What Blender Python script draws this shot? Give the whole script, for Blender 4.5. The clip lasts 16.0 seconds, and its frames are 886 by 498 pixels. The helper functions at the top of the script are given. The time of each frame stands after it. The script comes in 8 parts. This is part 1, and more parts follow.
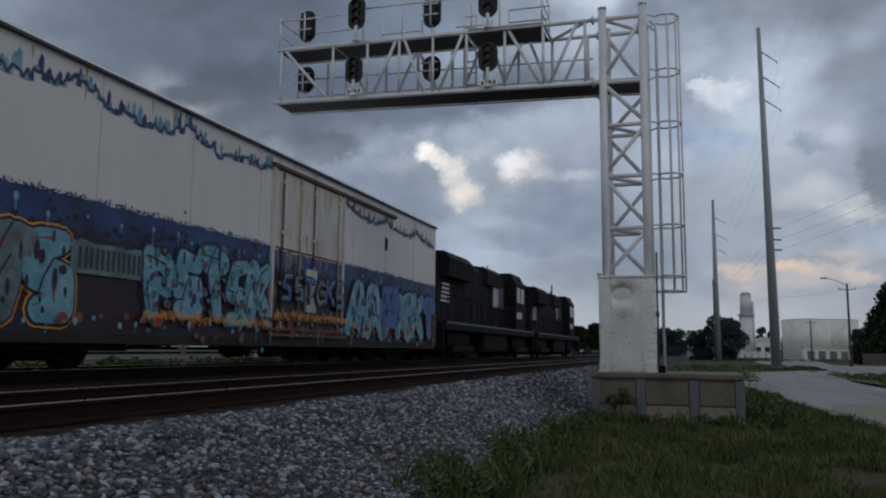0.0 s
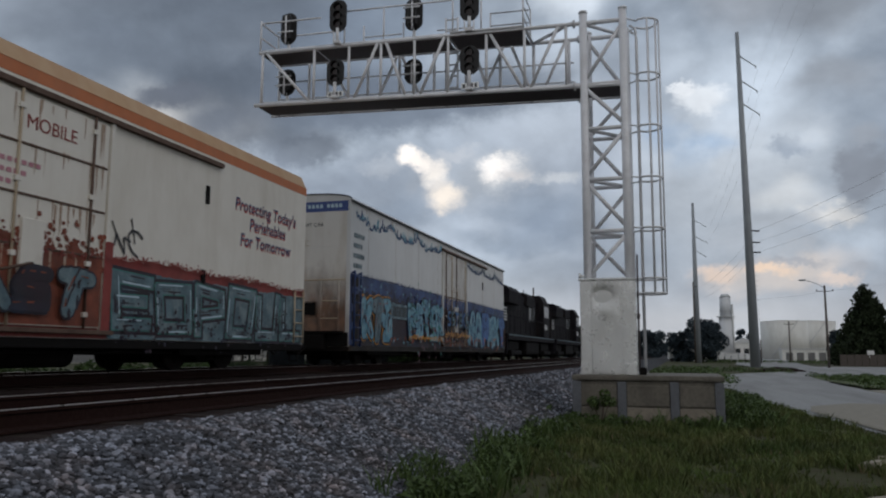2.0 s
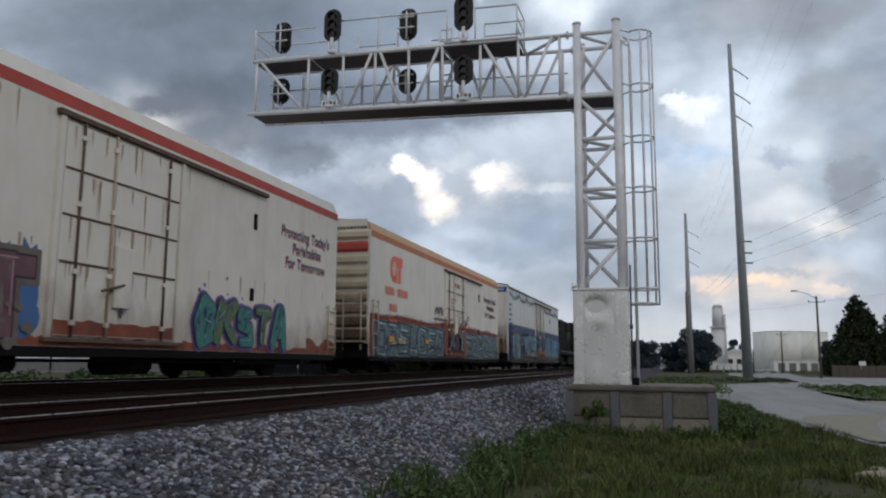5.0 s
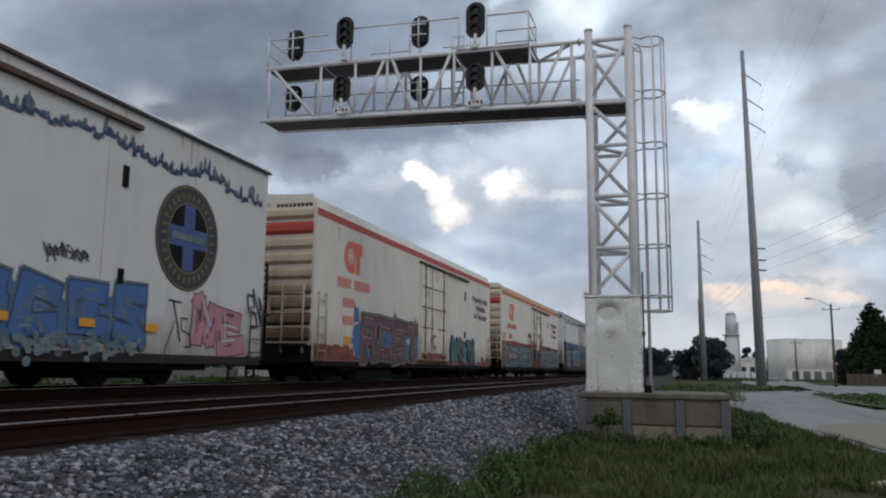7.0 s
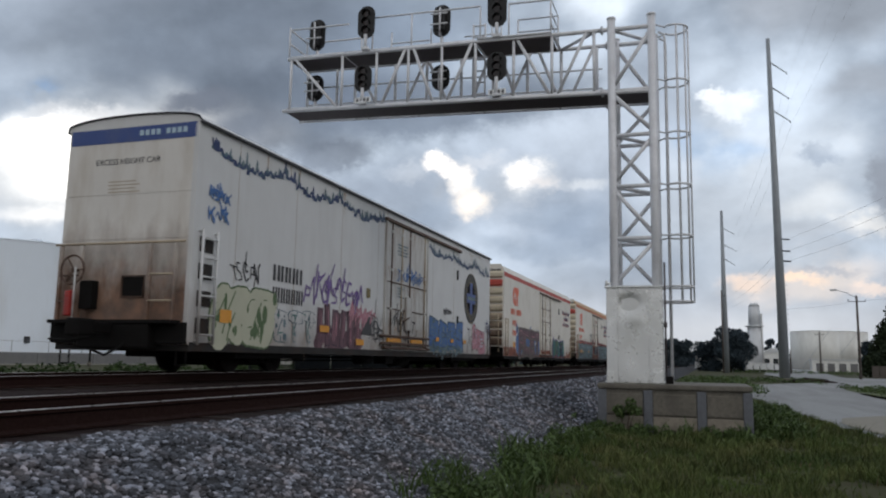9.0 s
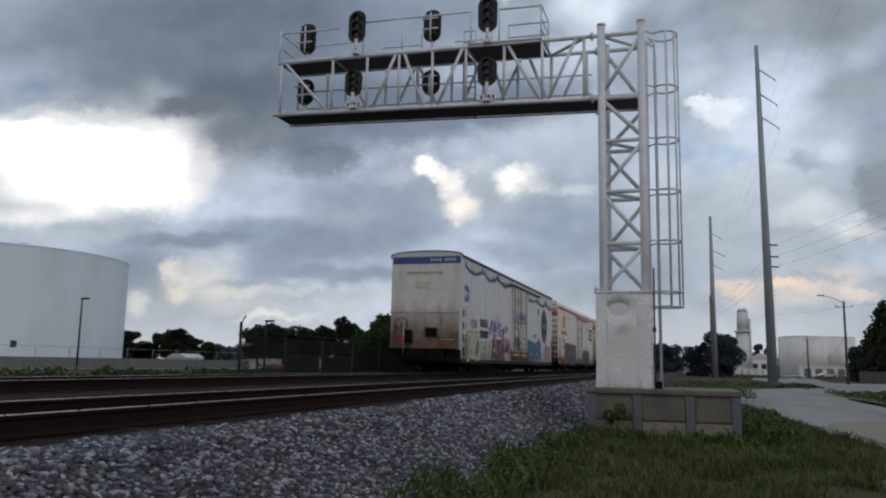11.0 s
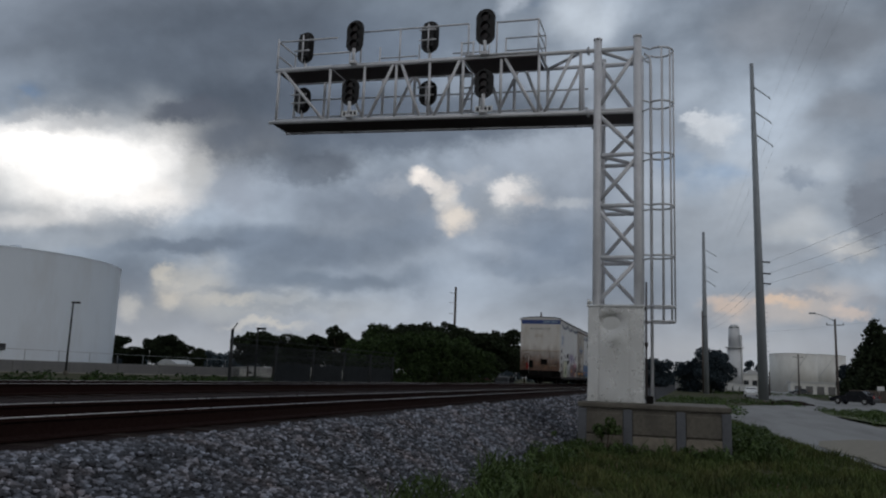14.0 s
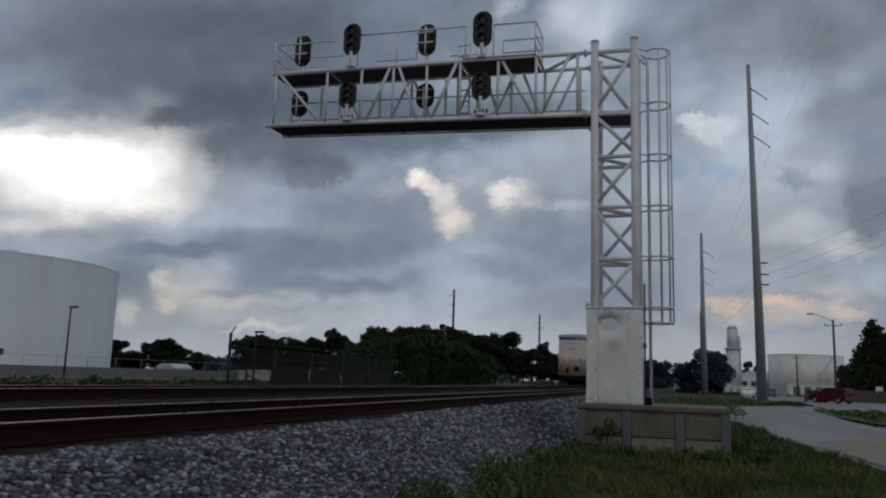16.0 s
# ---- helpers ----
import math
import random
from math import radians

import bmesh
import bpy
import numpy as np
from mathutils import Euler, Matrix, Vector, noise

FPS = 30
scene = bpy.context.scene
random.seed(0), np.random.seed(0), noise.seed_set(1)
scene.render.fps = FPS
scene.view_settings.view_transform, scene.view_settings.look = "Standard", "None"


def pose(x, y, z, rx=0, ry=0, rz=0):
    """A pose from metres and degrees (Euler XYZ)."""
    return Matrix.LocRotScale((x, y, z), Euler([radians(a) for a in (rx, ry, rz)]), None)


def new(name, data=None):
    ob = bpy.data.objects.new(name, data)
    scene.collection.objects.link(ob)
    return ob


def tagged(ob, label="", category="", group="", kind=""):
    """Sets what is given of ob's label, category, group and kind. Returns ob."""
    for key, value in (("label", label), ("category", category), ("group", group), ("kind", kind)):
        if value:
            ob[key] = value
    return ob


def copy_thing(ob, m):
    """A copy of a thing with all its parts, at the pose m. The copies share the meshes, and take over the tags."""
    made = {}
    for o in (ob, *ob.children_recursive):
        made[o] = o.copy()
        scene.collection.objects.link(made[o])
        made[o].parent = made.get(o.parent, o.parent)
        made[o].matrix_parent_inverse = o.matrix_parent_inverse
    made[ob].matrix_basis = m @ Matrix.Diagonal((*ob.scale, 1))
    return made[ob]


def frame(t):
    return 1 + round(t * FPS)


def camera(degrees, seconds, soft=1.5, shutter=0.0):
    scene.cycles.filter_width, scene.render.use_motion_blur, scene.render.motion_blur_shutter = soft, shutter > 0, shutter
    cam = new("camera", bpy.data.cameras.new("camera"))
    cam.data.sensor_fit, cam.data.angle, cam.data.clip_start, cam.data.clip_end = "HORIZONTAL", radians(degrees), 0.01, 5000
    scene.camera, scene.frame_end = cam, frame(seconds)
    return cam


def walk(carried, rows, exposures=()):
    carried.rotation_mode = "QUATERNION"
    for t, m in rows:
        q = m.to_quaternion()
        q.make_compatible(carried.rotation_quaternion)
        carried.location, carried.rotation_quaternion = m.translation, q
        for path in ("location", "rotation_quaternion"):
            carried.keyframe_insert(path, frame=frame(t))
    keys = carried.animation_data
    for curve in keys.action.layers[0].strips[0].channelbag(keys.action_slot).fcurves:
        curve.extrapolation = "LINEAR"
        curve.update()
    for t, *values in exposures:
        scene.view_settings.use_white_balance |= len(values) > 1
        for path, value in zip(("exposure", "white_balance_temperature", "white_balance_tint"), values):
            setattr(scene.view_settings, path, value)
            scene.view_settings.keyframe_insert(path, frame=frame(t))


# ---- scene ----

# ---------------------------------------------------------------- camera
LENS = 59.0
EYE_Z = 0.45
PATH = ((0, 18.024, 7.368, -0.517), (0.5, 17.519, 8.003, -0.55), (1, 17.167, 7.645, -0.528), (1.5, 17.117, 7.644, -0.318),
        (2, 16.723, 7.587, -0.267), (2.5, 16.63, 7.421, -0.202), (3, 16.347, 7.475, -0.279), (3.5, 16.307, 7.617, -0.15),
        (6, 16.308, 8.522, -0.737), (6.5, 16.851, 8.527, -0.579), (7, 17.034, 8.763, -0.635), (7.5, 17.495, 8.398, -0.91),
        (8, 17.762, 8.311, -1.101), (8.5, 17.815, 8.439, -1.015), (9, 18.511, 7.996, -1.024), (11.5, 17.628, 8.486, -1.07),
        (12, 17.671, 8.733, -1.0), (12.5, 17.609, 9.084, -1.467), (13, 17.179, 8.836, -1.965), (13.5, 17.238, 9.101, -2.004),
        (14, 17.132, 9.148, -2.114), (14.5, 17.186, 9.285, -2.147), (15, 17.244, 9.417, -2.038), (15.5, 17.25, 9.754, -1.556),
        (16, 17.038, 9.331, -1.809))
EXPOSURE = ((0, -0.26, 6260, 13), (0.5, -0.5, 6360, 13), (1, -0.25, 6460, 13), (2, 0.03, 6560, 13), (3, 0.18, 6560, 13), (3.5, 0.3, 6560, 13), (7, 0.38, 6560, 13), (9, 0.4, 6560, 13), (11.3, 0.0, 6460, 13), (12.5, -0.4, 6460, 13), (16, -0.44, 6460, 13))
cam = camera(LENS, 16.0, soft=2.1, shutter=0.12)
walk(cam, [(t, pose(0, 0, EYE_Z, 90 + p, r, y)) for t, y, p, r in PATH], exposures=EXPOSURE)


# ---------------------------------------------------------------- sky and sun
def build_world():
    world = bpy.data.worlds.new("sky")
    scene.world = world
    world.use_nodes = True
    nt = world.node_tree
    nt.nodes.clear()
    link = nt.links.new

    def node(kind, **values):
        n = nt.nodes.new(kind)
        for key, value in values.items():
            n.inputs[key].default_value = value
        return n

    def math_node(op, a, b=None, clamp=False):
        n = nt.nodes.new("ShaderNodeMath")
        n.operation, n.use_clamp = op, clamp
        for i, v in enumerate((a, b)):
            if v is None:
                continue
            if isinstance(v, (int, float)):
                n.inputs[i].default_value = v
            else:
                link(v, n.inputs[i])
        return n.outputs[0]

    def vec_node(op, a, b=None):
        n = nt.nodes.new("ShaderNodeVectorMath")
        n.operation = op
        for i, v in enumerate((a, b)):
            if v is None:
                continue
            if isinstance(v, tuple):
                n.inputs[i].default_value = v
            else:
                link(v, n.inputs[i])
        return n

    def mix(f, a, b):
        n = nt.nodes.new("ShaderNodeMix")
        n.data_type = "RGBA"
        for sock, v in ((n.inputs[0], f), (n.inputs[6], a), (n.inputs[7], b)):
            if isinstance(v, tuple):
                sock.default_value = (*v, 1)
            elif isinstance(v, float):
                sock.default_value = v
            else:
                link(v, sock)
        return n.outputs[2]

    def fbm(vec, scale, detail, rough=0.55, distortion=0.0):
        n = node("ShaderNodeTexNoise", Scale=scale, Detail=detail, Roughness=rough, Distortion=distortion)
        link(vec, n.inputs["Vector"])
        return n

    def ramp(x, a, b, lo=0.0, hi=1.0):
        n = nt.nodes.new("ShaderNodeMapRange")
        n.interpolation_type = "SMOOTHSTEP"
        link(x, n.inputs[0])
        for i, v in enumerate((a, b, lo, hi)):
            n.inputs[i + 1].default_value = v
        return n.outputs[0]

    way = nt.nodes.new("ShaderNodeTexCoord").outputs["Generated"]
    sky = nt.nodes.new("ShaderNodeTexSky")
    sky.sky_type, sky.sun_disc = "NISHITA", False
    sky.sun_elevation, sky.sun_rotation = radians(SUN_UP), radians(SUN_TURN)
    blue = vec_node("SCALE", sky.outputs[0])
    blue.inputs["Scale"].default_value = 0.085
    blue = blue.outputs[0]

    # cloud layers in a plane ahead: u to the right, v up
    sep = nt.nodes.new("ShaderNodeSeparateXYZ")
    link(way, sep.inputs[0])
    ahead = math_node("MAXIMUM", sep.outputs[1], 0.08)
    u = math_node("DIVIDE", sep.outputs[0], ahead)
    v = math_node("DIVIDE", sep.outputs[2], ahead)
    stretched = vec_node("MULTIPLY", way, (1.0, 1.0, 1.35)).outputs[0]
    coarse = fbm(stretched, 3.0, 8, 0.5)
    fine = fbm(stretched, 8.0, 9, 0.52)
    wisps = fbm(stretched, 17.0, 8, 0.55)
    comb = nt.nodes.new("ShaderNodeCombineXYZ")
    link(u, comb.inputs[0]), link(v, comb.inputs[1])
    warp = vec_node("SUBTRACT", fbm(stretched, 7.0, 7, 0.52).outputs["Color"], (0.5, 0.5, 0.5))
    warp2 = vec_node("MULTIPLY", warp.outputs[0], (0.19, 0.14, 0.0))
    flat = vec_node("ADD", comb.outputs[0], warp2.outputs[0]).outputs[0]

    fluff = vec_node("SUBTRACT", fbm(stretched, 16.0, 10, 0.66).outputs["Color"], (0.5, 0.5, 0.5))
    fluff = vec_node("MULTIPLY", fluff.outputs[0], (0.070, 0.075, 0.0))
    crisp = vec_node("ADD", comb.outputs[0], fluff.outputs[0]).outputs[0]

    def blob(cu, cv, ru, rv, soft=1.0, plane=flat):
        d = vec_node("SUBTRACT", plane, (cu, cv, 0.0)).outputs[0]
        d = vec_node("MULTIPLY", d, (1 / ru, 1 / rv, 0.0)).outputs[0]
        return ramp(vec_node("LENGTH", d).outputs["Value"], 1.0, 1.0 - soft)

    shade = math_node("ADD", math_node("MULTIPLY", coarse.outputs[0], 0.72), math_node("MULTIPLY", fine.outputs[0], 0.38))
    # billows: rounded rims on the cloud heaps
    billow = math_node("ABSOLUTE", math_node("SUBTRACT", fbm(stretched, 4.5, 4, 0.45).outputs[0], 0.5))
    shade = math_node("ADD", shade, math_node("MULTIPLY", billow, 0.8))
    shade = ramp(shade, 0.47, 0.88)
    cloud = mix(shade, CLOUD_DARK, CLOUD_LIGHT)
    # breaks of blue, and named masses: dark undersides, lit towers, the sun's place behind the deck
    grain = ramp(fine.outputs[0], 0.25, 0.62, 0.8, 1.0)
    wisp = ramp(wisps.outputs[0], 0.62, 0.42)

    def gap(under, cu, cv, ru, rv, amount):
        w = math_node("MULTIPLY", blob(cu, cv, ru, rv, 0.9), amount)
        return mix(math_node("MULTIPLY", w, wisp, True), under, blue)

    def mass(under, cu, cv, ru, rv, soft, amount, colour):
        w = math_node("MULTIPLY", blob(cu, cv, ru, rv, soft), amount)
        return mix(math_node("MULTIPLY", w, grain, True), under, colour)

    def tower_cloud(under, cu, cv, ru, rv, soft, amount, colour):
        return mix(math_node("MULTIPLY", blob(cu, cv, ru, rv, soft, crisp), amount, True), under, colour)
    # pale veil over the middle and the east, with breaks of blue
    cloud = mass(cloud, -0.150, 0.260, 0.314, 0.252, 1.0, 0.7, (0.428, 0.489, 0.562))
    cloud = mass(cloud, 0.076, 0.199, 0.219, 0.182, 1.0, 0.7, (0.502, 0.555, 0.598))
    cloud = gap(cloud, -0.177, 0.514, 0.055, 0.033, 0.9)
    cloud = gap(cloud, 0.013, 0.259, 0.061, 0.066, 0.45)
    cloud = gap(cloud, 0.148, 0.266, 0.037, 0.031, 0.4)
    cloud = gap(cloud, -1.083, 0.430, 0.049, 0.031, 0.8)
    cloud = mass(cloud, -0.105, 0.484, 0.082, 0.057, 0.9, 0.8, (0.672, 0.751, 0.818))
    cloud = tower_cloud(cloud, -0.229, 0.512, 0.032, 0.021, 0.8, 0.9, (0.627, 0.703, 0.784))
    cloud = mass(cloud, 0.013, 0.259, 0.047, 0.051, 1.0, 0.4, (0.371, 0.502, 0.664))
    # the dark deck above the line and its hanging lobes
    cloud = mass(cloud, -0.995, 0.569, 0.387, 0.166, 0.8, 0.8, (0.197, 0.233, 0.281))
    cloud = mass(cloud, -0.659, 0.484, 0.535, 0.188, 0.7, 0.95, (0.124, 0.152, 0.19))
    cloud = tower_cloud(cloud, -0.620, 0.367, 0.254, 0.103, 0.5, 0.95, (0.113, 0.139, 0.175))
    cloud = tower_cloud(cloud, -0.340, 0.347, 0.287, 0.055, 0.6, 0.9, (0.149, 0.183, 0.229))
    cloud = mass(cloud, -0.404, 0.449, 0.266, 0.096, 0.9, 0.75, (0.197, 0.245, 0.309))
    cloud = mass(cloud, -0.346, 0.521, 0.190, 0.061, 0.9, 0.6, (0.254, 0.309, 0.371))
    cloud = mass(cloud, -0.445, 0.371, 0.178, 0.047, 0.9, 0.8, (0.113, 0.139, 0.179))
    cloud = tower_cloud(cloud, -0.512, 0.295, 0.100, 0.032, 0.6, 0.8, (0.108, 0.13, 0.162))
    cloud = mass(cloud, -0.474, 0.259, 0.250, 0.050, 1.0, 0.8, (0.237, 0.281, 0.339))
    cloud = mass(cloud, -0.395, 0.231, 0.170, 0.057, 1.0, 0.7, (0.254, 0.3, 0.36))
    # the bright break where the sun stands behind the deck
    cloud = mass(cloud, -0.949, 0.309, 0.413, 0.143, 1.0, 1.0, (0.801, 0.818, 0.793))
    cloud = tower_cloud(cloud, -0.904, 0.307, 0.257, 0.094, 1.0, 1.0, (1.7, 1.68, 1.6))
    cloud = tower_cloud(cloud, -0.790, 0.251, 0.125, 0.045, 1.0, 0.8, (1.2, 1.18, 1.12))
    cloud = tower_cloud(cloud, -1.048, 0.358, 0.168, 0.069, 0.9, 0.95, (1.6, 1.58, 1.5))
    cloud = tower_cloud(cloud, -0.667, 0.343, 0.119, 0.056, 0.9, 0.8, (0.124, 0.149, 0.186))
    cloud = tower_cloud(cloud, -0.743, 0.394, 0.094, 0.028, 0.6, 0.9, (0.124, 0.145, 0.179))
    cloud = tower_cloud(cloud, -1.044, 0.407, 0.108, 0.014, 0.9, 0.6, (0.371, 0.405, 0.44))
    cloud = mass(cloud, -0.640, 0.249, 0.107, 0.052, 0.9, 0.7, (0.329, 0.371, 0.428))
    cloud = tower_cloud(cloud, -0.712, 0.288, 0.040, 0.054, 0.8, 0.6, (0.672, 0.687, 0.672))
    cloud = tower_cloud(cloud, -0.971, 0.392, 0.174, 0.022, 0.9, 0.7, (0.672, 0.695, 0.703))
    # grey-blue stacked bands under it
    cloud = mass(cloud, -0.945, 0.192, 0.213, 0.017, 0.9, 0.7, (0.382, 0.428, 0.47))
    cloud = mass(cloud, -1.018, 0.232, 0.186, 0.021, 0.9, 0.7, (0.827, 0.836, 0.818))
    cloud = mass(cloud, -0.559, 0.179, 0.305, 0.046, 0.8, 0.9, (0.201, 0.25, 0.314))
    cloud = tower_cloud(cloud, -0.722, 0.178, 0.150, 0.021, 0.7, 0.8, (0.19, 0.233, 0.29))
    cloud = mass(cloud, -0.385, 0.191, 0.134, 0.044, 0.9, 0.7, (0.245, 0.3, 0.366))
    cloud = mass(cloud, -0.476, 0.132, 0.201, 0.026, 0.8, 0.85, (0.197, 0.25, 0.314))
    cloud = mass(cloud, -0.454, 0.217, 0.096, 0.025, 0.9, 0.5, (0.371, 0.428, 0.489))
    cloud = mass(cloud, -0.224, 0.100, 0.181, 0.055, 0.9, 0.65, (0.334, 0.393, 0.458))
    cloud = mass(cloud, -0.165, 0.177, 0.111, 0.045, 0.9, 0.8, (0.205, 0.258, 0.329))
    cloud = mass(cloud, -0.232, 0.149, 0.130, 0.021, 0.9, 0.6, (0.237, 0.295, 0.366))
    cloud = mass(cloud, -0.368, 0.182, 0.334, 0.135, 1.0, 0.4, (0.197, 0.237, 0.295))
    # light low sky, with warm heads along it
    cloud = mass(cloud, -0.599, 0.089, 0.279, 0.039, 0.9, 0.75, (0.477, 0.509, 0.509))
    cloud = mass(cloud, -0.702, 0.122, 0.078, 0.047, 0.9, 0.8, (0.598, 0.598, 0.555))
    cloud = tower_cloud(cloud, -0.745, 0.105, 0.040, 0.026, 0.8, 0.8, (0.735, 0.703, 0.612))
    cloud = tower_cloud(cloud, -0.758, 0.136, 0.026, 0.017, 0.8, 0.7, (0.703, 0.68, 0.598))
    cloud = tower_cloud(cloud, -0.632, 0.098, 0.066, 0.012, 0.9, 0.6, (0.672, 0.657, 0.583))
    cloud = tower_cloud(cloud, -0.579, 0.063, 0.100, 0.012, 0.9, 0.8, (0.751, 0.735, 0.657))
    cloud = tower_cloud(cloud, -0.814, 0.084, 0.031, 0.030, 0.8, 0.7, (0.627, 0.627, 0.583))
    cloud = tower_cloud(cloud, -0.610, 0.113, 0.140, 0.009, 0.9, 0.6, (0.254, 0.304, 0.36))
    cloud = tower_cloud(cloud, -0.535, 0.089, 0.143, 0.010, 0.9, 0.55, (0.281, 0.334, 0.388))
    # two sunlit cumulus heads in the middle distance
    cloud = mass(cloud, -0.272, 0.226, 0.111, 0.063, 0.9, 0.7, (0.371, 0.422, 0.477))
    cloud = tower_cloud(cloud, -0.281, 0.266, 0.048, 0.017, 0.8, 0.6, (0.502, 0.542, 0.583))
    cloud = tower_cloud(cloud, -0.388, 0.259, 0.051, 0.021, 0.8, 0.6, (0.428, 0.477, 0.528))
    cloud = tower_cloud(cloud, -0.222, 0.238, 0.052, 0.036, 0.7, 0.8, (0.542, 0.583, 0.612))
    cloud = tower_cloud(cloud, -0.344, 0.268, 0.028, 0.019, 0.9, 1.0, (1.15, 1.1, 1.02))
    cloud = tower_cloud(cloud, -0.329, 0.257, 0.025, 0.016, 0.9, 0.9, (1.0, 0.96, 0.9))
    cloud = tower_cloud(cloud, -0.316, 0.238, 0.026, 0.035, 0.9, 0.95, (0.85, 0.83, 0.78))
    cloud = tower_cloud(cloud, -0.305, 0.251, 0.018, 0.016, 0.9, 0.8, (0.8, 0.78, 0.74))
    cloud = tower_cloud(cloud, -0.299, 0.205, 0.037, 0.028, 0.9, 0.95, (0.82, 0.77, 0.69))
    cloud = tower_cloud(cloud, -0.226, 0.243, 0.039, 0.025, 0.9, 0.95, (0.98, 0.97, 0.94))
    cloud = tower_cloud(cloud, -0.202, 0.230, 0.030, 0.017, 0.9, 0.8, (0.6, 0.6, 0.6))
    cloud = tower_cloud(cloud, -0.346, 0.228, 0.016, 0.027, 0.8, 0.8, (0.3, 0.345, 0.399))
    cloud = tower_cloud(cloud, -0.267, 0.230, 0.021, 0.035, 0.7, 0.75, (0.35, 0.399, 0.452))
    cloud = tower_cloud(cloud, -0.146, 0.228, 0.046, 0.015, 0.8, 0.6, (0.569, 0.612, 0.641))
    cloud = tower_cloud(cloud, -0.202, 0.189, 0.068, 0.018, 0.8, 0.7, (0.263, 0.319, 0.388))
    # broken heaps to the east
    cloud = tower_cloud(cloud, 0.036, 0.315, 0.042, 0.025, 0.6, 0.85, (0.719, 0.776, 0.818))
    cloud = tower_cloud(cloud, 0.011, 0.327, 0.020, 0.011, 0.7, 0.8, (0.751, 0.801, 0.836))
    cloud = mass(cloud, 0.151, 0.443, 0.140, 0.074, 0.7, 0.85, (0.213, 0.241, 0.276))
    cloud = tower_cloud(cloud, 0.085, 0.439, 0.073, 0.045, 0.8, 0.6, (0.309, 0.345, 0.388))
    cloud = mass(cloud, 0.183, 0.341, 0.086, 0.032, 0.8, 0.7, (0.263, 0.295, 0.334))
    cloud = tower_cloud(cloud, 0.135, 0.247, 0.032, 0.018, 0.6, 0.75, (0.245, 0.295, 0.36))
    cloud = tower_cloud(cloud, 0.209, 0.211, 0.035, 0.044, 0.5, 0.9, (0.205, 0.233, 0.272))
    cloud = tower_cloud(cloud, 0.220, 0.255, 0.035, 0.020, 0.7, 0.7, (0.263, 0.295, 0.334))
    cloud = mass(cloud, 0.155, 0.272, 0.055, 0.042, 0.9, 0.5, (0.542, 0.598, 0.641))
    cloud = mass(cloud, 0.132, 0.170, 0.105, 0.034, 0.9, 0.7, (0.555, 0.59, 0.605))
    cloud = tower_cloud(cloud, 0.180, 0.168, 0.042, 0.020, 0.8, 0.6, (0.672, 0.672, 0.641))
    cloud = mass(cloud, 0.118, 0.136, 0.111, 0.018, 0.9, 0.7, (0.35, 0.388, 0.428))
    cloud = mass(cloud, 0.116, 0.099, 0.123, 0.028, 0.9, 0.8, (0.555, 0.515, 0.477))
    cloud = tower_cloud(cloud, 0.104, 0.099, 0.037, 0.015, 0.8, 0.85, (0.751, 0.598, 0.464))
    cloud = tower_cloud(cloud, 0.047, 0.092, 0.038, 0.019, 0.8, 0.8, (0.687, 0.569, 0.477))
    cloud = tower_cloud(cloud, 0.176, 0.089, 0.041, 0.013, 0.8, 0.7, (0.672, 0.562, 0.477))
    cloud = tower_cloud(cloud, 0.141, 0.110, 0.048, 0.008, 0.8, 0.7, (0.309, 0.334, 0.371))
    cloud = tower_cloud(cloud, 0.203, 0.102, 0.023, 0.013, 0.8, 0.7, (0.319, 0.345, 0.382))
    cloud = mass(cloud, 0.052, 0.055, 0.191, 0.030, 1.0, 0.5, (0.428, 0.464, 0.496))
    cloud = mass(cloud, -0.080, 0.061, 0.110, 0.049, 1.0, 0.5, (0.382, 0.434, 0.489))
    # heaped relief: the difference of a billow field along the light's slant, plus fine tufts
    def heap(offset, scale):
        p = vec_node("ADD", stretched, offset).outputs[0]
        return fbm(p, scale, 9, 0.55, 0.25).outputs[0]
    slope = math_node("SUBTRACT", heap((0.0, 0.0, 0.0), 5.0), heap((0.022, 0.0, -0.03), 5.0))
    slope2 = math_node("SUBTRACT", heap((3.0, 1.0, 0.0), 13.0), heap((3.008, 1.0, -0.013), 13.0))
    relief = math_node("ADD", math_node("MULTIPLY", slope, 0.8), math_node("MULTIPLY", slope2, 0.3))
    relief = math_node("ADD", relief, ramp(heap((7.0, 0.0, 0.0), 6.5), 0.35, 0.62, 0.97, 1.08))
    lit = vec_node("SCALE", cloud)
    link(relief, lit.inputs["Scale"])
    cloud = lit.outputs[0]
    tone = nt.nodes.new("ShaderNodeHueSaturation")
    tone.inputs["Saturation"].default_value = 1.08
    link(cloud, tone.inputs["Color"])
    cloud = tone.outputs[0]
    # the eastern half of the sky, behind the viewer, is thin bright overcast
    back = ramp(sep.outputs[1], 0.25, -0.5)
    east = ramp(sep.outputs[0], 0.1, 0.9)
    thin = math_node("MAXIMUM", back, math_node("MULTIPLY", east, 0.8))
    thin = math_node("MULTIPLY", thin, ramp(coarse.outputs[0], 0.3, 0.6, 0.6, 1.0))
    cloud = mix(thin, cloud, CLOUD_THIN)
    haze = ramp(sep.outputs[2], 0.13, 0.0, 0.0, 0.6)
    cloud = mix(haze, cloud, HAZE)
    bg = nt.nodes.new("ShaderNodeBackground")
    link(cloud, bg.inputs[0])
    bg.inputs[1].default_value = SKY_STRENGTH
    out = nt.nodes.new("ShaderNodeOutputWorld")
    link(bg.outputs[0], out.inputs[0])


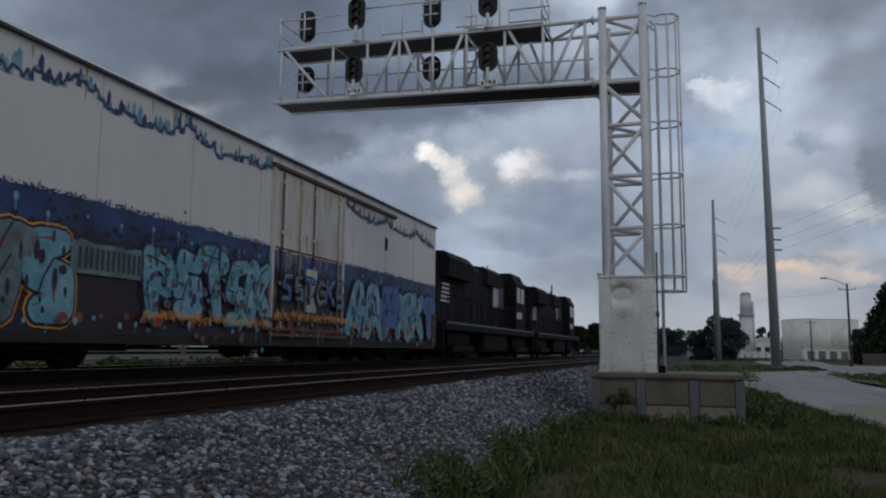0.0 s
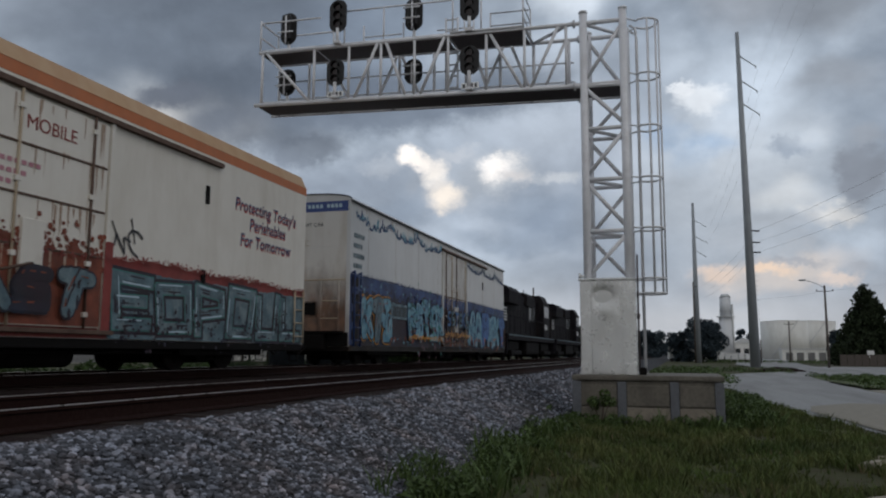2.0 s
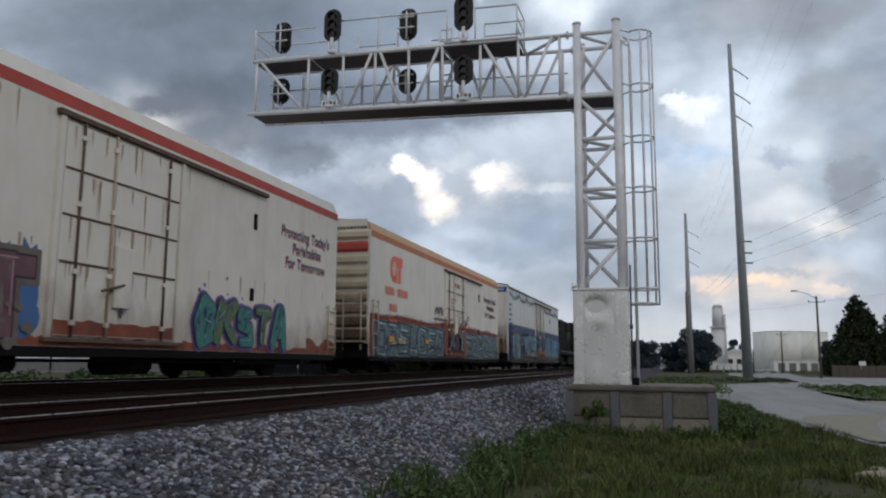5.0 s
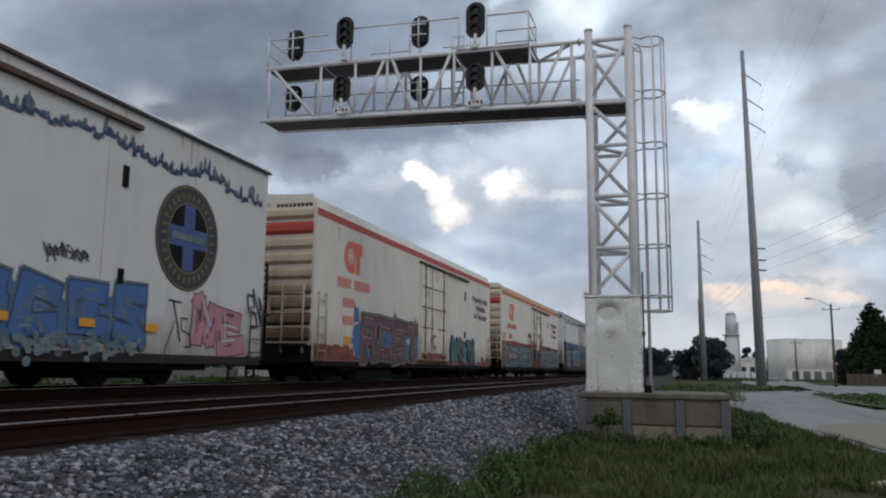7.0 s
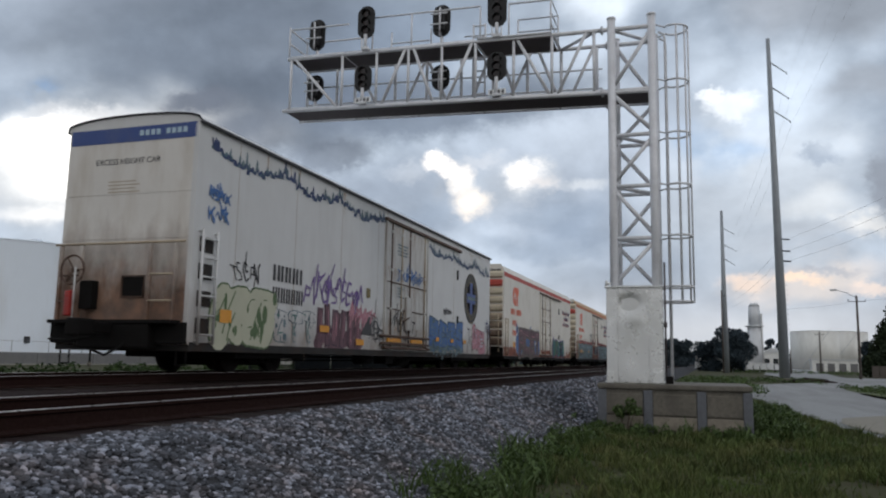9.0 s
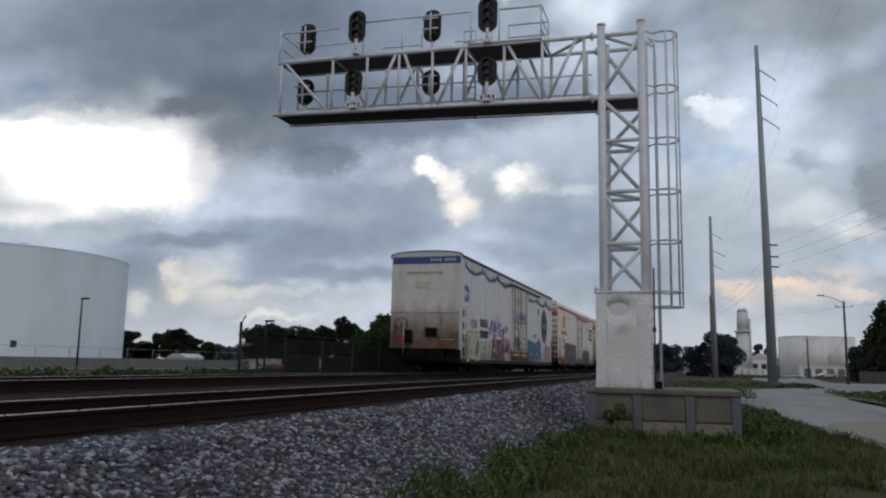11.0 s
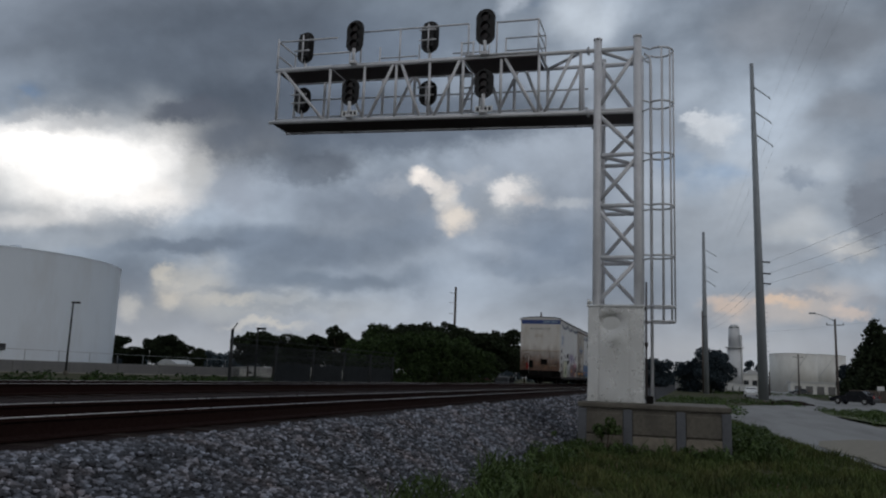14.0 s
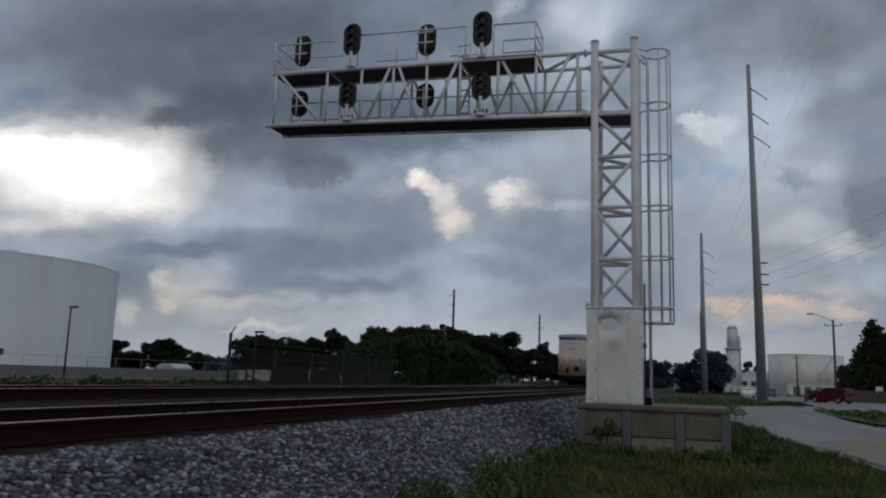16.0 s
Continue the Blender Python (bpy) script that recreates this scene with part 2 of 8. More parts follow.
SUN_UP, SUN_TURN = 38.0, 130.0
SKY_STRENGTH = 1.1
CLOUD_DARK, CLOUD_LIGHT = (0.21, 0.255, 0.31), (0.56, 0.65, 0.74)
CLOUD_THIN, HAZE = (0.36, 0.375, 0.385), (0.55, 0.56, 0.565)
build_world()
sun = new("sun", bpy.data.lights.new("sun", "SUN"))
sun.data.energy, sun.data.angle, sun.data.color = 0.32, radians(25), (1.0, 0.96, 0.9)
sun.rotation_euler = (radians(90 - SUN_UP), 0, radians(180 - SUN_TURN))


# ---------------------------------------------------------------- materials
def surface(name, base, other=None, rough=0.7, metal=0.0, grain=40.0, grain_amount=0.35, stain=None, stain_scale=1.5,
            stain_amount=0.4, stain_stretch=(1, 1, 1), bump=0.15, per_object=0.0, per_island=0.0, uneven=0.0, spec=0.5, splash=None, splash_top=2.9, splash_low=1.5):
    """A painted, mineral or metal surface: base and other mixed by fine grain, stains at a larger scale, relief."""
    m = bpy.data.materials.new(name)
    m.use_nodes = True
    nt = m.node_tree
    bsdf = nt.nodes["Principled BSDF"]
    link = nt.links.new
    coord = nt.nodes.new("ShaderNodeTexCoord").outputs["Object"]

    def noise_at(scale, detail, stretch=None):
        vec = coord
        if stretch:
            mp = nt.nodes.new("ShaderNodeMapping")
            mp.inputs["Scale"].default_value = stretch
            link(coord, mp.inputs[0])
            vec = mp.outputs[0]
        n = nt.nodes.new("ShaderNodeTexNoise")
        n.inputs["Scale"].default_value, n.inputs["Detail"].default_value, n.inputs["Roughness"].default_value = scale, detail, 0.62
        link(vec, n.inputs[0])
        return n.outputs[0]

    def ramp(x, a, b, lo, hi):
        n = nt.nodes.new("ShaderNodeMapRange")
        link(x, n.inputs[0])
        for i, v in enumerate((a, b, lo, hi)):
            n.inputs[i + 1].default_value = v
        return n.outputs[0]

    def mix(f, a, b, blend="MIX"):
        n = nt.nodes.new("ShaderNodeMix")
        n.data_type, n.blend_type = "RGBA", blend
        for sock, v in ((n.inputs[0], f), (n.inputs[6], a), (n.inputs[7], b)):
            if isinstance(v, tuple):
                sock.default_value = (*v, 1)
            elif isinstance(v, float):
                sock.default_value = v
            else:
                link(v, sock)
        return n.outputs[2]

    other = other or tuple(c * 0.6 for c in base)
    g = noise_at(grain, 6)
    colour = mix(ramp(g, 0.35, 0.7, 0.0, grain_amount), base, other)
    if stain:
        s = noise_at(stain_scale, 8, stain_stretch)
        colour = mix(ramp(s, 0.46, 0.72, 0.0, stain_amount), colour, stain)
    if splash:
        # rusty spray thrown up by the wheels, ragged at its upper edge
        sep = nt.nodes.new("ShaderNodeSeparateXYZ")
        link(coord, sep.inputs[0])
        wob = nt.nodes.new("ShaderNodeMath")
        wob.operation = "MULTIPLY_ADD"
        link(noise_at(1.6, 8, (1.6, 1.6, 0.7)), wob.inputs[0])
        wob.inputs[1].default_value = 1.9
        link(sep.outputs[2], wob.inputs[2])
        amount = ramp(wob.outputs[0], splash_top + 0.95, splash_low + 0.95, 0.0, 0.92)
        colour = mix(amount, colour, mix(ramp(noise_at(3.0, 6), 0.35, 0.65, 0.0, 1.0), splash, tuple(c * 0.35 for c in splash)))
    if per_object or per_island:
        if per_object:
            rnd = nt.nodes.new("ShaderNodeObjectInfo").outputs["Random"]
        else:
            rnd = nt.nodes.new("ShaderNodeNewGeometry").outputs["Random Per Island"]
        a = per_object or per_island
        if uneven:
            # most pieces dull, a few pale
            power = nt.nodes.new("ShaderNodeMath")
            power.operation = "POWER"
            link(rnd, power.inputs[0])
            power.inputs[1].default_value = uneven
            val = ramp(power.outputs[0], 0.0, 1.0, 0.42, 2.9)
        else:
            val = ramp(rnd, 0.0, 1.0, 1 - a, 1 + a)
        hsv = nt.nodes.new("ShaderNodeHueSaturation")
        link(colour, hsv.inputs["Color"]), link(val, hsv.inputs["Value"])
        colour = hsv.outputs[0]
    link(colour, bsdf.inputs["Base Color"])
    link(ramp(g, 0.3, 0.7, max(rough - 0.08, 0.02), min(rough + 0.08, 1)), bsdf.inputs["Roughness"])
    bsdf.inputs["Metallic"].default_value = metal
    bsdf.inputs["Specular IOR Level"].default_value = spec
    if bump:
        b = nt.nodes.new("ShaderNodeBump")
        b.inputs["Strength"].default_value, b.inputs["Distance"].default_value = bump, 0.02
        link(g, b.inputs["Height"])
        link(b.outputs[0], bsdf.inputs["Normal"])
    return m


M = dict(
    ballast=surface("ballast", (0.06, 0.062, 0.068), (0.018, 0.018, 0.02), 0.95, grain=18, grain_amount=1.0, stain=(0.07, 0.058, 0.052), stain_scale=0.5, bump=1.0, spec=0.15),
    stone=surface("stone", (0.145, 0.155, 0.182), (0.052, 0.055, 0.066), 0.85, grain=25, grain_amount=0.6, stain=(0.15, 0.11, 0.095), stain_scale=2.5, stain_amount=0.55, bump=0.5, per_island=0.85, uneven=3.2, spec=0.3),
    trackbed=surface("trackbed", (0.021, 0.0105, 0.009), (0.010, 0.0052, 0.0045), 0.95, grain=16, grain_amount=1.0, bump=1.0, spec=0.15),
    soil=surface("soil", (0.062, 0.07, 0.03), (0.05, 0.042, 0.025), 0.95, grain=6, grain_amount=0.9, stain=(0.075, 0.06, 0.04), stain_scale=0.25, stain_amount=0.5, bump=0.6, spec=0.15),
    grass=surface("grass", (0.075, 0.115, 0.03), (0.125, 0.115, 0.05), 0.75, grain=1.1, grain_amount=0.9, stain=(0.026, 0.048, 0.015), stain_scale=0.8, stain_amount=0.9, bump=0, per_island=0.4, spec=0.2),
    weed=surface("weed", (0.062, 0.10, 0.028), (0.04, 0.066, 0.02), 0.6, grain=3, bump=0, per_island=0.35, spec=0.3),
    straw=surface("straw", (0.17, 0.14, 0.08), (0.10, 0.085, 0.045), 0.8, grain=3, bump=0, per_island=0.35, spec=0.2),
    road=surface("road", (0.295, 0.295, 0.29), (0.18, 0.18, 0.178), 0.9, grain=20, grain_amount=0.7, stain=(0.13, 0.125, 0.12), stain_scale=0.55, stain_amount=0.75, stain_stretch=(1.0, 0.12, 1.0), bump=0.3),
    sand=surface("sand", (0.25, 0.225, 0.18), (0.17, 0.155, 0.125), 0.95, grain=5, grain_amount=0.7, bump=0.3),
    asphalt=surface("asphalt", (0.06, 0.061, 0.064), (0.04, 0.04, 0.042), 0.9, grain=8, stain=(0.16, 0.16, 0.155), stain_scale=0.1, stain_amount=0.6, bump=0.2),
    concrete=surface("concrete", (0.17, 0.155, 0.13), (0.095, 0.086, 0.073), 0.9, grain=14, grain_amount=0.6, stain=(0.075, 0.07, 0.06), stain_scale=1.6, stain_amount=0.7, stain_stretch=(1, 1, 0.4), bump=0.35),
    strap=surface("strap", (0.135, 0.145, 0.165), (0.085, 0.084, 0.082), 0.8, grain=14, stain=(0.08, 0.08, 0.085), bump=0.3),
    tower=surface("tower", (0.76, 0.77, 0.80), (0.62, 0.63, 0.66), 0.5, 0.1, grain=20, grain_amount=0.5, stain=(0.36, 0.35, 0.35), stain_scale=2.2, stain_amount=0.35, bump=0.06),
    grating=surface("grating", (0.10, 0.085, 0.088), (0.055, 0.047, 0.048), 0.7, 0.3, grain=30, bump=0.3),
    galvanized=surface("galvanized", (0.80, 0.81, 0.80), (0.66, 0.67, 0.67), 0.30, 0.5, grain=5, grain_amount=0.35, stain=(0.55, 0.55, 0.52), stain_scale=0.9, stain_amount=0.5, bump=0.015),
    signal=surface("signal", (0.012, 0.012, 0.013), (0.02, 0.02, 0.02), 0.55, grain=20, bump=0.05),
    lens=surface("lens", (0.02, 0.012, 0.012), (0.03, 0.015, 0.012), 0.15, grain=5, bump=0),
    rail=surface("rail", (0.02, 0.0078, 0.006), (0.009, 0.004, 0.0032), 0.85, 0.1, grain=25, bump=0.4, spec=0.15),
    railhead=surface("railhead", (0.50, 0.47, 0.46), (0.30, 0.26, 0.24), 0.3, 0.9, grain=9, bump=0.03),
    tie=surface("tie", (0.022, 0.015, 0.012), (0.012, 0.009, 0.007), 0.95, grain=12, bump=0.6, per_object=0.4, spec=0.15),
    white_b=surface("white_b", (0.64, 0.645, 0.645), (0.57, 0.575, 0.575), 0.55, grain=1.2, grain_amount=0.4, stain=(0.42, 0.40, 0.37), stain_scale=1.4, stain_amount=0.2, stain_stretch=(1.2, 2.2, 0.3), bump=0.03, splash=(0.24, 0.17, 0.125), splash_top=1.7, splash_low=0.0),
    white_c=surface("white_c", (0.73, 0.70, 0.64), (0.63, 0.60, 0.535), 0.55, grain=1.0, grain_amount=0.6, stain=(0.50, 0.45, 0.37), stain_scale=1.3, stain_amount=0.35, stain_stretch=(1.2, 1.8, 0.4), bump=0.03, splash=(0.22, 0.12, 0.075), splash_top=1.6, splash_low=0.0),
    door_b=surface("door_b", (0.60, 0.60, 0.58), (0.50, 0.49, 0.47), 0.6, grain=1.4, grain_amount=0.6, stain=(0.27, 0.20, 0.15), stain_scale=1.6, stain_amount=0.65, stain_stretch=(1.2, 2.0, 0.35), bump=0.04, splash=(0.20, 0.12, 0.075), splash_top=1.9, splash_low=0.35),
    streak=surface("streak", (0.33, 0.22, 0.15), (0.45, 0.38, 0.31), 0.75, grain=9, grain_amount=0.9, bump=0.05),
    sill_grime=surface("sill_grime", (0.016, 0.014, 0.013), (0.009, 0.008, 0.007), 0.8, grain=3, grain_amount=0.8, stain=(0.045, 0.025, 0.017), stain_scale=1.5, stain_amount=0.8, bump=0.1),
    halo=surface("halo", (0.42, 0.36, 0.29), (0.34, 0.27, 0.21), 0.6, grain=3, grain_amount=0.8, bump=0.02),
    redwash=surface("redwash", (0.22, 0.026, 0.022), (0.30, 0.075, 0.06), 0.65, grain=2.4, grain_amount=0.8, stain=(0.10, 0.022, 0.02), stain_scale=2.5, stain_amount=0.6, bump=0.03),
    concrete_tan=surface("concrete_tan", (0.27, 0.24, 0.195), (0.16, 0.14, 0.115), 0.9, grain=10, grain_amount=0.6, stain=(0.09, 0.08, 0.065), stain_scale=1.8, stain_amount=0.7, stain_stretch=(1, 1, 0.4), bump=0.35),
    cream=surface("cream", (0.46, 0.385, 0.28), (0.34, 0.27, 0.19), 0.65, grain=1.5, grain_amount=0.6, stain=(0.22, 0.13, 0.08), stain_scale=1.2, stain_amount=0.6, stain_stretch=(1.5, 1.5, 0.5), bump=0.05),
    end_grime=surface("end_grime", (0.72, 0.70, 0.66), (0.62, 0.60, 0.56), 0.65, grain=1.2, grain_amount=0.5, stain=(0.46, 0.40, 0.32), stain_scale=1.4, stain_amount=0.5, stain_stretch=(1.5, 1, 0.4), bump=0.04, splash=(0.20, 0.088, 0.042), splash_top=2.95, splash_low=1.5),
    rib_grime=surface("rib_grime", (0.60, 0.53, 0.40), (0.48, 0.41, 0.30), 0.65, grain=1.2, grain_amount=0.6, stain=(0.30, 0.20, 0.12), stain_scale=1.2, stain_amount=0.5, stain_stretch=(1.5, 1.5, 0.5), bump=0.05, splash=(0.12, 0.06, 0.04), splash_top=3.0, splash_low=1.6),
    rustpaint=surface("rustpaint", (0.12, 0.075, 0.055), (0.065, 0.035, 0.026), 0.8, grain=5, grain_amount=0.8, bump=0.2),
    black=surface("black", (0.006, 0.0055, 0.0055), (0.012, 0.01, 0.009), 0.8, grain=8, bump=0.2, spec=0.15),
    wheel=surface("wheel", (0.014, 0.011, 0.01), (0.008, 0.006, 0.005), 0.7, 0.4, grain=10, bump=0.15, spec=0.15),
    bluetop=surface("bluetop", (0.035, 0.075, 0.26), (0.025, 0.05, 0.18), 0.5, grain=3, stain=(0.12, 0.15, 0.25), bump=0.03),
    taupe=surface("taupe", (0.17, 0.14, 0.12), (0.10, 0.08, 0.075), 0.6, grain=3, grain_amount=0.8, bump=0.02),
    murk=surface("murk", (0.014, 0.011, 0.018), (0.035, 0.012, 0.02), 0.6, grain=1.6, grain_amount=0.9, stain=(0.012, 0.025, 0.06), stain_scale=1.2, stain_amount=0.8, bump=0.02),
    brick=surface("brick", (0.27, 0.07, 0.035), (0.13, 0.035, 0.022), 0.7, grain=2.5, grain_amount=0.9, stain=(0.09, 0.035, 0.025), stain_scale=2.0, stain_amount=0.8, bump=0.03),
    orange=surface("orange", (0.52, 0.17, 0.065), (0.40, 0.12, 0.05), 0.6, grain=2, stain=(0.30, 0.14, 0.08), stain_stretch=(1, 1.5, 0.5), bump=0.03),
    tan=surface("tan", (0.50, 0.33, 0.19), (0.42, 0.26, 0.14), 0.65, grain=2, stain=(0.40, 0.20, 0.10), stain_stretch=(1, 1.5, 0.5), bump=0.03),
    red=surface("red", (0.50, 0.07, 0.05), (0.36, 0.05, 0.04), 0.6, grain=3, stain=(0.30, 0.07, 0.06), bump=0.03),
    logo=surface("logo", (0.72, 0.13, 0.055), (0.60, 0.11, 0.05), 0.5, grain=6, bump=0.02),
    stencil=surface("stencil", (0.035, 0.035, 0.04), (0.06, 0.06, 0.065), 0.6, grain=15, bump=0),
    maroon=surface("maroon", (0.28, 0.05, 0.045), (0.2, 0.04, 0.04), 0.6, grain=10, bump=0),
    navy=surface("navy", (0.03, 0.055, 0.16), (0.02, 0.03, 0.08), 0.6, grain=5, grain_amount=0.8, bump=0.02),
    deepblue=surface("deepblue", (0.018, 0.062, 0.21), (0.016, 0.02, 0.07), 0.55, grain=1.2, grain_amount=0.8, stain=(0.012, 0.018, 0.05), stain_scale=0.8, stain_amount=0.9, bump=0.03),
    skyblue=surface("skyblue", (0.15, 0.36, 0.45), (0.06, 0.19, 0.30), 0.55, grain=2.8, grain_amount=0.9, stain=(0.32, 0.47, 0.52), stain_scale=3, stain_amount=0.7, bump=0.02),
    paleblue=surface("paleblue", (0.45, 0.58, 0.66), (0.25, 0.42, 0.55), 0.55, grain=3, bump=0.02),
    greyblue=surface("greyblue", (0.115, 0.19, 0.225), (0.045, 0.075, 0.095), 0.6, grain=2.6, grain_amount=0.9, stain=(0.24, 0.30, 0.31), stain_scale=3.5, stain_amount=0.7, bump=0.02),
    teal=surface("teal", (0.04, 0.20, 0.17), (0.03, 0.12, 0.14), 0.55, grain=3, bump=0.02),
    midblue=surface("midblue", (0.05, 0.15, 0.40), (0.03, 0.08, 0.22), 0.55, grain=2, grain_amount=0.8, stain=(0.12, 0.24, 0.42), stain_scale=2, bump=0.02),
    purple=surface("purple", (0.17, 0.10, 0.30), (0.10, 0.05, 0.18), 0.55, grain=4, bump=0.02),
    plum=surface("plum", (0.16, 0.075, 0.095), (0.075, 0.04, 0.055), 0.6, grain=2, grain_amount=0.8, bump=0.02),
    pink=surface("pink", (0.50, 0.24, 0.28), (0.36, 0.15, 0.20), 0.6, grain=2, grain_amount=0.8, bump=0.02),
    putty=surface("putty", (0.50, 0.50, 0.38), (0.38, 0.40, 0.30), 0.6, grain=2, bump=0.02),
    moss=surface("moss", (0.10, 0.16, 0.07), (0.06, 0.10, 0.05), 0.6, grain=4, bump=0.02),
    tape=surface("tape", (0.72, 0.32, 0.04), (0.60, 0.26, 0.04), 0.6, grain=5, bump=0.02),
    gold=surface("gold", (0.20, 0.155, 0.06), (0.14, 0.11, 0.045), 0.6, grain=6, bump=0),
    loco=surface("loco", (0.0085, 0.0075, 0.0105), (0.015, 0.0125, 0.016), 0.75, grain=3, stain=(0.05, 0.045, 0.04), stain_stretch=(1, 1.5, 0.4), bump=0.03, spec=0.12),
    glass=surface("glass", (0.13, 0.14, 0.15), (0.06, 0.065, 0.07), 0.12, grain=1, bump=0),
    tank=surface("tank", (0.78, 0.85, 0.93), (0.72, 0.79, 0.87), 0.6, grain=0.3, stain=(0.60, 0.61, 0.62), stain_scale=0.2, stain_stretch=(1, 1, 0.3), stain_amount=0.5, bump=0.02),
    wall=surface("wall", (0.17, 0.17, 0.17), (0.12, 0.12, 0.125), 0.9, grain=2, stain=(0.24, 0.24, 0.23), stain_scale=0.4, bump=0.2),
    bark=surface("bark", (0.07, 0.055, 0.04), (0.04, 0.03, 0.025), 0.95, grain=6, bump=0.6),
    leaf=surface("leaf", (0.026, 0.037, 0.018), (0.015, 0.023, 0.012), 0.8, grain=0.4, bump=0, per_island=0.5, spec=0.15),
    # distance haze mixed into this leaf colour, bluer and paler than leaf
    leaf_hazed=surface("leaf_hazed", (0.05, 0.068, 0.08), (0.036, 0.052, 0.066), 0.85, grain=0.4, bump=0, per_island=0.35, spec=0.1),
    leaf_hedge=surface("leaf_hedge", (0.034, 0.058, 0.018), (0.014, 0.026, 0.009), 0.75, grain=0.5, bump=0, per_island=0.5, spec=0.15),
    fence=surface("fence", (0.016, 0.019, 0.021), (0.01, 0.012, 0.013), 0.7, 0.2, grain=10, bump=0.05),
    windscreen=surface("windscreen", (0.055, 0.066, 0.072), (0.035, 0.043, 0.047), 0.9, grain=1.5, bump=0.05),
    pole=surface("pole", (0.33, 0.36, 0.385), (0.25, 0.27, 0.295), 0.6, 0.2, grain=1.2, stain=(0.17, 0.18, 0.19), stain_stretch=(1, 1, 0.2), bump=0.05),
    wood=surface("wood", (0.10, 0.085, 0.075), (0.065, 0.055, 0.05), 0.9, grain=5, bump=0.3),
    wire=surface("wire", (0.5, 0.52, 0.54), (0.45, 0.46, 0.48), 0.7, grain=3, bump=0),
    building=surface("building", (0.76, 0.76, 0.73), (0.68, 0.68, 0.65), 0.7, grain=0.5, stain=(0.45, 0.44, 0.40), stain_scale=0.3, stain_stretch=(1, 1, 0.4), bump=0.03),
    silo=surface("silo", (0.66, 0.68, 0.70), (0.55, 0.57, 0.60), 0.75, grain=0.8, stain=(0.28, 0.30, 0.33), stain_scale=0.5, stain_amount=0.9, stain_stretch=(1, 1, 0.35), bump=0.05),
    roofmetal=surface("roofmetal", (0.62, 0.63, 0.63), (0.5, 0.51, 0.51), 0.5, 0.2, grain=1, bump=0.03),
    dark_window=surface("dark_window", (0.02, 0.024, 0.028), (0.03, 0.033, 0.036), 0.12, grain=1, bump=0),
    car_dark=surface("car_dark", (0.02, 0.022, 0.028), (0.03, 0.03, 0.036), 0.25, 0.3, grain=3, bump=0),
    car_grey=surface("car_grey", (0.10, 0.11, 0.125), (0.08, 0.085, 0.10), 0.25, 0.3, grain=3, bump=0),
    car_red=surface("car_red", (0.10, 0.009, 0.013), (0.07, 0.007, 0.01), 0.25, 0.2, grain=3, bump=0),
    car_white=surface("car_white", (0.75, 0.76, 0.76), (0.68, 0.69, 0.69), 0.25, grain=3, bump=0),
    tyre=surface("tyre", (0.015, 0.015, 0.015), (0.022, 0.022, 0.022), 0.9, grain=10, bump=0.1),
    lamp_red=surface("lamp_red", (0.30, 0.015, 0.01), (0.2, 0.01, 0.01), 0.3, grain=3, bump=0),
    lamp_clear=surface("lamp_clear", (0.6, 0.62, 0.62), (0.5, 0.5, 0.5), 0.15, grain=3, bump=0),
    rock=surface("rock", (0.30, 0.26, 0.20), (0.2, 0.175, 0.14), 0.9, grain=5, bump=0.5),
)


# ---------------------------------------------------------------- mesh helpers
def box(bm, x0, x1, y0, y1, z0, z1):
    c = [bm.verts.new((x, y, z)) for z in (z0, z1) for x, y in ((x0, y0), (x1, y0), (x1, y1), (x0, y1))]
    for f in ((3, 2, 1, 0), (4, 5, 6, 7), (0, 1, 5, 4), (1, 2, 6, 5), (2, 3, 7, 6), (3, 0, 4, 7)):
        bm.faces.new([c[i] for i in f])
    return bm


def soft_box(bm, x0, x1, y0, y1, z0, z1, b=0.02):
    b2 = bmesh.new()
    box(b2, x0, x1, y0, y1, z0, z1)
    bmesh.ops.bevel(b2, geom=b2.edges[:], offset=b, segments=2, affect="EDGES", profile=0.6)
    return merge(bm, b2)


def merge(bm, other):
    me = bpy.data.meshes.new("tmp")
    other.to_mesh(me)
    other.free()
    bm.from_mesh(me)
    bpy.data.meshes.remove(me)
    return bm


def tube(bm, p, q, r, n=8, r2=None, cap=True):
    p, q = Vector(p), Vector(q)
    d = (q - p).normalized()
    a = d.orthogonal().normalized()
    b = d.cross(a)
    r2 = r if r2 is None else r2
    ra = [bm.verts.new(p + (a * math.cos(2 * math.pi * i / n) + b * math.sin(2 * math.pi * i / n)) * r) for i in range(n)]
    rb = [bm.verts.new(q + (a * math.cos(2 * math.pi * i / n) + b * math.sin(2 * math.pi * i / n)) * r2) for i in range(n)]
    for i in range(n):
        f = bm.faces.new((ra[i], ra[(i + 1) % n], rb[(i + 1) % n], rb[i]))
        f.smooth = n > 5
    if cap:
        bm.faces.new(ra[::-1])
        bm.faces.new(rb)
    return bm


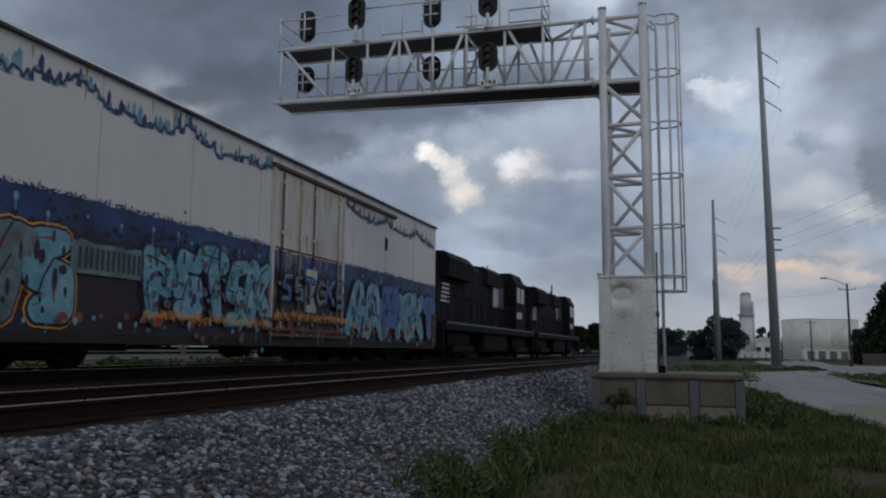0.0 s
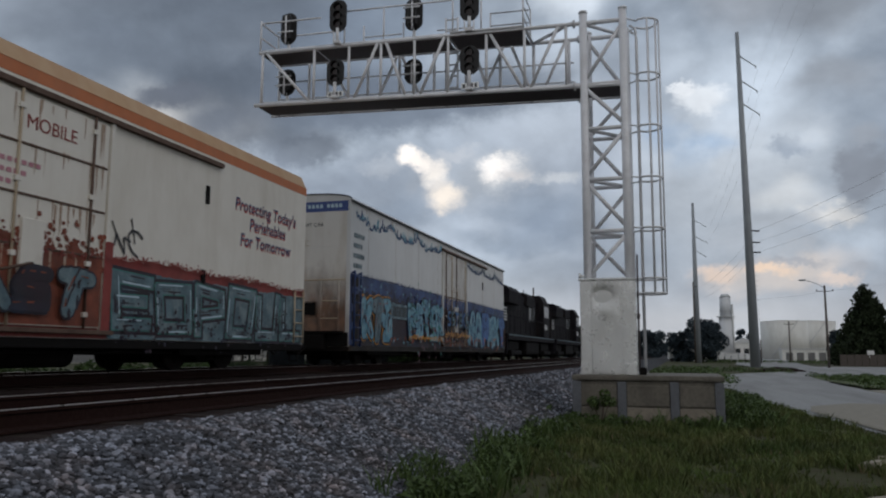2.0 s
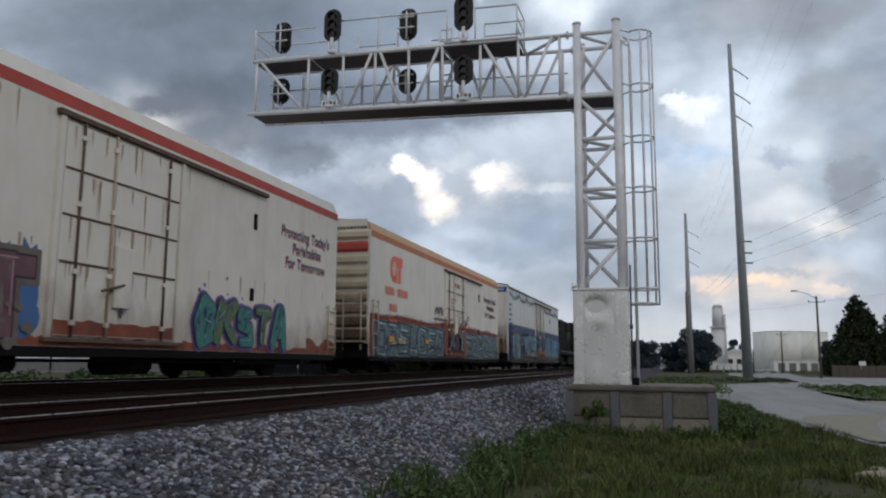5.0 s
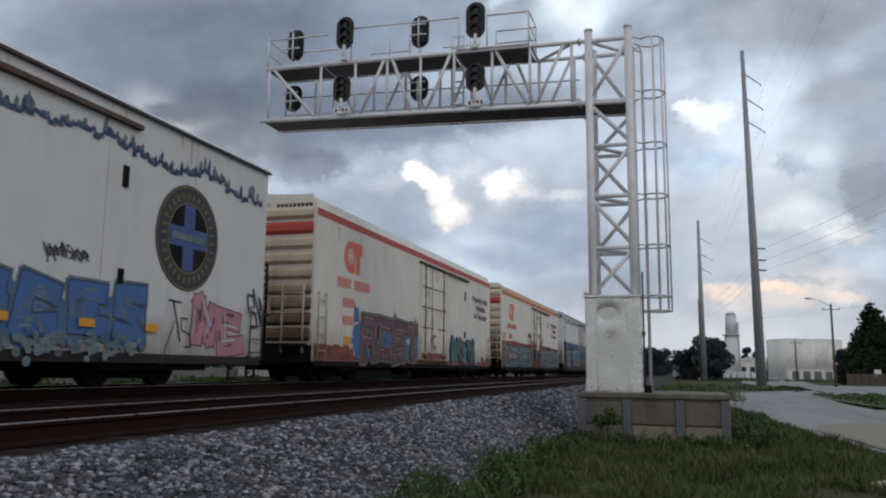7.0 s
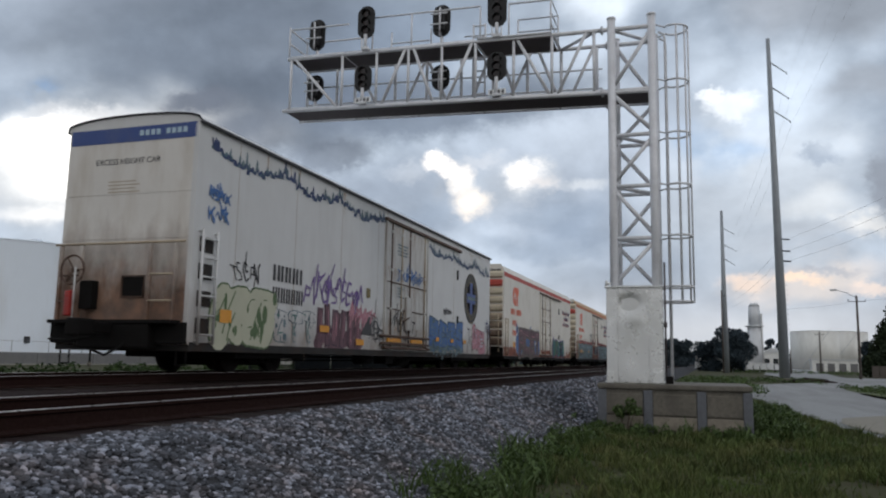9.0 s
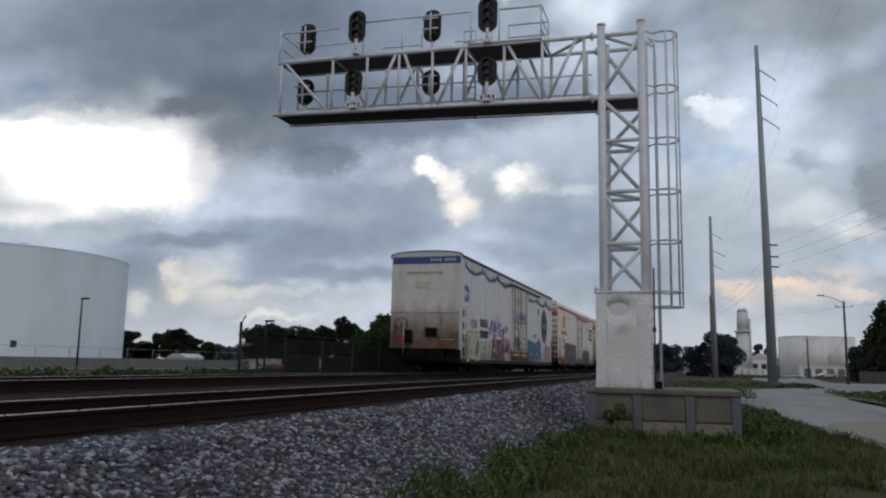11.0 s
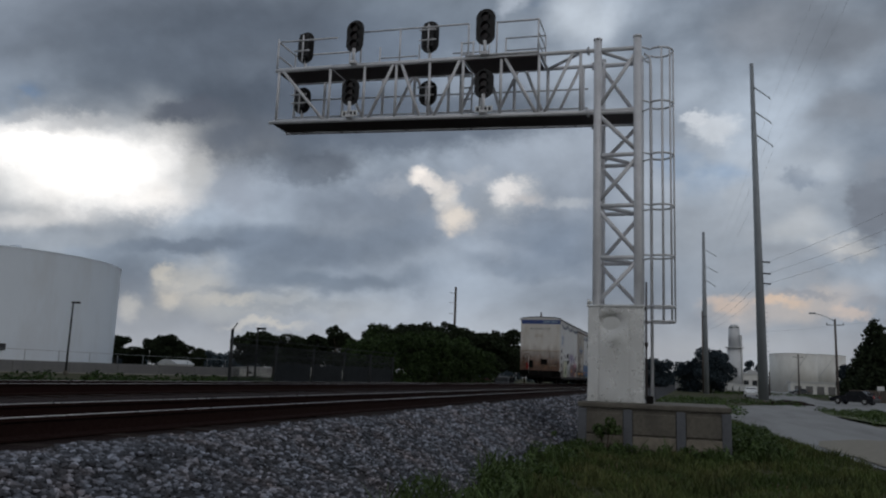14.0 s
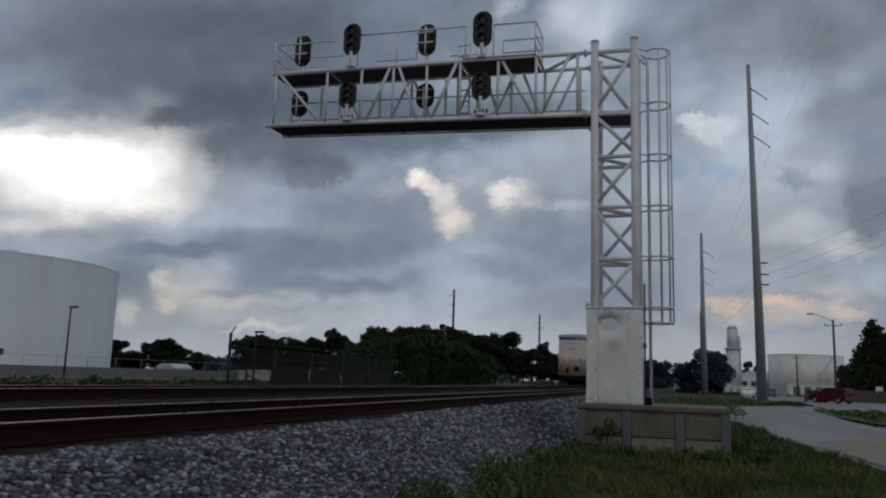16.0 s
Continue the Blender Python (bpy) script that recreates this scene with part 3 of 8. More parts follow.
def chain(bm, pts, r, n=6):
    """One round bar swept through the points, its corners mitred."""
    pts = [Vector(p) for p in pts]
    closed = (pts[0] - pts[-1]).length < 1e-6
    if closed:
        pts = pts[:-1]
    m, rings, a = len(pts), [], None
    for i, p in enumerate(pts):
        prev = pts[i - 1] if i or closed else p
        nxt = pts[(i + 1) % m] if i + 1 < m or closed else p
        d1, d2 = (p - prev), (nxt - p)
        d = (d1.normalized() + d2.normalized())
        d = d.normalized() if d.length > 1e-6 else (d2 if d2.length else d1).normalized()
        if a is None:
            a = d.orthogonal().normalized()
        a = (a - d * a.dot(d)).normalized()
        b = d.cross(a)
        rings.append([bm.verts.new(p + (a * math.cos(2 * math.pi * k / n) + b * math.sin(2 * math.pi * k / n)) * r) for k in range(n)])
    for i in range(m if closed else m - 1):
        p, q = rings[i], rings[(i + 1) % m]
        for k in range(n):
            f = bm.faces.new((p[k], p[(k + 1) % n], q[(k + 1) % n], q[k]))
            f.smooth = n > 5
    if not closed:
        bm.faces.new(rings[0][::-1])
        bm.faces.new(rings[-1])
    return bm


def extrude_y(bm, profile, y0, y1):
    """A closed profile of (x, z), counter-clockwise seen from -y, drawn out along y."""
    a = [bm.verts.new((x, y0, z)) for x, z in profile]
    b = [bm.verts.new((x, y1, z)) for x, z in profile]
    n = len(profile)
    for i in range(n):
        bm.faces.new((a[i], a[(i + 1) % n], b[(i + 1) % n], b[i]))
    bm.faces.new(a[::-1])
    bm.faces.new(b)
    bmesh.ops.recalc_face_normals(bm, faces=bm.faces[:])
    return bm


def extrude_x(bm, profile, x0, x1):
    """A closed profile of (y, z) drawn out along x."""
    a = [bm.verts.new((x0, y, z)) for y, z in profile]
    b = [bm.verts.new((x1, y, z)) for y, z in profile]
    n = len(profile)
    for i in range(n):
        bm.faces.new((a[i], a[(i + 1) % n], b[(i + 1) % n], b[i]))
    bm.faces.new(a[::-1])
    bm.faces.new(b)
    bmesh.ops.recalc_face_normals(bm, faces=bm.faces[:])
    return bm


def part(name, bm, material, parent=None, label=""):
    me = bpy.data.meshes.new(name)
    bm.to_mesh(me)
    bm.free()
    me.materials.append(M[material])
    ob = new(name, me)
    if parent is not None:
        ob.parent = parent
    if label:
        ob["label"] = label
    return ob


def arrays(name, verts, faces, material, parent=None):
    me = bpy.data.meshes.new(name)
    me.from_pydata(verts, [], faces)
    me.materials.append(M[material])
    ob = new(name, me)
    ob.parent = parent
    return ob


def thing(name, label, category, group="", at=None):
    ob = tagged(new(name), label, category, group)
    ob.empty_display_size = 0.3
    if at is not None:
        ob.matrix_basis = at
    return ob


def share(name, mesh_ob, parent, m):
    ob = new(name, mesh_ob.data)
    ob.parent = parent
    ob.matrix_basis = m
    return ob


# ---------------------------------------------------------------- ground, tracks, roads
def bed_height(x):
    """Height of the ground across the line."""
    knots = ((-4000, -1.2), (-15.2, -1.2), (-13.2, -0.22), (-12.7, -0.13), (-8.6, -0.13), (-8.0, -0.2), (-4.3, -0.2), (-4.0, -0.24),
             (-2.5, -0.97), (-1.5, -1.0), (2.0, -1.02), (8.0, -1.08), (4000, -1.08))
    for (a, za), (b, zb) in zip(knots, knots[1:]):
        if x <= b:
            return za + (zb - za) * (x - a) / (b - a)
    return -1.08


def sheet(name, xs, ys, height, material, parent=None):
    verts = [(x, y, height(x, y)) for y in ys for x in xs]
    n = len(xs)
    faces = [(j * n + i, j * n + i + 1, (j + 1) * n + i + 1, (j + 1) * n + i) for j in range(len(ys) - 1) for i in range(n - 1)]
    ob = arrays(name, verts, faces, material, parent)
    for f in ob.data.polygons:
        f.use_smooth = True
    return ob


def bumps(x, y, size, amount):
    return noise.noise((x / size, y / size, 3.7)) * amount


def steps(a, b, d):
    n = max(1, round((b - a) / d))
    return [a + (b - a) * i / n for i in range(n + 1)]


def build_ground():
    xs = [-3000, -800, -300, -150, -80, -40, -25, -18] + steps(-15.2, -12.7, 0.5) + [-10, -8.6, -8, -6] + steps(-4.3, 4, 0.35) + [5, 6, 8, 10, 14, 20, 30, 60, 120, 300, 900, 3000]
    ys = [-3000, -500, -100, -30, -10] + steps(-4, 30, 0.5) + [35, 40, 50, 60, 80, 110, 160, 250, 500, 1200, 4500]

    def height(x, y):
        h = bed_height(x)
        if -3 < x < 3.5 and 0 < y < 30:
            h += bumps(x, y, 1.7, 0.05) + bumps(x, y, 0.6, 0.02)
        return h - 0.03
    ob = sheet("ground", xs, ys, height, "soil")
    tagged(ob, "weedy grey-green soil on both sides of the railway", "ground", kind="structure")

    # ballast shoulders and the dark oily bed under the two tracks
    rnd = random.Random(4)
    ys = steps(-6, 60, 0.35) + [70, 90, 130, 200, 400, 900, 2000]

    def shoulder(x, y):
        return bed_height(x) + bumps(x, y, 0.35, 0.03) + bumps(x, y, 1.4, 0.03) + 0.005
    near = sheet("ballast", steps(-4.45, -2.55, 0.12), ys, shoulder, "ballast")
    tagged(near, "grey crushed-stone ballast shoulder sloping from the track", "ballast", kind="structure")
    ys2 = steps(-20, 80, 1.0) + [100, 150, 300, 700, 2000]
    bed = sheet("trackbed", [-15.0, -14.2, -13.2, -12.7, -11.4, -10, -8.7, -8, -7, -6, -5, -4.6, -4.42], ys2, lambda x, y: bed_height(x) + 0.012 + bumps(x, y, 0.8, 0.015), "trackbed")
    tagged(bed, "rust-brown oil-stained ballast under the tracks", "trackbed", kind="structure")

    # loose stones on the shoulder
    base = []
    for k in range(6):
        b = bmesh.new()
        bmesh.ops.create_icosphere(b, subdivisions=1, radius=1)
        if k % 2 == 0:
            bmesh.ops.dissolve_limit(b, angle_limit=0.01, verts=b.verts[:], edges=b.edges[:])
        vs = [v.co * (1 + rnd.uniform(-0.28, 0.28)) for v in b.verts]
        b.verts.ensure_lookup_table()
        base.append((np.array([v[:] for v in vs]), [tuple(v.index for v in f.verts) for f in b.faces]))
        b.free()
    verts, faces, count = [], [], 0

    def scatter(n, x0, x1, y0, y1, s0, s1, keep=lambda x, y: True):
        nonlocal count
        for _ in range(n):
            x, y = rnd.uniform(x0, x1), y0 + (y1 - y0) * rnd.random() ** 1.25
            if not keep(x, y):
                continue
            vs, fs = base[rnd.randrange(6)]
            s = rnd.uniform(s0, s1)
            turn = np.array(Euler([rnd.uniform(0, 6.3) for _ in range(3)]).to_matrix())
            size = np.array((rnd.uniform(0.75, 1.3), rnd.uniform(0.75, 1.3), rnd.uniform(0.5, 0.85))) * s
            p = (vs @ turn.T) * size + np.array((x, y, bed_height(x) + s * 0.35 + bumps(x, y, 0.35, 0.03) + bumps(x, y, 1.4, 0.03)))
            verts.extend(map(tuple, p))
            faces.extend(tuple(i + count for i in f) for f in fs)
            count += len(vs)

    def edge(x, y):
        return x < -2.55 + 0.3 * noise.noise((y / 1.3, 2.2, 0)) - (0.35 if y > 12 else 0) or rnd.random() < 0.12
    scatter(30000, -4.5, -2.1, 2.5, 16, 0.015, 0.036, edge)
    scatter(11000, -4.5, -2.3, 12, 45, 0.025, 0.05, lambda x, y: x < -2.4 and not (x > -2.9 and 16.6 < y < 20.5 and x > -2.35))
    ob = arrays("gravel", verts, faces, "stone")
    tagged(ob, "loose grey crushed stones covering the ballast slope", "gravel", kind="stuff")


def build_tracks():
    for label, cx, z0 in (("near rusty railway track with worn bright rail heads", -5.77, 0.0), ("far rusty railway track carrying the train", -10.65, 0.08)):
        track = thing("railway_track", label, "railway track", "two parallel tracks", pose(cx, 0, z0))
        for side in (-1, 1):
            x = 0.755 * side
            web = [(x - 0.07, -0.18), (x + 0.07, -0.18), (x + 0.07, -0.165), (x + 0.012, -0.14), (x + 0.012, -0.045), (x + 0.036, -0.03),
                   (x + 0.036, -0.004), (x - 0.036, -0.004), (x - 0.036, -0.03), (x - 0.012, -0.045), (x - 0.012, -0.14), (x - 0.07, -0.165)]
            rail = part("rail", extrude_y(bmesh.new(), web, -60, 2500), "rail", track)
            top = [(x - 0.014, -0.004), (x + 0.02, -0.004), (x + 0.02, 0.001), (x + 0.014, 0.003), (x - 0.008, 0.003), (x - 0.014, 0.001)]
            part("railhead", extrude_y(bmesh.new(), top, -60, 2500), "railhead", rail, "worn shiny running surface")
        first = part("tie", soft_box(bmesh.new(), -1.28, 1.28, -0.11, 0.11, -0.36, -0.183, 0.012), "tie", track)
        first.location.y = -3.0
        for i in range(1, 150):
            share("tie", first, track, pose(random.uniform(-0.03, 0.03), -3.0 + 0.53 * i, random.uniform(-0.01, 0.004), 0, 0, random.uniform(-1, 1)))


def build_roads():
    def strip(name, edges, z, material, label, category):
        bm = bmesh.new()
        rows = []
        for y, x0, x1 in edges:
            row = []
            for k in range(7):
                x = x0 + (x1 - x0) * k / 6
                wob = bumps(x0, y, 2.3, 0.12) if k in (0, 6) else 0
                row.append(bm.verts.new((x + wob, y, z + (0.0 if k in (0, 6) else 0.02))))
            rows.append(row)
        for r0, r1 in zip(rows, rows[1:]):
            for k in range(6):
                bm.faces.new((r0[k], r0[k + 1], r1[k + 1], r1[k]))
        tagged(part(name, bm, material), label, category, kind="structure")

    def along(points, d=1.0):
        out = []
        for (y, a, b), (y2, a2, b2) in zip(points, points[1:]):
            n = max(1, int(min((y2 - y) / d, 40)))
            out += [(y + (y2 - y) * i / n, a + (a2 - a) * i / n, b + (b2 - b) * i / n) for i in range(n)]
        return out + [points[-1]]
    strip("road", along([(-40, 6.5, 14), (0, 5.4, 11), (10, 4.4, 9.2), (17.3, 3.6, 8.2), (22, 3.0, 7.8), (35, 1.9, 7.6), (48, 1.2, 7.7), (58, 1.6, 13), (66, 4.0, 20), (76, 8.4, 17), (90, 9, 15), (130, 8, 18), (210, 14, 26), (420, 30, 44)]),
          -1.035, "road", "worn pale grey gravel road beside the railway", "road")
    strip("road_shoulder", along([(20, 8.0, 10.5), (30, 7.7, 11.5), (38, 7.7, 11)]), -1.045, "sand", "sandy bare verge beside the road", "road")
    strip("dirt_patch", along([(17.2, 3.75, 3.95), (19, 3.55, 4.2), (21, 3.35, 4.6), (23, 3.2, 5.0), (25, 3.5, 5.6), (26.5, 4.6, 5.9)], 0.5), -1.006, "sand", "sandy dirt washed over the road edge", "dirt")
    strip("far_road", along([(-60, -24, -16.2), (20, -24, -16.2), (60, -24, -16.2), (200, -24, -16.2), (900, -26, -18)], 4), -1.17, "asphalt", "dark asphalt road behind the tracks", "road")
    strip("grass_island", along([(39, 8.3, 12), (46, 8.0, 15), (54, 8.0, 16), (60, 8.6, 15)]), -1.0, "grass", "green grass verge between the roads", "grass verge")
    strip("cross_road", along([(62, 15.5, 40), (70, 14, 60), (84, 13.5, 90), (104, 13, 110), (113, 13, 120)]), -1.05, "road", "pale grey side road joining from the lots", "road")
    strip("pavement", along([(30, -92, -79), (60, -92, -79), (150, -92, -79), (200, -92, -79)], 6), -1.16, "sand", "pale concrete strip along the containment wall", "pavement")


build_ground()
build_tracks()
build_roads()


# ---------------------------------------------------------------- signal cantilever
TY0, TY1 = 18.0, 18.95
TX0, TX1 = -1.96, -1.04


def low_z(x):
    return 6.72 + (-2.1 - x) * 0.034


def high_z(x):
    return 8.27 + (-2.1 - x) * 0.022


def build_foundation():
    f = thing("foundation", "weathered concrete block foundation with banded joints in the grass", "foundation", at=pose(0, 0, 0))
    core = soft_box(bmesh.new(), -2.2, 0.80, 17.08, 19.6, -1.2, -0.10, 0.02)
    part("core", core, "concrete", f)
    top = soft_box(bmesh.new(), -2.24, 0.84, 17.02, 19.65, -0.10, 0.01, 0.03)
    part("cap", top, "concrete", f, "cracked concrete capping slab")
    xs = (-2.2, -1.24, -0.18, 0.80)
    for a, b in zip(xs, xs[1:]):
        part("panel", soft_box(bmesh.new(), a + 0.14, b - 0.06, 17.045, 17.10, -0.62, -0.20, 0.012), "concrete", f)
        part("panel", soft_box(bmesh.new(), a + 0.14, b - 0.06, 17.035, 17.10, -1.15, -0.66, 0.012), "concrete_tan", f)
    for x in (-2.14, -1.2, -0.14, 0.74):
        part("band", soft_box(bmesh.new(), x - 0.09, x + 0.09, 17.02, 17.09, -1.15, -0.12, 0.015), "strap", f, "bluish grey vertical band")


def build_case():
    c = thing("equipment_case", "dented galvanized steel equipment case on the foundation", "equipment case", at=pose(0, 0, 0.012))
    part("body", soft_box(bmesh.new(), -2.07, -0.89, 17.34, 17.92, 0.0, 2.05, 0.015), "galvanized", c)
    b = bmesh.new()
    n = 24
    grid = [[None] * (n + 1) for _ in range(n + 1)]
    for i in range(n + 1):
        for j in range(n + 1):
            x, z = -1.81 + 0.62 * i / n, 0.05 + 1.95 * j / n
            dent = 0.10 * math.exp(-((x + 1.58) / 0.19) ** 2 - ((z - 1.68) / 0.13) ** 2) - 0.02 * math.exp(-((x + 1.5) / 0.12) ** 2 - ((z - 1.36) / 0.12) ** 2)
            dent += 0.006 * noise.noise((x * 3, z * 2, 1))
            grid[i][j] = b.verts.new((x, 17.315 + dent * 0.8, z))
    for i in range(n):
        for j in range(n):
            b.faces.new((grid[i][j], grid[i + 1][j], grid[i + 1][j + 1], grid[i][j + 1])).smooth = True
    for (ia, ja), (ib, jb) in (((0, 0), (0, n)), ((n, n), (n, 0)), ((0, n), (n, n)), ((n, 0), (0, 0))):
        p, q = grid[ia][ja].co, grid[ib][jb].co
        r = [b.verts.new((v.x, 17.335, v.z)) for v in (p, q)]
        b.faces.new((grid[ia][ja], grid[ib][jb], r[1], r[0]))
    part("door", b, "galvanized", c, "dented sheet door")
    part("side_panel", soft_box(bmesh.new(), -2.055, -1.83, 17.322, 17.345, 0.03, 2.0, 0.006), "galvanized", c)
    part("side_panel", soft_box(bmesh.new(), -1.17, -0.905, 17.322, 17.345, 0.03, 2.0, 0.006), "galvanized", c)
    part("lid", soft_box(bmesh.new(), -2.1, -0.87, 17.29, 17.95, 2.04, 2.075, 0.01), "galvanized", c, "overhanging galvanized lid")
    for x in (-2.0, -1.03):
        part("foot", soft_box(bmesh.new(), x - 0.07, x + 0.09, 17.28, 17.36, 0.0, 0.24, 0.01), "galvanized", c)
    part("bracket", tube(tube(bmesh.new(), (-2.06, 17.33, 2.07), (-2.06, 17.33, 2.2), 0.03), (-2.0, 17.33, 2.1), (-2.0, 17.33, 2.16), 0.03), "galvanized", c)
    part("conduit", chain(bmesh.new(), [(-0.84, 17.5, 0), (-0.84, 17.5, 1.9), (-0.84, 17.55, 2.6)], 0.022), "grating", c, "dark conduit pipe")
    part("conduit", chain(bmesh.new(), [(-0.84, 17.5, 1.2), (-0.84, 17.5, 1.3)], 0.04), "grating", c)
    part("junction_box", soft_box(bmesh.new(), -0.84, -0.70, 17.4, 17.56, 0.0, 0.16), "black", c, "small black junction box")


def build_cantilever():
    t = thing("signal_cantilever", "grey steel lattice signal cantilever reaching over both tracks", "signal gantry", at=pose(0, 0, 0))
    for x in (TX0, TX1):
        for y in (TY0, TY1):
            leg = part("leg", tube(bmesh.new(), (x, y, 0.0), (x, y, 8.52 if y == TY0 else 8.38), 0.094, 18), "tower", t)
            part("cap", tube(bmesh.new(), (x, y, 8.5 if y == TY0 else 8.36), (x, y, 8.55 if y == TY0 else 8.41), 0.105, 18), "tower", leg)
            part("base_plate", soft_box(bmesh.new(), x - 0.2, x + 0.2, y - 0.2, y + 0.2, 0.01, 0.04, 0.005), "tower", leg)
    levels = [0.95, 2.12, 3.24, 4.45, 5.66, 6.74, 8.25]
    for i, z in enumerate(levels):
        for y in (TY0, TY1):
            part("strut", tube(bmesh.new(), (TX0, y, z), (TX1, y, z), 0.05, 8), "tower", t)
        for x in (TX0, TX1):
            part("strut", tube(bmesh.new(), (x, TY0, z), (x, TY1, z), 0.045, 8), "tower", t)
        part("brace", tube(bmesh.new(), (TX0, TY0, z), (TX1, TY1, z - 0.02), 0.045, 8), "tower", t)
        if i + 1 < len(levels):
            z2 = levels[i + 1]
            a, b = (TX0, TX1) if i % 2 == 0 else (TX1, TX0)
            part("brace", tube(bmesh.new(), (b, TY0, z + 0.06), (a, TY0, z2 - 0.06), 0.05, 8), "tower", t)
            part("brace", tube(bmesh.new(), (a, TY1, z + 0.06), (b, TY1, z2 - 0.06), 0.05, 8), "tower", t)
            for x in (TX0, TX1):
                part("brace", tube(bmesh.new(), (x, TY0, z + 0.05), (x, TY1, z2 - 0.05), 0.04, 8), "tower", t)
    # arm: four chords, posts and diagonals
    tip = -10.62
    for y in (TY0, TY1):
        part("chord", tube(bmesh.new(), (TX1 + 0.05, y, low_z(TX1)), (tip - 0.1, y, low_z(tip)), 0.05, 10), "tower", t)
        part("chord", tube(bmesh.new(), (TX1 + 0.05, y, high_z(TX1)), (tip, y, high_z(tip)), 0.05, 10), "tower", t)
        for x in (TX0 - 0.22,):
            for zz in (low_z(x), high_z(x)):
                part("flange", tube(tube(bmesh.new(), (x - 0.025, y, zz), (x - 0.005, y, zz), 0.10, 12), (x + 0.005, y, zz), (x + 0.025, y, zz), 0.10, 12), "tower", t, "bolted chord flange")
    front = (-10.52, -8.99, -8.0, -7.11, -6.2, -5.31, -4.33, -3.38, -2.37)
    back = (-10.52, -9.6, -9.04, -7.85, -6.94, -5.97, -5.1, -4.19, -3.32, -2.43)
    for x in front:
        part("post", tube(bmesh.new(), (x, TY0, low_z(x)), (x, TY0, high_z(x)), 0.037, 8), "tower", t)
    for x in back:
        part("post", tube(bmesh.new(), (x, TY1, low_z(x)), (x, TY1, high_z(x)), 0.042, 8), "tower", t)
    for a, b in ((-10.42, -9.1), (-7.2, -7.85), (-6.98, -6.42), (-5.40, -6.06), (-4.26, -3.42), (-2.55, -3.25)):
        part("diagonal", tube(bmesh.new(), (a, TY0, high_z(a)), (b, TY0, low_z(b)), 0.042, 8), "tower", t)
    for a, b in ((-9.0, -8.2), (-7.0, -7.7), (-6.9, -6.2), (-5.2, -5.8), (-4.9, -4.4), (-4.1, -4.8), (-3.9, -3.3), (-2.5, -3.2)):
        part("diagonal", tube(bmesh.new(), (a, TY1, high_z(a)), (b, TY1, low_z(b)), 0.042, 8), "tower", t)
    for i, x in enumerate((-10.52, -9.0, -7.1, -5.3, -3.35)):
        part("cross_tie", tube(bmesh.new(), (x, TY0, high_z(x)), (x, TY1, high_z(x)), 0.042, 8), "tower", t)
        part("cross_tie", tube(bmesh.new(), (x, TY0, low_z(x)), (x, TY1, low_z(x)), 0.042, 8), "tower", t)
    for a, b in ((-3.3, -2.3),):
        part("diagonal", tube(bmesh.new(), (a, TY1, high_z(a)), (b, TY0, high_z(b)), 0.042, 8), "tower", t)

    # walkways of dark grating with bearing bars below
    def walkway(x0, x1, zf, y0=TY0 + 0.02, y1=TY1 + 0.06):
        bm = bmesh.new()
        box(bm, x0, x1, y0, y1, -0.06, -0.035)
        for v in bm.verts:
            v.co.z += zf(v.co.x)
        deck = part("walkway", bm, "grating", t, "dark steel grating walkway")
        part("kick_plate", tube(bmesh.new(), (x0, y0, zf(x0) + 0.055), (x1, y0, zf(x1) + 0.055), 0.03, 6), "tower", deck)
        for k in range(int((x1 - x0) / 1.5)):
            x = x0 + 0.5 + k * 1.5
            part("bearer", tube(bmesh.new(), (x, TY0, zf(x) - 0.01), (x, TY1, zf(x) - 0.01), 0.03, 6), "tower", deck)
    walkway(-10.6, -1.1, low_z, y1=TY1 - 0.22)
    walkway(-10.55, -8.95, high_z, y1=TY1 - 0.15)
    walkway(-8.9, -5.35, high_z, y1=TY1 - 0.15)
    walkway(-5.25, -3.4, high_z, TY0 - 0.05, TY1 - 0.1)

    # handrails on top
    def rail(points, z, r=0.024):
        part("handrail", chain(bmesh.new(), [(x, y, high_z(x) + z) for x, y in points], r, 6), "tower", t)
    yb = TY1 + 0.02
    for z in (0.45, 0.85):
        rail([(-10.6, TY0), (-10.6, yb), (-8.9, yb)], z)
    rail([(-10.55, TY0 + 0.02), (-8.85, TY0 + 0.02)], 0.85, 0.022)
    rail([(-8.15, TY0 + 0.02), (-5.2, TY0 + 0.02)], 0.95, 0.022)
    for z in (0.3, 0.6):
        rail([(-8.0, yb), (-6.9, yb)], z, 0.02)
        rail([(-5.9, yb), (-4.9, yb)], z, 0.02)
    for z in (0.3, 0.58, 0.92):
        rail([(-4.45, yb), (-3.4, yb), (-3.4, TY0 - 0.04)], z, 0.02)
    rail([(-4.45, TY0 - 0.04), (-3.4, TY0 - 0.04)], 0.9, 0.024)
    for x, y in ((-10.6, TY0), (-10.6, yb), (-8.9, yb), (-6.85, yb), (-5.15, yb), (-4.45, yb), (-3.4, yb), (-3.4, TY0 - 0.04), (-4.45, TY0 - 0.04), (-4.9, yb), (-8.0, yb), (-8.15, TY0 + 0.02), (-7.05, TY0 + 0.02), (-5.2, TY0 + 0.02)):
        part("stanchion", tube(bmesh.new(), (x, y, high_z(x)), (x, y, high_z(x) + 0.92), 0.024, 6), "tower", t)
    for z in (0.45, 0.95):
        part("handrail", tube(bmesh.new(), (-10.5, TY1, low_z(-10.5) + z), (-2.3, TY1, low_z(-2.3) + z), 0.022, 6), "tower", t)
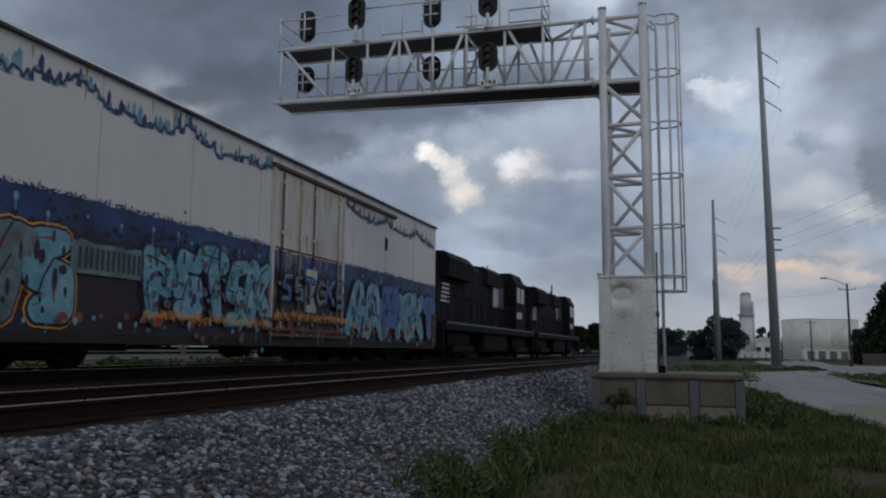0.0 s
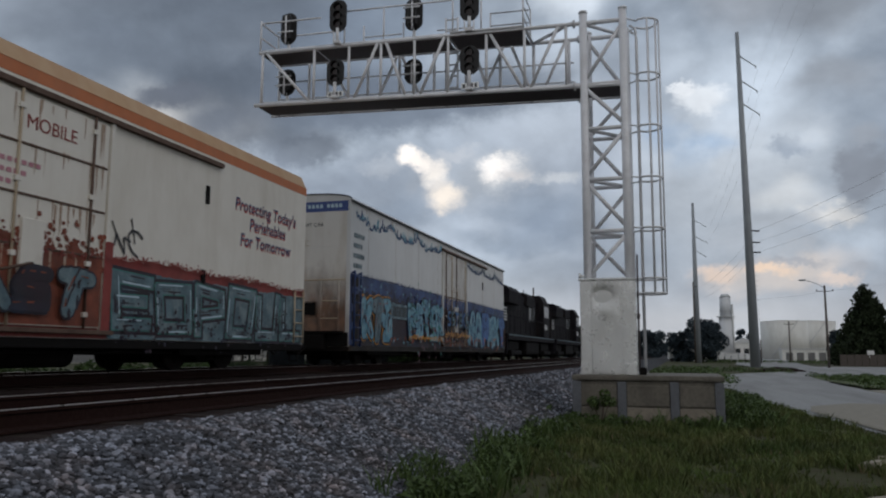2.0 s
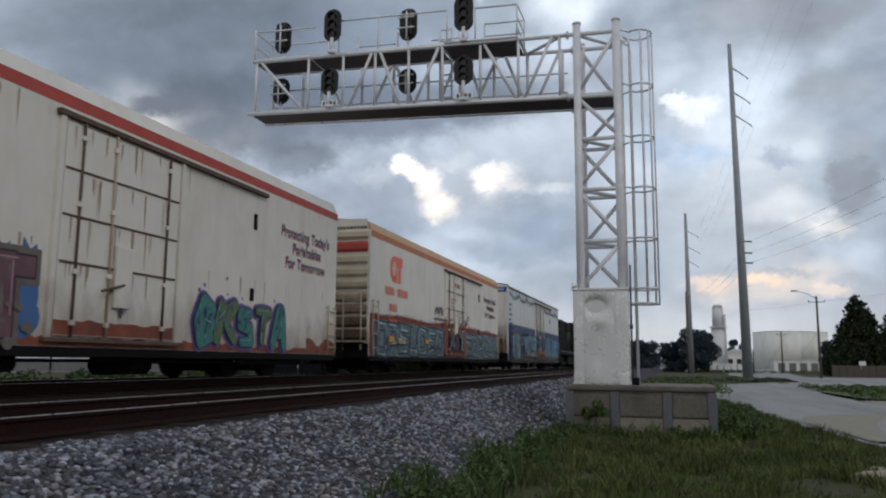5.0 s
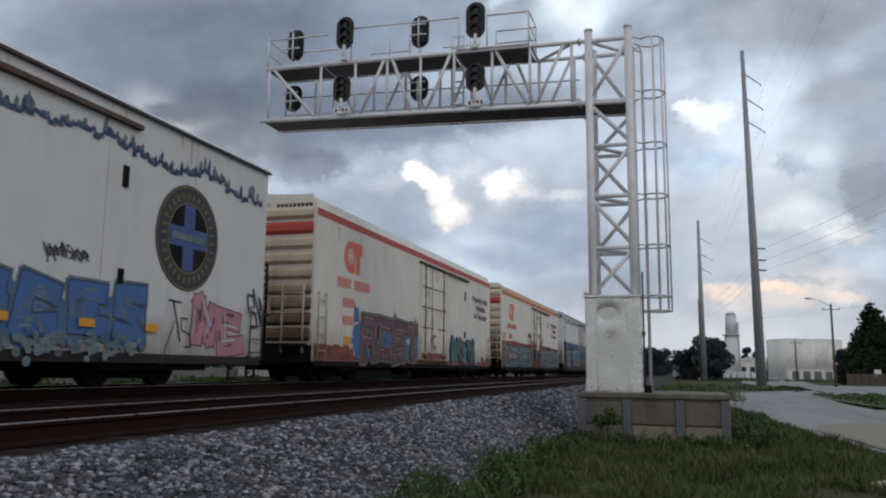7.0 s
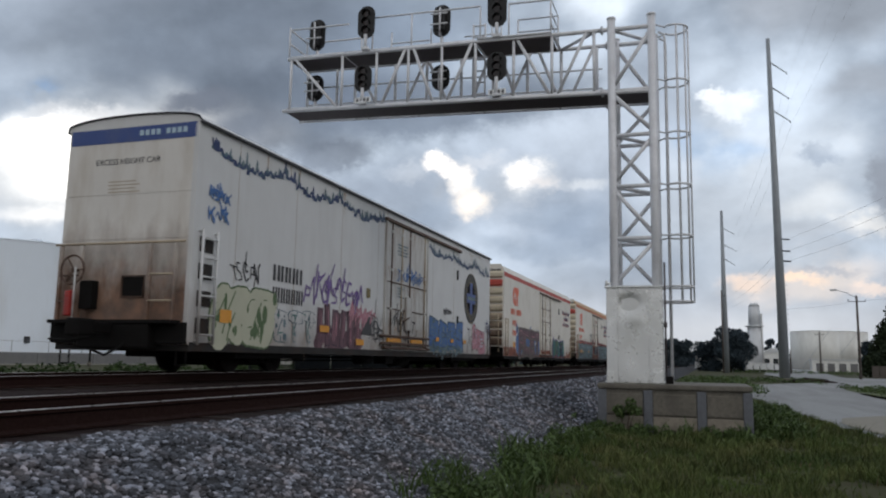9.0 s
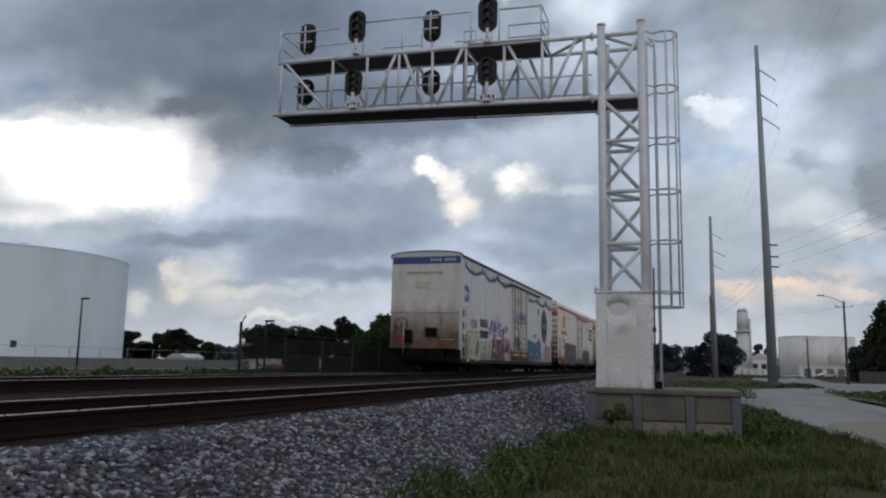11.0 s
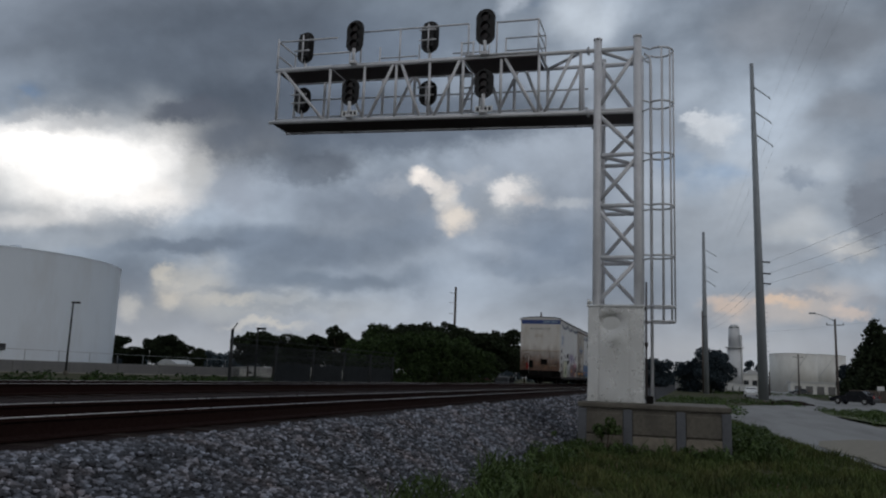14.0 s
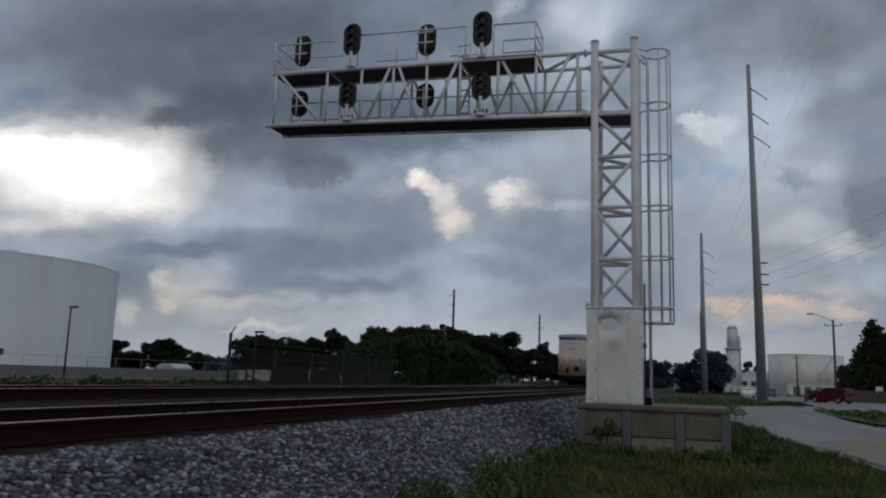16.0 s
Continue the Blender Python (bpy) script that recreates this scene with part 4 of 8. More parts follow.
    # small ladder between the decks
    for x in (-5.62, -5.3):
        part("ladder_stile", tube(bmesh.new(), (x, TY1 - 0.1, low_z(x)), (x, TY1 - 0.1, high_z(x) + 0.85), 0.028, 6), "tower", t)
    for k in range(8):
        z = low_z(-5.4) + 0.15 + k * 0.31
        part("rung", tube(bmesh.new(), (-5.62, TY1 - 0.1, z), (-5.3, TY1 - 0.1, z), 0.022, 6), "tower", t)
    # ladder and safety cage on the outer side of the tower
    cx, cy, r = -0.575, 18.48, 0.31
    for y in (cy - 0.2, cy + 0.2):
        part("ladder_stile", chain(bmesh.new(), [(-0.76, y, 0.02), (-0.76, y, 8.0), (-0.78, y, 8.12), (-0.9, y, 8.2)], 0.028, 8), "tower", t)
    for k in range(26):
        part("rung", tube(bmesh.new(), (-0.76, cy - 0.2, 0.3 + k * 0.3), (-0.76, cy + 0.2, 0.3 + k * 0.3), 0.014, 6), "tower", t)
    hoops = (1.82, 2.16, 3.32, 4.5, 5.72, 6.98, 8.3)
    angles = [math.radians(a) for a in range(-115, 116, 23)]
    for z in hoops:
        pts = [(cx + 0.02 + r * math.cos(a), cy + r * math.sin(a), z) for a in angles]
        hoop = part("cage_hoop", chain(bmesh.new(), [(-0.76, cy - 0.2, z)] + pts + [(-0.76, cy + 0.2, z)], 0.025, 6), "tower", t)
        part("bracket", chain(bmesh.new(), [(TX1, TY0, z), (-0.76, cy - 0.2, z)], 0.02, 6), "tower", hoop)
        part("bracket", chain(bmesh.new(), [(TX1, TY1, z), (-0.76, cy + 0.2, z)], 0.02, 6), "tower", hoop)
    for deg in (-80, -40, 0, 40, 80):
        a = math.radians(deg)
        part("cage_bar", tube(bmesh.new(), (cx + 0.02 + r * math.cos(a), cy + r * math.sin(a), 1.8), (cx + 0.02 + r * math.cos(a), cy + r * math.sin(a), 8.3), 0.021, 6), "tower", t)
    return t


def build_signal(x, y, z0, z1, w, back_mounted):
    r, h = w / 2, z1 - z0
    bm = bmesh.new()
    pts = []
    for k in range(28):
        a = 2 * math.pi * k / 28
        pts.append((r * math.cos(a), (z0 + r if math.sin(a) < 0 else z1 - r) + r * math.sin(a)))
    a = [bm.verts.new((px, -0.012, pz)) for px, pz in pts]
    b = [bm.verts.new((px, 0.012, pz)) for px, pz in pts]
    for i in range(28):
        bm.faces.new((a[i], a[(i + 1) % 28], b[(i + 1) % 28], b[i]))
    bm.faces.new(a[::-1]), bm.faces.new(b)
    bmesh.ops.recalc_face_normals(bm, faces=bm.faces[:])
    s = part("signal_head", bm, "signal", CANTILEVER, "unlit black oval signal head" + (" with crossed brackets" if back_mounted else ""))
    s.location = (x, y, 0)
    front = 1 if back_mounted else -1
    for k in range(3):
        z = z0 + h * (0.24 + 0.26 * k)
        hood = bmesh.new()
        n = 12
        ring = [[hood.verts.new((0.105 * math.cos(math.pi * (-0.15 + 1.3 * i / n)), front * d, z + 0.105 * math.sin(math.pi * (-0.15 + 1.3 * i / n)))) for i in range(n + 1)] for d in (0.01, 0.11)]
        for i in range(n):
            hood.faces.new((ring[0][i], ring[0][i + 1], ring[1][i + 1], ring[1][i])).smooth = True
        bmesh.ops.solidify(hood, geom=hood.faces[:], thickness=0.006)
        part("hood", hood, "signal", s)
        part("lens", tube(bmesh.new(), (0, front * 0.012, z), (0, front * 0.03, z), 0.09, 16), "lens", s, "dark unlit lens")
    part("housing", soft_box(bmesh.new(), -0.12, 0.12, -front * 0.01 if front < 0 else -0.2, 0.2 if front < 0 else -0.01, z0 + 0.12, z1 - 0.12, 0.03), "signal", s)
    deck = (low_z(x) if z0 < 8.2 else high_z(x)) + 0.06
    part("mast", tube(bmesh.new(), (0, 0.03 * front, deck), (0, 0.03 * front, z0 + 0.1), 0.045, 10), "tower", s)
    part("foot", soft_box(bmesh.new(), -0.09, 0.09, -0.09, 0.09, deck - 0.03, deck + 0.05), "tower", s)
    if back_mounted:
        for dz in (0.3, 0.62):
            part("bracket", tube(bmesh.new(), (-0.22, -0.24, z0 + h * dz), (0.24, -0.24, z0 + h * dz), 0.022, 6), "tower", s)
        part("bracket", tube(bmesh.new(), (0.03, -0.24, z0 - 0.05), (0.03, -0.24, z1 - 0.18), 0.024, 6), "tower", s)


def build_signals():
    build_signal(-10.2, 18.8, 8.98, 9.9, 0.49, True)
    build_signal(-8.30, 17.93, 8.76, 9.66, 0.49, False)
    build_signal(-6.50, 18.8, 8.95, 9.85, 0.50, True)
    build_signal(-4.74, 17.93, 8.64, 9.60, 0.50, False)
    build_signal(-10.2, 18.8, 7.50, 8.26, 0.51, True)
    build_signal(-8.34, 17.93, 7.30, 8.04, 0.49, False)
    build_signal(-6.5, 18.8, 7.47, 8.17, 0.50, True)
    build_signal(-4.74, 17.93, 7.24, 8.0, 0.50, False)
    for x in (-8.34, -4.74):
        p = part("sign_plate", soft_box(bmesh.new(), -0.22, 0.22, -0.01, 0.01, 0.0, 0.15, 0.004), "galvanized", CANTILEVER, "small plate with faded dark marks")
        p.location = (x + 0.02, 17.9, low_z(x) + 0.07)
        for k in range(4):
            part("mark", soft_box(bmesh.new(), -0.18 + k * 0.1, -0.12 + k * 0.1, -0.016, -0.009, 0.025, 0.125, 0.002), "stencil", p)


build_foundation()
build_case()
CANTILEVER = build_cantilever()
build_signals()


# ---------------------------------------------------------------- train
HALF = 1.55          # half width of a car
SILL, EAVE = 0.52, 4.83
TRAIN_X, TRAIN_Z = -10.65, 0.084


def travel(t):
    """How far the train has gone, picking up speed."""
    return 7.0823 * t + 0.14039 * t * t - 0.0021587 * t ** 3


def text_mesh(body, size, material, parent, m, name="lettering", depth=0.004, shear=0.0, label=""):
    cu = bpy.data.curves.new("words", "FONT")
    cu.body, cu.size, cu.extrude, cu.shear = body, size, depth / 2, shear
    tmp = bpy.data.objects.new("words", cu)
    scene.collection.objects.link(tmp)
    me = bpy.data.meshes.new_from_object(tmp.evaluated_get(bpy.context.evaluated_depsgraph_get()))
    bpy.data.objects.remove(tmp)
    bpy.data.curves.remove(cu)
    me.materials.clear()
    me.materials.append(M[material])
    ob = new(name, me)
    ob.parent, ob.matrix_basis = parent, m
    if label:
        ob["label"] = label
    return ob


def side_pose(y, z, lift=0.006):
    """Writing that runs along +y on the side that faces +x."""
    return Matrix.Translation((HALF + lift, y, z)) @ Matrix(((0, 0, 1, 0), (1, 0, 0, 0), (0, 1, 0, 0), (0, 0, 0, 1)))


def end_pose(x, y, z):
    """Writing on the rear end, which faces -y."""
    return Matrix.Translation((x, y, z)) @ pose(0, 0, 0, 90)


class Paint:
    """Flat paint on the side of a car: strokes and patches, each a hair above the last."""

    def __init__(self, lift):
        self.bm, self.x = bmesh.new(), HALF + lift

    def poly(self, pts):
        self.x += 0.00006
        if len(pts) > 2:
            self.bm.faces.new([self.bm.verts.new((self.x, y, z)) for y, z in pts])

    def disc(self, y, z, ry, rz=None, n=14):
        rz = rz or ry
        self.poly([(y + ry * math.cos(2 * math.pi * k / n), z + rz * math.sin(2 * math.pi * k / n)) for k in range(n)])

    def stroke(self, pts, w, square=False):
        for (y, z), (y2, z2) in zip(pts, pts[1:]):
            d = math.hypot(y2 - y, z2 - z) or 1e-6
            ny, nz = -(z2 - z) / d * w / 2, (y2 - y) / d * w / 2
            if square:
                ey, ez = (y2 - y) / d * w * 0.42, (z2 - z) / d * w * 0.42
                y, z, y2, z2 = y - ey, z - ez, y2 + ey, z2 + ez
            self.poly([(y - ny, z - nz), (y2 - ny, z2 - nz), (y2 + ny, z2 + nz), (y + ny, z + nz)])
        if w > 0.05 and not square:
            for y, z in pts:
                self.disc(y, z, w / 2, n=10)

    def done(self, name, material, parent, label=""):
        bmesh.ops.recalc_face_normals(self.bm, faces=self.bm.faces[:])
        for f in self.bm.faces:
            if f.normal.x < 0:
                f.normal_flip()
        return part(name, self.bm, material, parent, label)


def glyph(rnd):
    """A made-up bulging form in a unit box: two or three joined strokes."""
    kind = rnd.randrange(6)
    j = lambda: rnd.uniform(-0.07, 0.07)
    if kind == 0:
        return [[(0.2 + j(), 0.08), (0.25 + j(), 0.9)], [(0.25, 0.85), (0.8 + j(), 0.75 + j()), (0.75, 0.45), (0.3, 0.45 + j())]]
    if kind == 1:
        return [[(0.8, 0.85 + j()), (0.3 + j(), 0.85), (0.2, 0.5 + j()), (0.75, 0.45), (0.75 + j(), 0.15), (0.2, 0.12)]]
    if kind == 2:
        return [[(0.15, 0.1), (0.4 + j(), 0.9), (0.6 + j(), 0.9), (0.85, 0.1)], [(0.3, 0.4 + j()), (0.7, 0.42)]]
    if kind == 3:
        return [[(0.8, 0.8 + j()), (0.4 + j(), 0.9), (0.18, 0.5 + j()), (0.4, 0.1), (0.82, 0.2 + j())], [(0.5, 0.5), (0.8, 0.5 + j())]]
    if kind == 4:
        return [[(0.2, 0.9), (0.2 + j(), 0.12)], [(0.2, 0.5 + j()), (0.8, 0.9)], [(0.4, 0.55), (0.85 + j(), 0.1)]]
    return [[(0.15, 0.88 + j()), (0.85, 0.85)], [(0.5 + j(), 0.85), (0.5 + j(), 0.1)]]


FORMS = dict(
    A=[[(0.0, 0.0), (0.08, 1.0), (0.92, 1.0), (1.0, 0.0)], [(0.05, 0.42), (0.95, 0.42)]],
    C=[[(1.0, 0.95), (0.0, 1.0), (0.0, 0.0), (1.0, 0.05)]],
    E=[[(1.0, 1.0), (0.0, 1.0), (0.0, 0.0), (1.0, 0.0)], [(0.0, 0.52), (0.8, 0.52)]],
    T=[[(-0.05, 1.0), (1.05, 1.0)], [(0.55, 1.0), (0.5, 0.0)]],
    O=[[(0.0, 0.0), (0.0, 1.0), (1.0, 1.0), (1.0, 0.0), (0.0, 0.0)]],
    P=[[(0.0, 0.0), (0.0, 1.0), (1.0, 1.0), (1.0, 0.5), (0.0, 0.45)]],
    S=[[(1.0, 1.0), (0.0, 1.0), (0.0, 0.55), (1.0, 0.45), (1.0, 0.0), (0.0, 0.0)]],
    U=[[(0.0, 1.0), (0.0, 0.0), (1.0, 0.0), (1.0, 1.0)]],
    L=[[(0.0, 1.0), (0.0, 0.0), (1.0, 0.0)]],
    I=[[(0.5, 1.0), (0.5, 0.0)]],
    N=[[(0.0, 0.0), (0.0, 1.0), (1.0, 0.0), (1.0, 1.0)]],
)


def layer(paints, lift):
    """Set each coat just in front of the one before it."""
    return Paint(max([lift] + [p.x - HALF + 0.0006 for p in paints]))


def block_mural(car, seed, forms, y0, y1, z0, z1, t, rim, edge, fill, glint, lift, jitter=0.05, rim_w=0.2, edge_w=0.1, label=""):
    """Square-built spray-painted forms with a wide rim, a dark edge, a filled face and thin glints."""
    rnd = random.Random(seed)
    step = (y1 - y0) / len(forms)
    rows = []
    for k, key in enumerate(forms):
        pad = t / 2 + 0.06
        ya, w = y0 + k * step + pad, step - 2 * pad
        lo, hi = z0 + t / 2 + rnd.uniform(0, 0.08), z1 - t / 2 - rnd.uniform(0, 0.14)
        lean = rnd.uniform(-0.06, 0.1)
        for s in FORMS[key]:
            rows.append([(ya + a * w + lean * b + rnd.uniform(-jitter, jitter), lo + b * (hi - lo) + rnd.uniform(-jitter, jitter)) for a, b in s])
    coats = []
    for name, material, extra in (("mural_rim", rim, rim_w), ("mural_edge", edge, edge_w), ("mural", fill, 0.0)):
        p = layer(coats, lift)
        for pts in rows:
            p.stroke(pts, t + extra, True)
        coats.append(p)
    shade = layer(coats, lift)
    for pts in rows:
        for (a, za), (b, zb) in zip(pts, pts[1:]):
            for _ in range(3):
                q, off = rnd.uniform(0.0, 0.55), rnd.uniform(-0.38, 0.38) * t
                e = q + rnd.uniform(0.15, 0.45)
                shade.stroke([(a + (b - a) * q + off, za + (zb - za) * q + off), (a + (b - a) * e + off, za + (zb - za) * e + off)], t * rnd.uniform(0.06, 0.2))
    coats.append(shade)
    shine = layer(coats, lift)
    for pts in rows:
        for (a, za), (b, zb) in zip(pts, pts[1:]):
            d = math.hypot(b - a, zb - za) or 1.0
            ny, nz = -(zb - za) / d * t * 0.36, (b - a) / d * t * 0.36
            shine.stroke([(a + ny, za + nz), (a + (b - a) * 0.8 + ny, za + (zb - za) * 0.8 + nz)], rnd.uniform(0.02, 0.04))
    coats.append(shine)
    for p, (name, material) in zip(coats, (("mural_rim", rim), ("mural_edge", edge), ("mural", fill), ("mural_shade", rim), ("mural_glint", glint))):
        tagged(p.done(name, material, car, label if name == "mural" else ""), kind="stuff")
    return shine.x - HALF


def bubble_mural(car, seed, y0, y1, z0, z1, count, glow, edge, fills, glint, lift, fat=0.42, edge_w=0.09, glow_w=0.15, label=""):
    """Swollen overlapping spray-painted forms, packed edge to edge."""
    rnd = random.Random(seed)
    step, h = (y1 - y0) / count, z1 - z0
    forms = []
    for k in range(count):
        ya, w = y0 + (k + 0.5) * step, step * rnd.uniform(0.95, 1.25)
        lo, hi = z0 + rnd.uniform(0.0, 0.12) * h, z1 - rnd.uniform(0, 0.14) * h
        lean = rnd.uniform(-0.25, 0.25) * step
        for s in glyph(rnd):
            pts = []
            for (a, b), (c, d) in zip(s, s[1:]):
                for q in range(4):
                    pts.append((a + (c - a) * q / 4, b + (d - b) * q / 4))
            pts.append(s[-1])
            swell = rnd.uniform(0.7, 1.2)
            forms.append((k, [(ya + (a - 0.5) * w + lean * (b - 0.5), lo + b * (hi - lo), fat * step * swell * (0.8 + 0.35 * math.sin(3.1 * i / max(1, len(pts) - 1)))) for i, (a, b) in enumerate(pts)]))
    coats = []

    def coat(grow, pick=lambda k: True):
        p = layer(coats, lift)
        for k, pts in forms:
            if pick(k):
                for (a, za, ra), (b, zb, rb) in zip(pts, pts[1:]):
                    p.stroke([(a, za), (b, zb)], (ra + rb) / 2 + grow)
                    p.disc(b, zb, rb / 2 + grow / 2, rb * 0.55 + grow / 2, 12)
        coats.append(p)
        return p
    names = []
    if glow:
        coat(glow_w), names.append(("mural_glow", glow))
    coat(edge_w), names.append(("mural_edge", edge))
    for i, fill in enumerate(fills):
        coat(0.0, lambda k, i=i: k % len(fills) == i), names.append(("mural", fill))
    p = layer(coats, lift)
    for k, pts in forms:
        for a, za, ra in pts[::2]:
            if rnd.random() < 0.8:
                o = rnd.uniform(-0.4, 0.4) * ra
                p.disc(a + o, za + rnd.uniform(-0.4, 0.4) * ra, ra * rnd.uniform(0.06, 0.16), ra * rnd.uniform(0.12, 0.4), 9)
        q = pts[len(pts) // 2]
        p.stroke([(q[0] - q[2] * 0.4, q[1] - q[2] * 0.6), (q[0] - q[2] * 0.2, q[1]), (q[0] + q[2] * 0.1, q[1] + q[2] * 0.5)], 0.035)
    coats.append(p), names.append(("mural_shade", edge))
    p = layer(coats, lift)
    for k, pts in forms:
        for (a, za, ra), (b, zb, rb) in zip(pts, pts[1:]):
            if rnd.random() < 0.4:
                p.stroke([(a - ra * 0.33, za + ra * 0.15), (b - rb * 0.33, zb + rb * 0.15)], rnd.uniform(0.015, 0.035))
    coats.append(p), names.append(("mural_glint", glint))
    for p, (name, material) in zip(coats, names):
        tagged(p.done(name, material, car, label if name == "mural" else ""), kind="stuff")
    return coats[-1].x - HALF


def speckle(car, seed, y0, y1, z_of, spread, n, size, material, lift, label=""):
    """Overspray: fine dots that thin out away from a painted edge."""
    rnd = random.Random(seed)
    p = Paint(lift)
    for _ in range(n):
        y = rnd.uniform(y0, y1)
        r = size * rnd.uniform(0.4, 1.3)
        p.disc(y, z_of(y) + rnd.gauss(0, spread), r, r * rnd.uniform(0.7, 1.1), 8)
    tagged(p.done("overspray", material, car, label), kind="stuff")


def letter_bars(car, y, z, n, w, h, gap, material, lift=0.01, skip=()):
    """Lettering that is not spelt out: each character is a pair of plain upright bars."""
    t = w * 0.34
    for k in range(n):
        if k in skip:
            continue
        for a in (0, w - t):
            y0 = y + k * (w + gap) + a
            part("mark", box(bmesh.new(), HALF + lift, HALF + lift + 0.004, y0, y0 + t, z, z + h), material, car)


def drips(car, seed, y0, y1, z, material, lift):
    """Flecks and runs of paint along the top of a mural."""
    rnd = random.Random(seed)
    p = Paint(lift)
    y = y0
    while y < y1:
        s = rnd.uniform(0.02, 0.05)
        zz = z + rnd.uniform(-0.12, 0.12)
        p.disc(y, zz, s, s * rnd.uniform(1, 1.6), 9)
        if rnd.random() < 0.4:
            p.stroke([(y, zz), (y + rnd.uniform(-0.02, 0.02), zz - rnd.uniform(0.1, 0.35))], 0.018)
        y += rnd.uniform(0.2, 0.8)
    tagged(p.done("paint_flecks", material, car), kind="stuff")


def blotch(car, seed, y0, y1, z0, z1, n, size, material, lift, label=""):
    """A soft-edged painted cloud."""
    rnd = random.Random(seed)
    p = Paint(lift)
    for _ in range(n):
        p.disc(rnd.uniform(y0, y1), rnd.uniform(z0, z1), size * rnd.uniform(0.5, 1.2), size * rnd.uniform(0.4, 1.0))
    tagged(p.done("painted_cloud", material, car, label), kind="stuff")


def scrawl(car, seed, y0, y1, z0, z1, material, w=0.03, lift=0.016, loops=2):
    """Loose hand-drawn loops and slashes that spell nothing."""
    rnd = random.Random(seed)
    p = Paint(lift)
    h = z1 - z0
    n = max(2, int((y1 - y0) / (h * 0.42)))
    slant = rnd.uniform(0.1, 0.45) * h * rnd.choice((-1, 1))
    for _ in range(max(1, loops - 1)):
        for k in range(n):
            ya, ww = y0 + (y1 - y0) * k / n, (y1 - y0) / n * rnd.uniform(1.1, 2.2)
            zl, hh = z0 + rnd.uniform(-0.2, 0.15) * h, h * rnd.uniform(0.7, 1.25)
            kind = rnd.random()
            if kind < 0.55:
                forms = glyph(rnd)
            elif kind < 0.8:
                forms = [[(0.0, rnd.uniform(0.2, 0.6))] + [(0.25 * q + rnd.uniform(0, 0.1), (0.85 if q % 2 else 0.1) + rnd.uniform(-0.15, 0.15)) for q in range(1, 4)] + [(1.15, rnd.random())]]
            else:
                s, e = rnd.uniform(0, 6.3), rnd.uniform(2.2, 4.5)
                forms = [[(0.5 + 0.4 * math.cos(s + e * q / 6), 0.5 + 0.45 * math.sin(s + e * q / 6)) for q in range(7)]]
            for s in forms:
                p.stroke([(ya + a * ww + slant * (b - 0.5), zl + b * hh) for a, b in s], w * rnd.uniform(0.7, 1.3))
            if rnd.random() < 0.4:
                a = rnd.uniform(-0.6, 0.6) * h
                p.stroke([(ya + ww * 0.4, zl + hh * 0.5), (ya + ww * 0.4 + a, zl + hh * rnd.choice((-0.35, 1.35)))], w * 0.8)
    tagged(p.done("scrawl", material, car, "loose painted scrawl"), kind="stuff")


def frieze(car, seed, y0, y1, z_of, tint="greyblue"):
    """The jagged icicle line sprayed under the eave."""
    rnd = random.Random(seed)
    line, fill, pale = Paint(0.009), Paint(0.005), Paint(0.007)
    y, pts = y0, []
    while y < y1:
        wave = 0.26 * abs(math.sin((y - y0) * 1.1)) ** 0.7 + 0.07 * noise.noise((y * 1.1, seed, 0))
        pts.append((y, z_of(y) + 0.10 - wave + rnd.choice((-1, 1)) * rnd.uniform(0.0, 0.10)))
        y += rnd.uniform(0.035, 0.09)
    line.stroke(pts, 0.048)
    for k, ((a, za), (b, zb)) in enumerate(zip(pts, pts[1:])):
        up = rnd.uniform(0.06, 0.16) if rnd.random() < 0.75 else rnd.uniform(0.2, 0.38)
        zm = min(za, zb) - 0.01
        (fill if rnd.random() < 0.35 else pale).poly([(a - 0.02, zm), (b + 0.02, zm), (b + 0.015, zm + up * 0.8), ((a + b) / 2, zm + up), (a - 0.01, zm + up * 0.6)])
    tagged(line.done("frieze_line", "navy", car, "jagged navy icicle line"), kind="stuff")
    tagged(fill.done("frieze", "navy", car, "spiky blue painted frieze"), kind="stuff")
    tagged(pale.done("frieze_light", tint, car), kind="stuff")


def streaks(car, seed, y0, y1, levels, lift, n):
    """Rust run down from seams and fittings."""
    rnd = random.Random(seed)
    p = Paint(lift)
    for _ in range(n):
        y, z = rnd.uniform(y0, y1), rnd.choice(levels) + rnd.uniform(-0.03, 0.03)
        w, d = rnd.uniform(0.006, 0.03), rnd.uniform(0.08, 0.7)
        p.poly([(y - w, z), (y + w, z), (y + w * 0.7, z - d * 0.6), (y + rnd.uniform(-0.5, 0.5) * w, z - d), (y - w * 0.6, z - d * 0.5)])
    tagged(p.done("rust_streak", "streak", car, "brown rust runs"), kind="stuff")


def bars(car, y, z, n, w, h, gap, material, lift=0.01, name="mark"):
    """Plain bars where unread or private marks stand."""
    for k in range(n):
        part(name, box(bmesh.new(), HALF + lift, HALF + lift + 0.004, y + k * (w + gap), y + k * (w + gap) + w, z, z + h), material, car)


